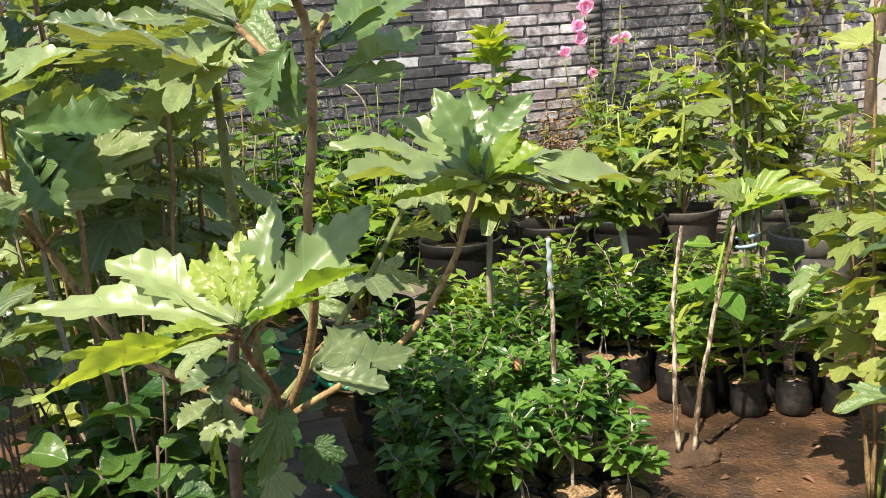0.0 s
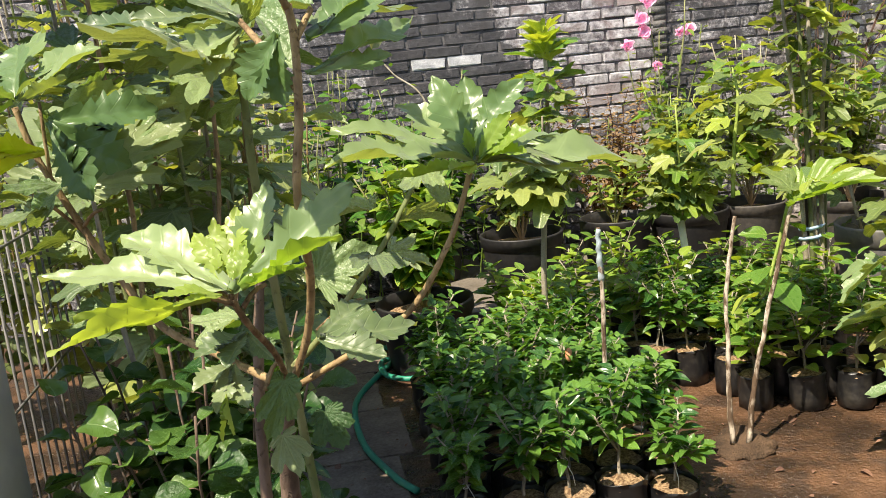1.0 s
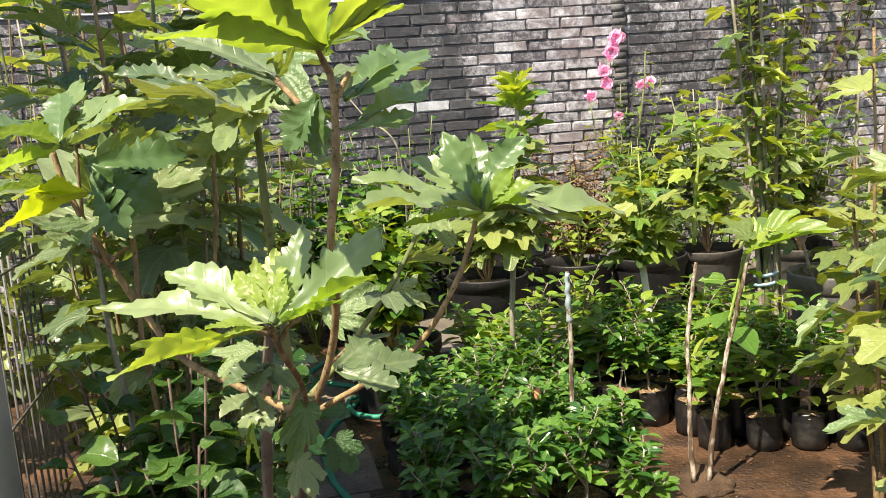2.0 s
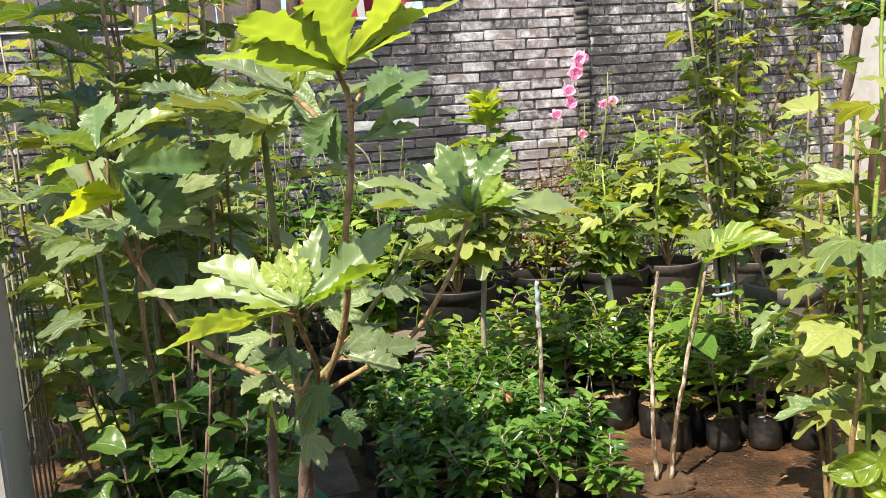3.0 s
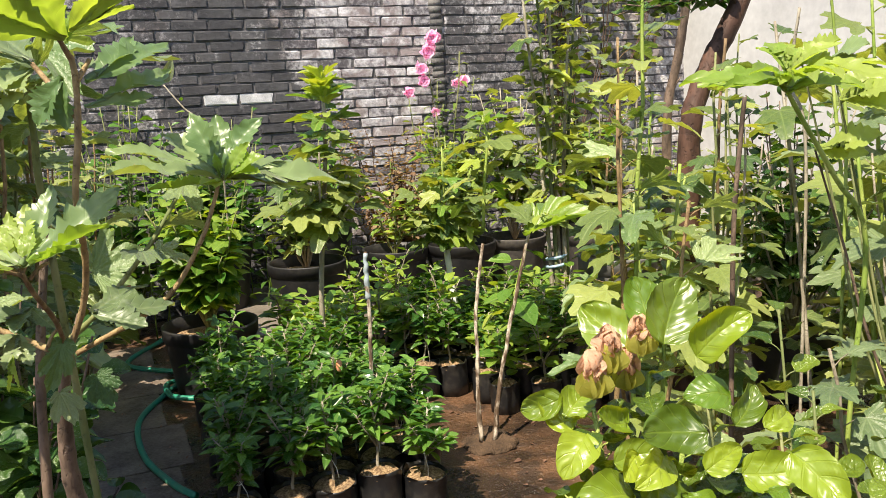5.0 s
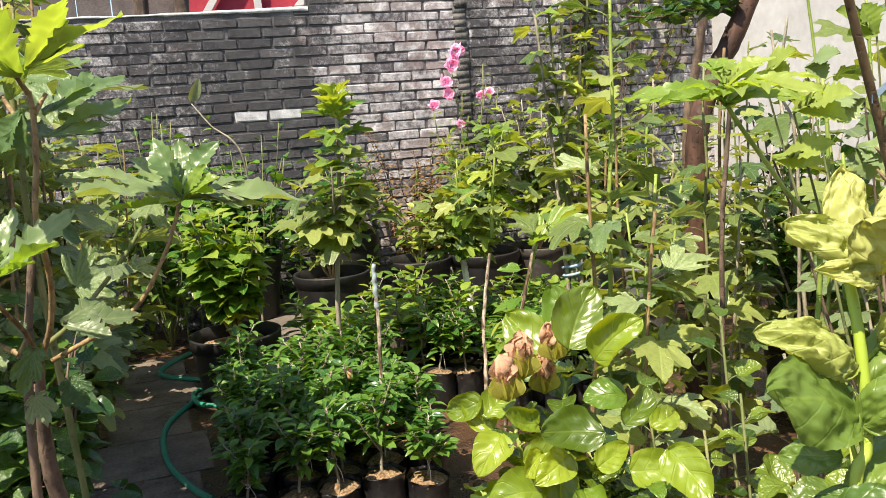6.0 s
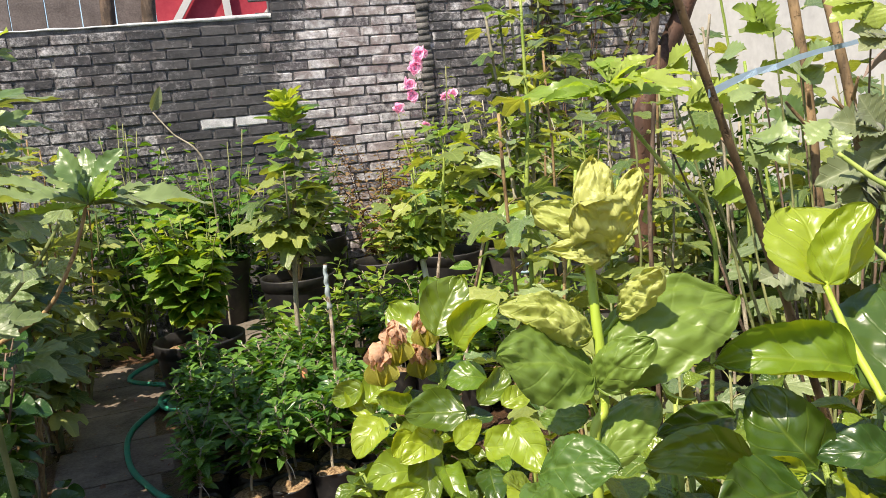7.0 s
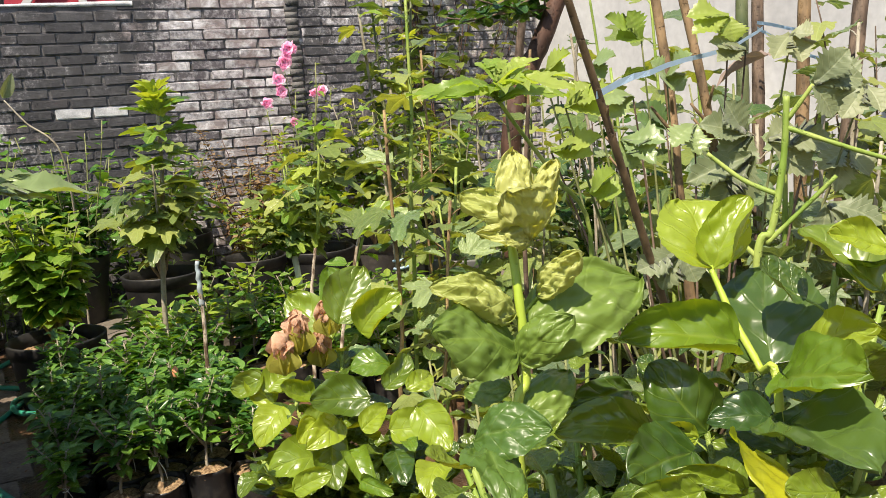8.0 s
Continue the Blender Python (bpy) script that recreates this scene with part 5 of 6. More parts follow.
free_stem(twin, [(1.320, 2.391, 0.027), (1.329, 2.418, 0.219), (1.357, 2.470, 0.478), (1.402, 2.492, 0.704)], 0.0085, 0.0055, STICK, "pale knotty stem")
free_stem(twin, [(1.364, 2.378, 0.024), (1.411, 2.399, 0.252), (1.468, 2.414, 0.457), (1.564, 2.434, 0.772)], 0.009, 0.0055, STICK, "pale knotty stem")

r = random.Random(240)
bm = bmesh.new()
shoot(bm, twin, smooth_line([(1.460, 2.609, 0.738), (1.488, 2.641, 0.909), (1.507, 2.647, 1.047), (1.500, 2.667, 1.135)], 5), 0.007, 0.004, FIG_B + PLUME_L, 18, 0.12, r, 0.1, 0.45, 0.5)
shoot(bm, twin, smooth_line([(1.627, 2.577, 0.703), (1.534, 2.541, 0.469), (1.501, 2.536, 0.420)], 5), 0.006, 0.004, ROUND_L + LIGHT_L, 14, 0.1, r, 0.1, 0.45, 0.3)
shoot(bm, twin, smooth_line([(1.638, 2.579, 0.720), (1.611, 2.470, 0.772), (1.547, 2.283, 0.817)], 5), 0.005, 0.003, LIGHT_L, 6, 0.1, r, 0.4, 0.45, 0.3)
bm.transform(Matrix.Translation(-twin.location))
part("shoot", bm, GREEN_STEM, twin, "bright green leafy shoot")
leaf(twin, FIG_Y[1], (1.548, 2.402, 0.743), (1.713, 2.264, 0.843), -15, 0.8, (-0.2, -0.6, 1))
leaf(twin, FIG_B[0], (1.539, 2.410, 0.778), (1.509, 2.484, 0.859), 10, 0.9, (0, -0.8, 0.8))
r = random.Random(241)
bm = bmesh.new()
bmesh.ops.create_icosphere(bm, subdivisions=4, radius=0.1)
bmesh.ops.delete(bm, geom=[v for v in bm.verts if v.co.z < -0.02], context="VERTS")
for v in bm.verts:
    v.co.z *= 0.34
    v.co += 0.022 * noise.noise_vector(v.co * 26)
mound = tagged(new("soil_mound", mesh_of("soil_mound", bm, SOIL_DARK)), "low mound of dark soil round the twin stems", "soil mound")
mound.location = (*(1.364, 2.419), 0)
stake = thing("stake", "thin grey stake tied with white string", "stake", at=(*(1.030, 2.690), 0))
free_stem(stake, [(0.965, 2.46, 0), (0.97, 2.49, 0.3), (0.985, 2.515, 0.72)], 0.0085, 0.0065, STICK, "pale grey peeling stake", "rod")
bm = tube(bmesh.new(), [Vector((0.979 + 0.002 * math.sin(k * 2.1), 2.507 + 0.002 * math.cos(k * 1.7), 0.56 + 0.012 * k)) - Vector(stake.location) for k in range(14)], 0.0088, 0.0078, 8, 0.25, random.Random(2))
part("tape", bm, plastic("grey_blue_tape", (0.33, 0.4, 0.43), 0.5, 0.5), stake, "pale blue tape wound round the top")

# ---- foreground hibiscus ----
hib = thing("hibiscus", "hibiscus bush with glossy leaves and withered blooms", "shrub", "hibiscus bushes", (0.74, 0.6, 0))
HIBLEAVES = (
    ((0.655, 0.628, 0.871), (0.617, 0.663, 0.850)), ((0.659, 0.614, 0.834), (0.639, 0.653, 0.868)), ((0.664, 0.591, 0.836), (0.619, 0.569, 0.804)), ((0.695, 0.555, 0.855),
    (0.645, 0.545, 0.877)), ((0.740, 0.474, 0.864), (0.669, 0.495, 0.867)), ((0.683, 0.518, 0.835), (0.649, 0.499, 0.816)), ((0.709, 0.507, 0.832), (0.656, 0.476, 0.822)),
    ((0.695, 0.545, 0.773), (0.626, 0.554, 0.773)), ((0.699, 0.505, 0.816), (0.684, 0.462, 0.762)), ((0.770, 0.474, 0.901), (0.724, 0.493, 0.899)), ((0.739, 0.419, 0.841),
    (0.777, 0.374, 0.860)), ((0.746, 0.389, 0.835), (0.739, 0.359, 0.840)), ((0.735, 0.399, 0.821), (0.724, 0.350, 0.807)), ((0.686, 0.388, 0.804), (0.710, 0.350, 0.795)),
    ((0.758, 0.331, 0.825), (0.724, 0.294, 0.816)), ((0.749, 0.609, 0.908), (0.705, 0.662, 0.973)), ((0.732, 0.538, 0.946), (0.781, 0.566, 1.008)), ((0.745, 0.498, 0.941),
    (0.795, 0.472, 0.987)), ((0.759, 0.605, 0.947), (0.767, 0.646, 0.994)), ((0.763, 0.415, 0.886), (0.802, 0.423, 0.896)), ((0.743, 0.435, 0.885), (0.790, 0.466, 0.903)),
    ((0.624, 0.447, 0.785), (0.668, 0.428, 0.801)), ((0.712, 0.441, 0.841), (0.745, 0.427, 0.866)), ((0.651, 0.621, 0.846), (0.698, 0.637, 0.871)), ((0.667, 0.540, 0.820),
    (0.713, 0.517, 0.831)), ((0.701, 0.456, 0.810), (0.703, 0.398, 0.788)), ((0.754, 0.369, 0.880), (0.764, 0.312, 0.844)), ((0.614, 0.588, 0.740), (0.671, 0.586, 0.773)),
)
r = random.Random(76)
for n, (base, tip) in enumerate(HIBLEAVES):
    cup_leaf(hib, base, tip, r.uniform(0.68, 0.88), (-0.35 + r.uniform(-0.3, 0.3), -0.7, 0.6 + r.uniform(-0.3, 0.2)), HIB if n % 4 == 0 else HIB_FRESH, 760 + n, r.uniform(0.3, 1.1), r.uniform(-0.1, 0.2))
rng = random.Random(77)
bm = bmesh.new()
for e in ((0.754, 0.597, 0.894), (0.776, 0.561, 0.806), (0.681, 0.603, 0.860), (0.821, 0.552, 0.768), (0.696, 0.558, 0.764), (0.623, 0.561, 0.780), (0.755, 0.475, 0.752), (0.866, 0.552, 0.717), (0.656, 0.551, 0.743), (0.717, 0.545, 0.751), (0.766, 0.514, 0.726), (0.841, 0.558, 0.754), (0.808, 0.466, 0.724), (0.779, 0.602, 0.806)):
    shoot(bm, hib, smooth_line([(0.74, 0.6, 0), (0.75, 0.61, 0.45), e], 5), 0.006, 0.003, HIB_L, 18, 0.054, rng, 0.8, 0.45, 0.6, 1.1)
bm.transform(Matrix.Translation(-hib.location))
part("stem", bm, GREEN_STEM, hib)


def bloom(owner, at, size, seed):
    """A withered bloom: crumpled petals round a core, over pale sepals."""
    r = random.Random(seed)
    at = Vector(at)
    bm = bmesh.new()
    bmesh.ops.create_icosphere(bm, subdivisions=3, radius=size * 0.22)
    for v in bm.verts:
        v.co *= 1 + 0.5 * noise.noise(v.co * (70 / (size / 0.036)) + Vector((seed, 0, 0)))
        v.co.z *= 1.35
    core = part("withered_bloom", bm, DRY, owner, "withered pale brown bloom")
    core.location = at - owner.location + Vector((0, 0, size * 0.3))
    src = ovate_leaf(seed, DRY, 7, 3, 0.42, 0.7, 0.6, 0.1, 0, 1.0, 1.2)
    for k in range(10):
        a = 0.63 * k + r.uniform(-.2, .2)
        ob = new("petal", src)
        ob.parent = core
        ob.matrix_basis = frame_of((0.1 * size * math.cos(a), 0.1 * size * math.sin(a), -0.4 * size), Vector((0.5 * math.cos(a), 0.5 * math.sin(a), r.uniform(0.45, 0.85))) * size, r.uniform(-30, 30), 0.9)
    src = ovate_leaf(seed + 1, CALYX, 7, 2, 0.4, 0.6, 0.8, 0.0, 0, 0.1, 0.8)
    for k in range(5):
        a = 1.25 * k
        ob = tagged(new("sepal", src), "pale green sepal")
        ob.parent = core
        ob.matrix_basis = frame_of((0, 0, -0.95 * size), Vector((0.62 * math.cos(a), 0.62 * math.sin(a), 0.1)) * size, 0, 1.4)


for n, (c, s) in enumerate((((0.692, 0.587, 0.927), 0.035), ((0.668, 0.580, 0.904), 0.034), ((0.730, 0.577, 0.942), 0.028), ((0.729, 0.605, 0.893), 0.03))):
    bloom(hib, c, s, 300 + n)

curl = thing("hibiscus", "hibiscus shoot with crinkled curled leaves", "shrub", "hibiscus bushes", (0.71, 0.05, 0))
stem_of(curl, [(0.71, 0.05, 0), (0.72, 0.06, 0.5), (0.684, 0.050, 0.943), (0.694, 0.051, 1.014), (0.697, 0.061, 1.078), (0.706, 0.083, 1.125)], 0.0042, 0.0034, STALK, "bright green stalk")
CURLED = (
    ((0.722, 0.081, 1.117), (0.674, 0.093, 1.152), 0.50), ((0.717, 0.073, 1.116), (0.681, 0.055, 1.162), 0.70), ((0.724, 0.080, 1.117), (0.751, 0.093, 1.166), 0.50), ((0.729,
    0.089, 1.117), (0.737, 0.127, 1.169), 0.50), ((0.711, 0.064, 1.114), (0.666, 0.059, 1.127), 0.40), ((0.691, 0.062, 1.058), (0.632, 0.080, 1.087), 0.50), ((0.722, 0.070,
    1.069), (0.746, 0.036, 1.102), 0.50), ((0.703, 0.059, 1.035), (0.811, 0.054, 1.071), 0.50), ((0.691, 0.051, 1.026), (0.716, 0.021, 1.062), 0.50), ((0.688, 0.055, 1.032),
    (0.610, 0.058, 1.051), 0.55), ((0.685, 0.046, 0.975), (0.743, 0.061, 1.012), 0.50), ((0.690, 0.066, 0.999), (0.670, 0.099, 0.990), 0.50), ((0.621, 0.006, 0.996), (0.657,
    -0.038, 1.005), 0.50), ((0.622, 0.002, 0.989), (0.608, -0.060, 0.978), 0.50), ((0.682, 0.037, 0.979), (0.659, 0.055, 0.987), 0.40),
)
r = random.Random(75)
for n, (base, tip, w) in enumerate(CURLED):
    lift = (-0.2 + r.uniform(-0.3, 0.3), -0.8, 0.7 if n > 4 else 0.35)
    cup_leaf(curl, base, tip, w * 1.35, lift, HIB_CURL if n < 7 else HIB_MATTE, 740 + n, -r.uniform(0.8, 1.3) if n < 7 else -r.uniform(0.2, 0.7), 0.22 if n < 7 else 0.14, 0.13 if n < 7 else 0.07, 40, 14, 0.25, 0.09 if n < 7 else 0.03)
for a, b in (((0.699, 0.066, 1.018), (0.661, 0.088, 1.074)), ((0.706, 0.070, 1.054), (0.721, 0.067, 1.070)), ((0.710, 0.078, 1.047), (0.687, 0.079, 1.072)), ((0.698, 0.061, 0.990), (0.687, 0.060, 1.022))):
    bm = tube(bmesh.new(), bend(a, b, 3), 0.0018, 0.0014, 6)
    bm.transform(Matrix.Translation(-curl.location))
    part("leaf_stalk", bm, STALK, curl)
rng = random.Random(78)
bm = bmesh.new()
for e in ((0.810, 0.149, 0.915), (0.698, 0.154, 0.910), (0.870, 0.123, 0.880), (0.742, 0.095, 0.904), (0.903, 0.221, 0.892), (0.800, 0.191, 0.876), (0.872, 0.212, 0.887), (0.741, 0.163, 0.868), (0.803, 0.108, 0.872), (0.775, 0.309, 0.828), (0.907, 0.287, 0.896)):
    shoot(bm, curl, smooth_line([(0.75, 0.06, 0), (0.78, 0.08, 0.5), e], 5), 0.005, 0.003, HIB_L, 14, 0.064, rng, 0.68, 0.45, 0.6, 1.1)
bm.transform(Matrix.Translation(-curl.location))
part("stem", bm, GREEN_STEM, curl)

filler = thing("hibiscus", "low hibiscus bush with small dark and yellow-green leaves", "shrub", "hibiscus bushes", (1.0, 0.32, 0))
r = random.Random(81)
bm = bmesh.new()
for e in ((0.961, 0.603, 0.780), (1.038, 0.626, 0.811), (1.060, 0.508, 0.853), (1.150, 0.517, 0.850), (1.174, 0.446, 0.844), (1.240, 0.413, 0.855), (1.275, 0.342, 0.880), (1.300, 0.270, 0.875), (0.867, 0.477, 0.759), (0.930, 0.394, 0.802), (0.979, 0.311, 0.802), (1.017, 0.236, 0.817), (1.053, 0.161, 0.826), (1.121, 0.128, 0.839), (1.173, 0.104, 0.860), (0.869, 0.253, 0.797), (0.907, 0.178, 0.809), (0.960, 0.127, 0.813), (1.114, 0.773, 0.881), (0.973, 0.771, 0.789)):
    foot = Vector((1.0, 0.32, 0)).lerp(Vector((e[0], e[1], 0)), 0.6)
    shoot(bm, filler, smooth_line([foot, foot.lerp(Vector(e), 0.5), e], 5), 0.0032, 0.002, HIB_L, 17, 0.06, r, 0.5, 0.45, 0.6)
bm.transform(Matrix.Translation(-filler.location))
part("stem", bm, BARK_GREEN, filler)

glossy = thing("hibiscus", "hibiscus shoot with broad glossy cupped leaves", "shrub", "hibiscus bushes", (0.95, 0.06, 0))
stem_of(glossy, [(0.95, 0.02, 0), (0.95, 0.02, 0.5), (0.918, 0.007, 0.939), (0.925, 0.035, 0.975), (0.926, 0.064, 1.010), (0.927, 0.094, 1.056)], 0.0045, 0.0028, STALK, "green stalk")
GLOSSY = (
    ((0.927, 0.093, 1.053), (0.942, 0.138, 1.122), 0.95), ((0.929, 0.092, 1.054), (0.966, 0.084, 1.118), 0.70), ((0.910, 0.047, 0.999), (0.806, 0.068, 1.022), 0.62), ((0.939,
    0.033, 0.972), (0.995, 0.092, 1.042), 0.86), ((0.867, 0.040, 0.929), (0.841, 0.080, 0.986), 0.85), ((0.915, -0.001, 0.978), (0.897, -0.106, 0.996), 0.60), ((0.945, 0.002,
    0.989), (0.955, -0.065, 1.022), 0.50), ((0.941, -0.067, 1.056), (0.933, -0.004, 1.110), 0.60), ((0.933, -0.076, 1.093), (0.894, -0.053, 1.106), 0.60), ((0.891, -0.019,
    0.953), (0.862, -0.125, 0.949), 0.75), ((0.915, 0.010, 0.939), (0.861, 0.027, 0.949), 0.60), ((0.842, -0.024, 0.909), (0.786, -0.014, 0.935), 0.35), ((0.859, 0.128,
    0.944), (0.778, 0.133, 0.937), 0.35), ((0.854, 0.038, 0.928), (0.797, 0.053, 0.940), 0.40), ((0.835, 0.024, 0.925), (0.754, 0.010, 0.928), 0.70), ((0.838, 0.079, 0.921),
    (0.756, 0.098, 0.940), 0.50), ((0.916, -0.006, 0.914), (0.905, 0.051, 0.934), 0.60), ((0.805, -0.015, 0.914), (0.745, -0.013, 0.926), 0.60), ((0.856, -0.095, 0.931),
    (0.817, -0.078, 0.935), 0.70),
)
r = random.Random(74)
for n, (base, tip, w) in enumerate(GLOSSY):
    # Leaves 3, 9 and 10 carry their shade in the colour.
    cup_leaf(glossy, base, tip, w * 1.15, (-0.4 + r.uniform(-0.25, 0.25), -0.65, 0.65 + r.uniform(-0.25, 0.2)), HIB_SHADED if n in (3, 9, 10) else HIB_FRESH if n in (0, 1, 2, 5, 6, 8, 13) else HIB, 720 + n, r.uniform(0.45, 1.1), r.uniform(-0.05, 0.15), 0.06, 28, 9)
cup_leaf(glossy, (0.840, -0.033, 0.943), (0.794, -0.084, 0.938), 1.0, (-0.2, -0.9, 0.6), HIB_YELLOW, 719, 0.3, 0.05, label="yellowed leaf")
rng = random.Random(79)
bm = bmesh.new()
for e in ((0.965, -0.009, 1.061), (0.983, -0.040, 0.957), (0.883, 0.024, 0.897), (0.912, -0.037, 0.897), (0.846, 0.053, 0.886), (0.969, 0.051, 0.913), (0.857, 0.125, 0.873), (0.950, 0.124, 0.883), (1.027, 0.137, 0.922), (1.003, -0.017, 0.895), (0.978, 0.211, 0.875), (1.118, 0.092, 0.938), (1.119, 0.056, 0.993)):
    shoot(bm, glossy, smooth_line([(0.97, 0.07, 0), (1.0, 0.08, 0.5), e], 5), 0.005, 0.003, HIB_L, 14, 0.07, rng, 0.68, 0.45, 0.6, 1.1)
bm.transform(Matrix.Translation(-glossy.location))
part("stem", bm, GREEN_STEM, glossy)

pale_fig = thing("fig_sapling", "pale green fig shoot with broad dusty leaves", "tree", "fig saplings", (1.30, 0.37, 0))
stem_of(pale_fig, [(1.30, 0.37, 0), (1.29, 0.375, 0.6), (1.298, 0.372, 0.960), (1.317, 0.364, 1.007), (1.331, 0.361, 1.069), (1.340, 0.360, 1.131), (1.343, 0.361, 1.192)], 0.0062, 0.0046, GREEN_STEM, "pale green stem")
for pts in (((1.328, 0.363, 1.058), (1.300, 0.400, 1.080), (1.270, 0.436, 1.118)), ((1.310, 0.366, 0.990), (1.340, 0.340, 1.030), (1.377, 0.306, 1.082)), ((1.343, 0.359, 1.160), (1.365, 0.335, 1.206)), ((1.341, 0.360, 1.150), (1.390, 0.300, 1.120), (1.430, 0.262, 1.100)), ((1.300, 0.372, 0.970), (1.275, 0.400, 1.010), (1.262, 0.420, 1.045))):
    stem_of(pale_fig, pts, 0.0038, 0.003, GREEN_STEM)
for n, (base, tips) in enumerate((
    ((1.343, 0.420, 1.110), ((1.262, 0.470, 1.075), (1.300, 0.455, 1.020), (1.330, 0.440, 1.040))), ((1.350, 0.400, 1.130), ((1.420, 0.340, 1.120), (1.400, 0.360, 1.080), (1.380, 0.380, 1.150))),
    ((1.330, 0.420, 1.140), ((1.270, 0.450, 1.160), (1.300, 0.430, 1.190))), ((1.365, 0.335, 1.206), ((1.390, 0.300, 1.250), (1.420, 0.300, 1.210), (1.385, 0.320, 1.160))), ((1.280, 0.440, 1.050), ((1.230, 0.470, 1.000), (1.270, 0.430, 0.985))),
    ((1.390, 0.330, 1.040), ((1.440, 0.280, 1.010), (1.420, 0.300, 0.970), (1.380, 0.330, 0.980))), ((1.250, 0.470, 0.980), ((1.190, 0.500, 0.950), (1.220, 0.480, 0.920), (1.260, 0.450, 0.930))),
)):
    fig_blade(pale_fig, base, [(t, 0.062, 0.05, (-0.4, -0.75, 0.5)) for t in tips], FIG_DUST, 770 + n, 0.7)

# ---- figs in the middle right ----
fig_r = fig_tree((1.12, 1.25, 0), ((0.03, 0.0, 1.2), (0.12, 0.05, 1.5), (0.12, -0.1, 1.0), (0.25, 0.1, 1.05)), 91, 0.1, 13, FIG_L[1:3] + FIG_B, "fig tree with yellow-green shoots", "fig trees", 0.007, (BARK_RED, GREEN_STEM), 0.55)
fig_m = fig_tree((1.75, 1.7, 0), ((0.0, 0.0, 1.3), (0.2, 0.1, 1.1), (-0.2, 0.1, 0.9), (0.3, 0.3, 1.25)), 92, 0.1, 17, FIG_B, "fig tree with yellow-green shoots", "fig trees", 0.0065, (BARK_GREEN, BARK_GREY, GREEN_STEM), 0.35)
fig_n = fig_tree((2.3, 2.3, 0), ((0.0, 0.0, 1.2), (0.25, 0.1, 1.0), (-0.2, 0.2, 0.9), (0.3, 0.3, 1.4)), 93, 0.1, 17, FIG_B, "fig tree with dusty leaves", "fig trees", 0.0065, (BARK_GREEN, BARK_GREY, GREEN_STEM), 0.3)
fig_o = fig_tree((1.9, 1.0, 0), ((0.0, 0.0, 1.1), (0.2, 0.0, 0.9), (0.35, 0.3, 1.2), (-0.1, 0.2, 0.8)), 94, 0.11, 16, FIG_D + FIG_B, "fig tree with dusty grey-green leaves", "fig trees", 0.0065, (BARK_GREEN, BARK_GREY), 0.3)
fig_p = fig_tree((2.9, 1.6, 0), ((0.0, 0.0, 1.3), (0.3, 0.0, 1.1), (-0.25, 0.3, 1.2), (0.1, 0.4, 0.9)), 95, 0.11, 16, FIG_D + FIG_B, "fig tree with dusty grey-green leaves", "fig trees", 0.0065, (BARK_GREEN, BARK_GREY), 0.3)
fig_q = fig_tree((2.6, 3.3, 0), ((0.0, 0.0, 1.3), (0.3, 0.0, 1.1), (-0.25, 0.2, 1.0), (0.3, 0.3, 0.9)), 96, 0.1, 17, FIG_B, "fig tree with bare lower stems", "fig trees", 0.012, (BARK_GREY,), 0.4)

# flat bright crown on a yellow shoot
crown = thing("fig_sapling", "fig shoot with a flat bright green crown", "tree", "fig saplings", (1.36, 0.87, 0))
r = random.Random(250)
bm = bmesh.new()
line = smooth_line([(1.36, 0.87, 0), (1.37, 0.87, 0.6), (1.39, 0.865, 0.94), (1.301, 0.850, 1.060), (1.205, 0.830, 1.165), (1.168, 0.822, 1.208)], 5)
tube(bm, line, 0.0052, 0.0036, 8, 0.08, r)
bm.transform(Matrix.Translation(-crown.location))
part("stem", bm, GREEN_STEM, crown, "yellow-green stem")
for n in range(12):
    a = 0.7 * n + r.uniform(-0.15, 0.15)
    foot = Vector((1.166, 0.821, 1.206 + 0.003 * n))
    reach = r.uniform(0.12, 0.17) if n < 8 else 0.075
    tips = []
    for off, f in ((-0.42, 0.78), (0.0, 1.0), (0.42, 0.8)):
        tips.append((foot + Vector((math.cos(a + off), math.sin(a + off), r.uniform(-0.05, 0.15) if n < 8 else 0.6)) * reach * f, 0.04, 0.08, (-0.2, -0.6, 1)))
    fig_blade(crown, foot, tips, FIG_YOUNG_BACKLIT, 900 + n, 0.4, 30, 2)

# ---- trunks and poles before the white wall ----
def pole(name, label, pts, r0, r1, mat, category, group=""):
    ob = thing(name, label, category, group, (pts[0][0], pts[0][1], 0))
    free_stem(ob, pts, r0, r1, mat, "", "shaft", 0.06, 0.05)
    r = random.Random(int(pts[0][0] * 1000))
    for f in (0.35, 0.55, 0.75):
        a, b = Vector(pts[-2]), Vector(pts[-1])
        p = Vector(pts[1]).lerp(b, f) if len(pts) < 4 else Vector(pts[-3]).lerp(a, f)
        q = r.uniform(0, 6.3)
        e = p + Vector((math.cos(q) * 4, math.sin(q) * 4, 5)) * min(r1, 0.012) * r.uniform(0.7, 1.4)
        bm = tube(bmesh.new(), bend(p, e, 3, 0, r1 * 0.1, r), min(r1, 0.012) * 0.5, min(r1, 0.012) * 0.3, 7)
        bm.transform(Matrix.Translation(-ob.location))
        part("branch_stub", bm, mat, ob)
    return ob


tree = pole("tree", "leaning brown tree trunk before the white wall", [(2.22, 2.45, 0), (2.23, 2.44, 0.6), (2.225, 2.42, 1.03), (2.262, 2.42, 1.18), (2.335, 2.41, 1.33), (2.425, 2.385, 1.51), (2.56, 2.36, 1.806)], 0.047, 0.034, BARK_BROWN, "tree")
rng = random.Random(88)
bm = bmesh.new()
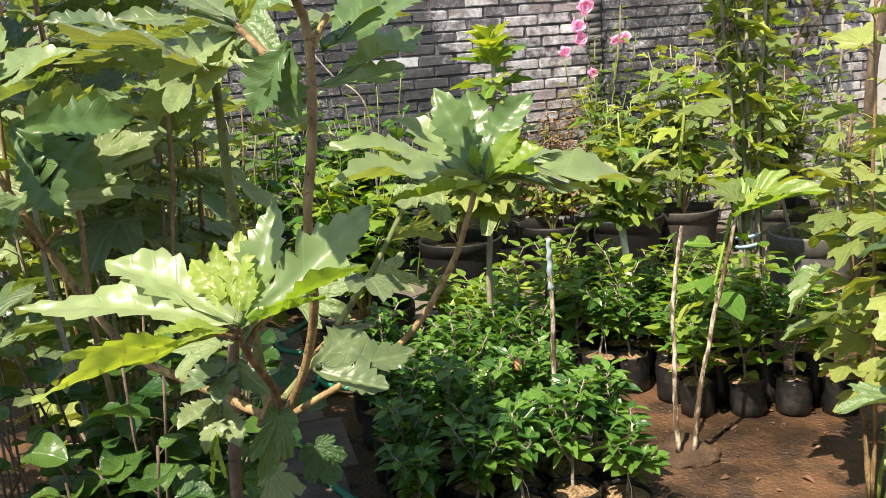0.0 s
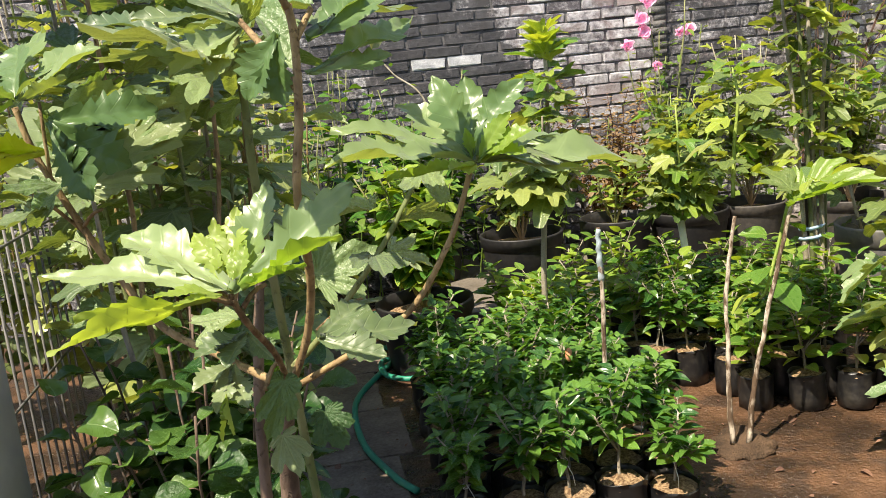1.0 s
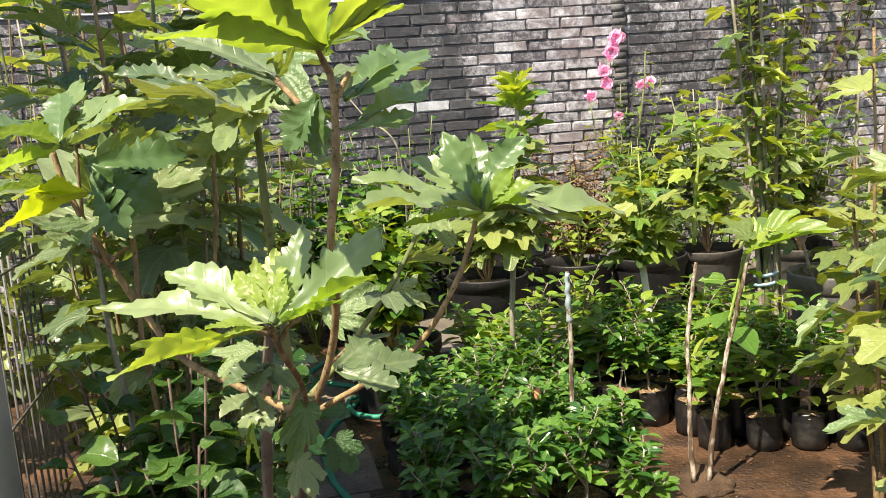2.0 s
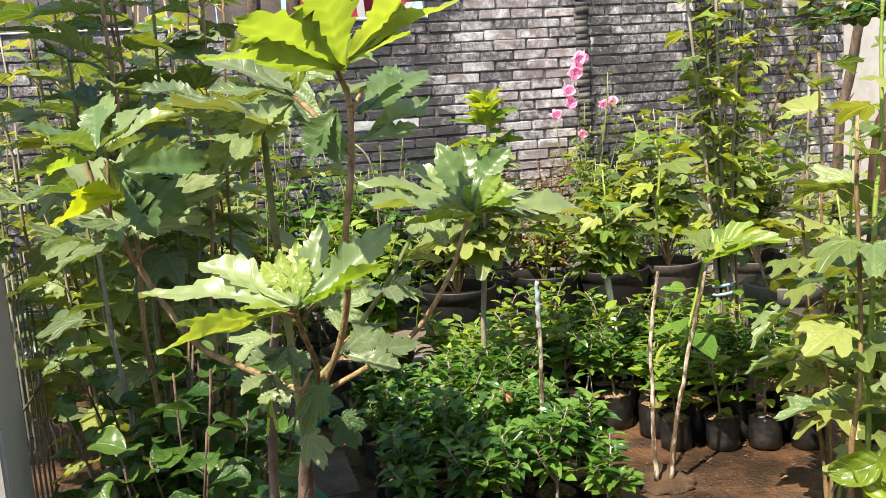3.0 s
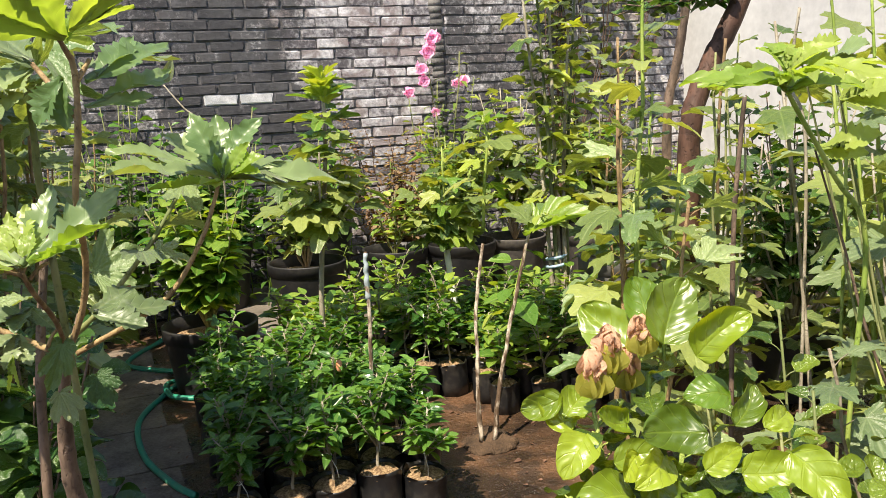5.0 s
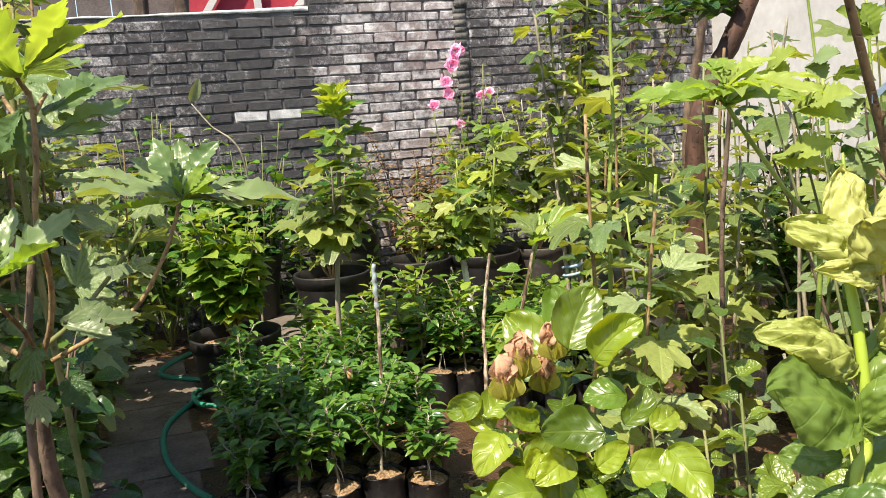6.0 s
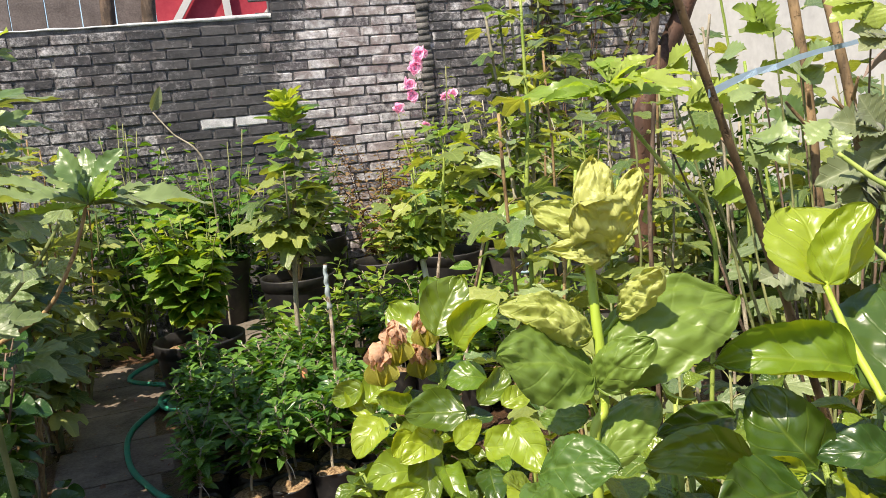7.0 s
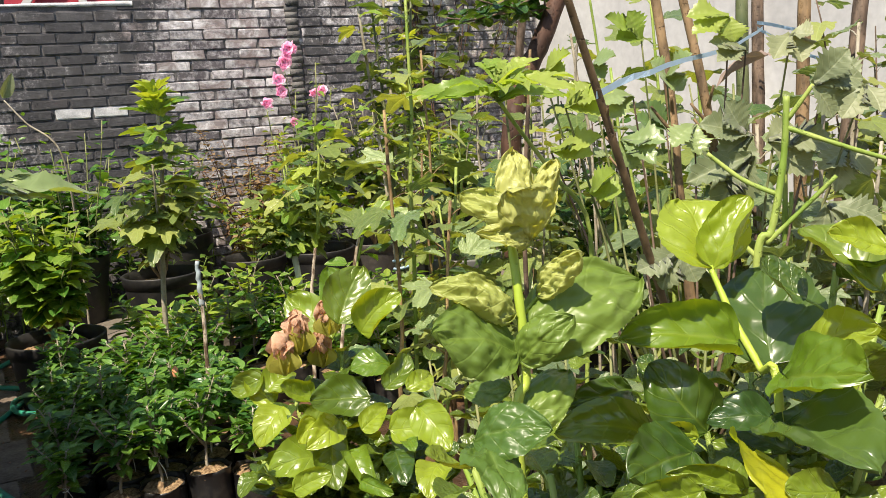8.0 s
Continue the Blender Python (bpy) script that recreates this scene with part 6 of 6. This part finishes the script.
for k in range(9):
    start = Vector((2.425, 2.385, 1.51)).lerp(Vector((2.56, 2.36, 1.806)), rng.uniform(0, 0.8))
    end = Vector((rng.uniform(2.0, 2.4), rng.uniform(2.35, 2.7), rng.uniform(1.4, 1.62)))
    shoot(bm, tree, bend(start, end, 5, -0.03, 0.01, rng), 0.006, 0.0025, ROUND_D, 13, 0.062, rng, 0.3, 0.3, 0.2)
bm.transform(Matrix.Translation(-tree.location))
part("branch", bm, BARK_TRUNK, tree, "thin dark branch with round leaves")
bushy("citrus_shrub", "dark leafy citrus shrub before the white wall", (2.86, 2.62, 0), 1.2, 0.24, 14, 0.075, ROUND_D[:2], 214, BARK_TRUNK, 15, joined_mat=ROUND_JOINED)
fig_tree((1.66, 1.95, 0), ((-0.06, 0.0, 1.36), (0.1, 0.05, 1.2), (-0.02, 0.12, 1.05), (0.14, -0.05, 0.95)), 97, 0.125, 15, FIG_B[:3] + FIG_L[:1], "fig tree with broad bright green leaves", "fig trees", 0.0075, (BARK_RED, GREEN_STEM), 0.4)
pole("bamboo_pole", "brown bamboo pole leaning, with blue tape", [(1.72, 0.7, 0.0), (1.4, 0.57, 0.6), (1.175, 0.476, 1.03), (1.075, 0.435, 1.22), (0.81, 0.327, 1.72)], 0.0068, 0.005, BARK_TAN, "pole", "poles")
pole("bamboo_pole", "brown bare sapling stem", [(1.787, 0.995, 0.619), (1.803, 1.058, 0.975), (1.817, 1.096, 1.199), (1.818, 1.155, 1.490)], 0.0135, 0.011, BARK_TAN, "pole", "poles")
pole("bamboo_pole", "brown bare sapling stem", [(2.093, 1.103, 0.535), (2.078, 1.201, 0.982), (2.075, 1.245, 1.190), (2.055, 1.322, 1.518)], 0.014, 0.0115, BARK_TAN, "pole", "poles")
for n, (rr, mat) in enumerate(((0.022, BAMBOO), (0.022, BARK_TRUNK), (0.024, BARK_TAN), (0.026, BARK_TRUNK))):
    a, b = (Vector(q) for q in (((2.388, 1.396, 0.485), (2.532, 1.536, 1.555)), ((2.506, 1.442, 0.455), (2.657, 1.586, 1.563)), ((2.613, 1.384, 0.447), (2.793, 1.512, 1.553)), ((2.537, 1.204, 0.496), (2.774, 1.286, 1.518)))[n])
    foot = a + (a - b) * (a.z / (b.z - a.z))
    pole("tree", "slim dark trunk tied with blue tape", [foot, a, a.lerp(b, 0.5), b], rr, rr * 0.85, mat, "tree", "slim trunks")
# thin bare stems before the white wall
pole("tree", "slim brown trunk at the corner of the walls", [(2.938, 3.523, 0.0), (2.938, 3.523, 1.021), (2.983, 3.497, 1.332), (3.019, 3.44, 1.739)], 0.026, 0.022, BARK_TRUNK, "tree", "slim trunks")
pole("sapling", "bent pale green sapling stem", [(1.838, 1.334, 0.0), (1.838, 1.334, 1.02), (1.83, 1.355, 1.206), (1.823, 1.361, 1.289), (1.803, 1.367, 1.447)], 0.0045, 0.0034, GREEN_STEM, "sapling", "bare sapling stems")
pole("sapling", "thin grey sapling stem", [(1.982, 1.606, 0.0), (1.982, 1.606, 0.999), (1.957, 1.642, 1.212), (1.967, 1.627, 1.406)], 0.005, 0.004, BARK_GREY, "sapling", "bare sapling stems")
pole("sapling", "thin dark sapling stem", [(1.687, 1.548, 0.0), (1.687, 1.548, 0.8), (1.716, 1.565, 1.02), (1.732, 1.564, 1.18)], 0.007, 0.006, BARK_TRUNK, "sapling", "bare sapling stems")
pole("sapling", "thin brown sapling stem", [(2.074, 2.078, 0.0), (2.074, 2.078, 1.017), (2.092, 2.068, 1.355)], 0.006, 0.005, BARK_TAN, "sapling", "bare sapling stems")
tie = thing("tape", "strips of blue plastic tape tied between the stems", "tape", at=(1.398, 0.694, 1.237))
for pts in (((1.068, 0.427, 1.214), (1.497, 0.759, 1.251), (2.163, 1.221, 1.302), (2.522, 1.444, 1.358)), ((2.509, 1.455, 1.376), (2.582, 1.411, 1.354), (2.613, 1.334, 1.338)), ((2.507, 1.452, 1.359), (2.589, 1.396, 1.293), (2.631, 1.307, 1.252))):
    bm = bmesh.new()
    line = smooth_line(pts, 4)
    for h in (-0.005, 0.005):
        for p in line:
            bm.verts.new(p + Vector((0, 0, h + 0.003 * math.sin(p.x * 40))))
    bm.verts.ensure_lookup_table()
    n = len(line)
    for k in range(n - 1):
        bm.faces.new([bm.verts[i] for i in (k, k + 1, n + k + 1, n + k)])
    bmesh.ops.solidify(bm, geom=bm.faces[:], thickness=0.001)
    bm.transform(Matrix.Translation(-tie.location))
    part("strip", bm, TAPE, tie)
for n, (x, y, count, tall, mats) in enumerate(((1.55, 0.75, 5, 0.95, FIG_D), (2.15, 1.25, 6, 1.05, FIG_D + FIG_B), (2.7, 2.2, 6, 0.8, FIG_B), (3.3, 2.6, 6, 0.95, FIG_D + FIG_B), (3.3, 1.2, 7, 1.05, FIG_D), (3.4, 3.8, 7, 0.9, FIG_B), (2.4, 0.6, 6, 1.0, FIG_D), (3.0, 0.9, 8, 1.15, FIG_D + FIG_B), (3.6, 1.8, 7, 1.0, FIG_B + FIG_D), (3.7, 3.0, 7, 0.95, FIG_B), (2.6, 1.0, 7, 1.1, FIG_D + FIG_B))):
    r = random.Random(500 + n)
    ends = [(0.35 * r.uniform(0.3, 1) * math.cos(6.28 * k / count), 0.35 * r.uniform(0.3, 1) * math.sin(6.28 * k / count), tall * r.uniform(0.55, 1.0)) for k in range(count)]
    fig_tree((x, y, 0), ends, 600 + n, 0.12, 14, mats, "fig tree with dusty leaves before the white wall", "fig trees", 0.0055, (BARK_GREEN, GREEN_STEM, BARK_GREY), 0.4 if n == 0 else 0.15, x > 2.0)

cover = thing("fig_tree", "tall fig with broad dusty leaves and pale green shoots", "tree", "fig trees", (2.15, 1.05, 0))
r = random.Random(880)
for n, (e, size, mats, mat) in enumerate((
    ((1.762, 0.716, 1.167), 0.13, FIG_D, GREEN_STEM), ((2.065, 1.611, 1.269), 0.16, FIG_B + FIG_D, GREEN_STEM), ((1.943, 1.401, 1.049), 0.17, FIG_B + FIG_D, GREEN_STEM),
    ((2.106, 1.095, 1.098), 0.2, FIG_D, BARK_GREY), ((2.277, 1.030, 1.227), 0.17, FIG_D, BARK_GREY), ((2.552, 1.138, 1.344), 0.17, FIG_D + FIG_B, BARK_GREY), ((2.381, 1.583, 1.392), 0.17, FIG_B + FIG_D, GREEN_STEM),
    ((2.344, 1.743, 1.515), 0.17, FIG_B + FIG_D, GREEN_STEM), ((2.192, 0.810, 1.053), 0.17, FIG_D, BARK_GREY), ((1.884, 1.185, 0.959), 0.17, FIG_D + FIG_B, GREEN_STEM), ((2.163, 1.930, 1.394), 0.15, FIG_B, BARK_GREY), ((1.911, 0.826, 0.965), 0.17, FIG_D, GREEN_STEM),
)):
    bm = bmesh.new()
    e = Vector(e)
    foot = Vector((2.15, 1.05, 0)).lerp(Vector((e.x, e.y, 0)), 0.75)
    shoot(bm, cover, smooth_line([foot, foot.lerp(e, 0.5) + Vector((0, 0, 0.1)), e], 6), 0.008, 0.0045, mats, 9, size * 0.85, r, 0.5, 0.5, 0.5)
    bm.transform(Matrix.Translation(-cover.location))
    part("stem", bm, mat, cover)

bright = thing("fig_tree", "tall fig with single bright leaves before the white wall", "tree", "fig trees", (1.75, 0.95, 0))
r = random.Random(910)
for n, (base, tips, mat) in enumerate((
    ((1.39, 0.93, 1.184), ((1.432, 0.834, 1.211), (1.439, 0.853, 1.164), (1.424, 0.892, 1.225)), FIG_YOUNG_BACKLIT),
    ((1.391, 0.986, 1.096), ((1.443, 0.886, 1.122), (1.44, 0.911, 1.089)), FIG_YOUNG_BACKLIT),
    ((1.67, 1.023, 1.314), ((1.578, 1.032, 1.364), (1.609, 1.035, 1.317), (1.64, 1.031, 1.375)), FIG_YOUNG_BACKLIT),
    ((1.8, 0.895, 1.346), ((1.713, 0.914, 1.315), (1.718, 0.935, 1.352), (1.802, 0.882, 1.293)), FIG_YOUNG_BACKLIT),
    ((1.71, 0.989, 1.226), ((1.714, 0.916, 1.275), (1.664, 0.991, 1.264), (1.729, 0.958, 1.199)), FIG),
    ((1.504, 0.9, 1.109), ((1.517, 0.817, 1.065), (1.549, 0.819, 1.106), (1.51, 0.875, 1.052)), FIG),
    ((1.325, 0.777, 1.034), ((1.332, 0.712, 1.072), (1.349, 0.719, 1.035)), FIG_YOUNG_BACKLIT),
    ((1.825, 0.873, 1.274), ((1.75, 0.88, 1.254), (1.752, 0.905, 1.296)), FIG_DUST),
    ((1.806, 0.741, 1.297), ((1.749, 0.733, 1.25), (1.798, 0.707, 1.241), (1.825, 0.703, 1.294)), FIG_DUST),
    ((1.774, 0.625, 1.237), ((1.722, 0.608, 1.167), (1.766, 0.582, 1.154), (1.794, 0.58, 1.203)), FIG_DUST),
    ((1.808, 0.578, 1.192), ((1.744, 0.577, 1.135), (1.798, 0.537, 1.141)), FIG_DUST),
    ((1.829, 0.862, 1.094), ((1.731, 0.895, 1.108), (1.757, 0.889, 1.039), (1.802, 0.869, 1.024)), FIG_DUST),
    ((1.867, 0.656, 1.071), ((1.794, 0.663, 1.034), (1.825, 0.648, 0.987), (1.879, 0.614, 1.016)), FIG_DUST),
    ((1.842, 1.135, 1.104), ((1.751, 1.151, 1.138), (1.786, 1.15, 1.176)), FIG),
    ((1.704, 1.257, 1.265), ((1.725, 1.175, 1.286), (1.716, 1.209, 1.235)), FIG),
    ((1.75, 0.947, 1.124), ((1.679, 0.943, 1.081), (1.734, 0.915, 1.059)), FIG),
    ((1.443, 1.077, 1.255), ((1.461, 1.001, 1.29), (1.463, 1.025, 1.251)), FIG_YOUNG_BACKLIT),
    ((1.655, 1.038, 1.194), ((1.566, 1.046, 1.175), (1.597, 1.046, 1.148)), FIG),
)):
    fig_blade(bright, base, [(t, 0.075, 0.05, (-0.35, -0.6, 0.7)) for t in tips], mat, 910 + n, 0.6, 36)
    b = Vector(base)
    node = Vector((1.75, 0.95, 0.62)).lerp(Vector((b.x, b.y, 0.7)), 0.55)
    stem_of(bright, [Vector((1.75, 0.95, 0.3)), node, node.lerp(b, 0.55) + Vector((0.02, 0.02, 0)), b], 0.0042, 0.002, (BARK_GREEN, BARK_TRUNK)[n % 2], "", 6)
stem_of(bright, [(1.75, 0.95, 0), (1.74, 0.96, 0.35)], 0.012, 0.009, BARK_GREY, "grey trunk")

# ---- fence, post, hose ----
post = bmesh.new()
add_box(post, (-0.75, 1.35, 0), (-0.347, 1.513, 2.6), 0.006)
solid("wall_west", post, GREY_PAINT, "grey painted gate post at the yard entrance")
fence = thing("wire_fence", "welded wire fence of thin upright bars", "fence", at=(-0.7, 2.0, 0))
fa, fb = Vector((-0.5, 1.53, 0)), Vector((-0.5, 2.42, 0))
for k in range(17):
    p = fa.lerp(fb, k / 16)
    bm = tube(bmesh.new(), [p + Vector((0, 0, 0.0)), p + Vector((0, 0, 0.98))], 0.0036, 0.0036, 6)
    bm.transform(Matrix.Translation(-fence.location))
    part("bar", bm, WIRE, fence)
for z in (0.06, 0.12, 0.32, 0.62, 0.95):
    bm = tube(bmesh.new(), [fa + Vector((0.006, 0, z)), fb + Vector((0.006, 0, z))], 0.0035, 0.0035, 6)
    bm.transform(Matrix.Translation(-fence.location))
    part("rail", bm, WIRE, fence)
hose = thing("garden_hose", "green garden hose lying on the ground", "hose", at=(*(0.226, 3.176), 0))
line = smooth_line([(*(0.360, 2.467), 0.012), (*(0.302, 2.594), 0.012), (*(0.229, 2.882), 0.012), (*(0.230, 3.238), 0.014), (*(0.335, 3.500), 0.014), (*(0.464, 3.698), 0.02), (*(0.546, 3.582), 0.03), (*(0.480, 3.365), 0.035), (*(0.376, 3.454), 0.03), (*(0.375, 3.663), 0.02), (*(0.509, 3.762), 0.015), (*(0.225, 4.083), 0.013), (*(0.390, 4.426), 0.012), (*(0.539, 4.626), 0.012)], 6)
bm = tube(bmesh.new(), line, 0.0115, 0.0115, 9)
bm.transform(Matrix.Translation(-hose.location))
part("tube", bm, HOSE, hose)

# ---- dead leaves on the ground ----
r = random.Random(700)
bm = bmesh.new()
src = ovate_leaf(53, LITTER, 4, 1, 0.32, 0.62, 0.4, 0.3)
poses = []
for k in range(900):
    p = Vector((r.uniform(-0.6, 2.8), r.uniform(1.3, 4.4), 0.006))
    d = Vector((r.uniform(-1, 1), r.uniform(-1, 1), r.uniform(0, 0.25))).normalized()
    poses.append(frame_of(p, p + d * (r.uniform(0.008, 0.02) if k % 9 else r.uniform(0.025, 0.045)), r.uniform(-20, 20)))
join_leaves(bm, src, poses)
solid("leaf_litter", bm, LITTER, "scattered dry brown leaves on the earth", "stuff", True, "leaf litter")

# ---- further plants and small things ----
pot_m = big_pot((2.62, 2.3, 0), 0.17, 0.28)
citrus = bushy("citrus_tree", "small citrus tree with dark leaves and one green fruit", (2.62, 2.3, 0.22), 0.98, 0.4, 20, 0.075, ROUND_D, 260, BARK_GREY, 15, "", "tree")
bm = bmesh.new()
bmesh.ops.create_uvsphere(bm, u_segments=20, v_segments=14, radius=0.028)
for v in bm.verts:
    v.co.z *= 0.92
fruit = part("fruit", bm, stem_mat("green_peel", (0.025, 0.06, 0.015), (0.05, 0.1, 0.02), 30.0, 0.4), citrus, "dark green round fruit")
fruit.location = Vector((2.652, 2.403, 1.177)) - citrus.location
stem_of(citrus, [(2.62, 2.3, 0.3), (2.60, 2.32, 0.8), (2.648, 2.39, 1.14), (2.652, 2.403, 1.20)], 0.006, 0.003, BARK_GREY)
bm = bmesh.new()
bmesh.ops.create_icosphere(bm, subdivisions=3, radius=0.011)
for v in bm.verts:
    v.co.z *= 2.1 - (v.co.z > 0) * v.co.z * 20
bud = tagged(new("flower_bud", mesh_of("flower_bud", bm, stem_mat("orange_bud", (0.6, 0.2, 0.1), (0.75, 0.35, 0.2), 40.0, 0.5))), "orange pink flower bud on a seedling", "flower bud")
bud.location = (0.865, 2.513, 0.345)
branch = thing("sapling", "bare grey sapling branch with one pale leaf", "sapling", at=(0.75, 4.1, 0))
stem_of(branch, [(0.75, 4.1, 0), (0.76, 4.1, 0.6), (0.730, 3.991, 1.061), (0.602, 4.057, 1.218), (0.526, 4.098, 1.327)], 0.006, 0.003, BARK_GREY)
leaf(branch, ovate_leaf(55, FIG_DUST, 8, 2, 0.3, 0.66, 0.3, 0.1), (0.522, 4.101, 1.336), (0.584, 4.102, 1.447), 40, 0.8, (0, -1, 0.3))
r = random.Random(270)
shoot(None, branch, [(0.730, 3.991, 1.061), (0.635, 4.038, 1.166), (0.581, 4.072, 1.267)], 0.005, 0.004, LIGHT_L + SEED_L, 5, 0.06, r, 0.0, 0.4, 0.4)
for x, z, lean in ((-0.6, 3.2, 0.15), (0.3, 3.3, 0.12), (0.52, 3.2, 0.2)):
    pole("tree", "grey tree trunk behind the brick wall", [(x, 6.2, 0), (x + lean * 0.5, 6.2, 1.6), (x + lean, 6.2, z)], 0.06, 0.045, BARK_TRUNK, "tree", "trunks behind the wall")
dry = thing("dry_leaf", "curled dry grey-brown leaf caught on the stems", "leaf", at=(2.250, 1.282, 1.266))
leaf(dry, lobed_leaf(17, DRY_LEAF, 44, 3, 0.08, 0.45, 0.3, 0.5, 0.1), (2.328, 1.243, 1.275), (2.204, 1.330, 1.266), 10, 0.35, (0, -0.3, 1))

# ---- bricks ----
def brick_mesh(seed, lx=0.197, lz=0.0545, mat=BRICK):
    r = random.Random(seed)
    bm = bmesh.new()
    add_box(bm, (0.0, -0.003, 0.0), (lx + r.uniform(-.006, .004), 0.02, lz + r.uniform(-.004, .002)), 0.0045)
    for v in bm.verts:
        v.co += Vector((r.uniform(-1, 1) * 0.005, r.uniform(-1, 1) * 0.0025, r.uniform(-1, 1) * 0.0035))
    return mesh_of("brick", bm, mat, False)


BRICKS = [brick_mesh(800 + k) for k in range(14)]
BRICKS_FRESH = [brick_mesh(830 + k, mat=FRESH_WASH) for k in range(2)]
r = random.Random(801)
far_v, far_f = [], []
course, step = 0.0608, 0.2085
row = 0
while row * course < 2.5:
    z = row * course + 0.004
    top = z + 0.05
    x = -4.0 + (0.104 if row % 2 else 0) + r.uniform(-.02, .02)
    while x < 4.15:
        inside = top < (TOP_LOW if x + 0.2 < STEP_X + 0.05 else TOP_HIGH)
        if inside:
            if -0.25 < x < 2.3 and 0.93 < z < 2.2:
                fresh = row == 20 and 0.8 < x < 1.2
                ob = new("brick", r.choice(BRICKS_FRESH if fresh else BRICKS))
                ob.parent = wall_north
                ob.location = (x, WALL_Y + r.uniform(-.004, .004), z)
            else:
                me = r.choice(BRICKS)
                o = len(far_v)
                far_v += [(v.co.x + x, v.co.y + WALL_Y, v.co.z + z) for v in me.vertices]
                far_f += [tuple(o + i for i in p.vertices) for p in me.polygons]
        x += step + r.uniform(-.006, .006)
    row += 1
me = bpy.data.meshes.new("bricks")
me.from_pydata(far_v, [], far_f)
me.materials.append(BRICK_FAR)
ob = tagged(new("bricks", me), "", kind="stuff")
ob.parent = wall_north
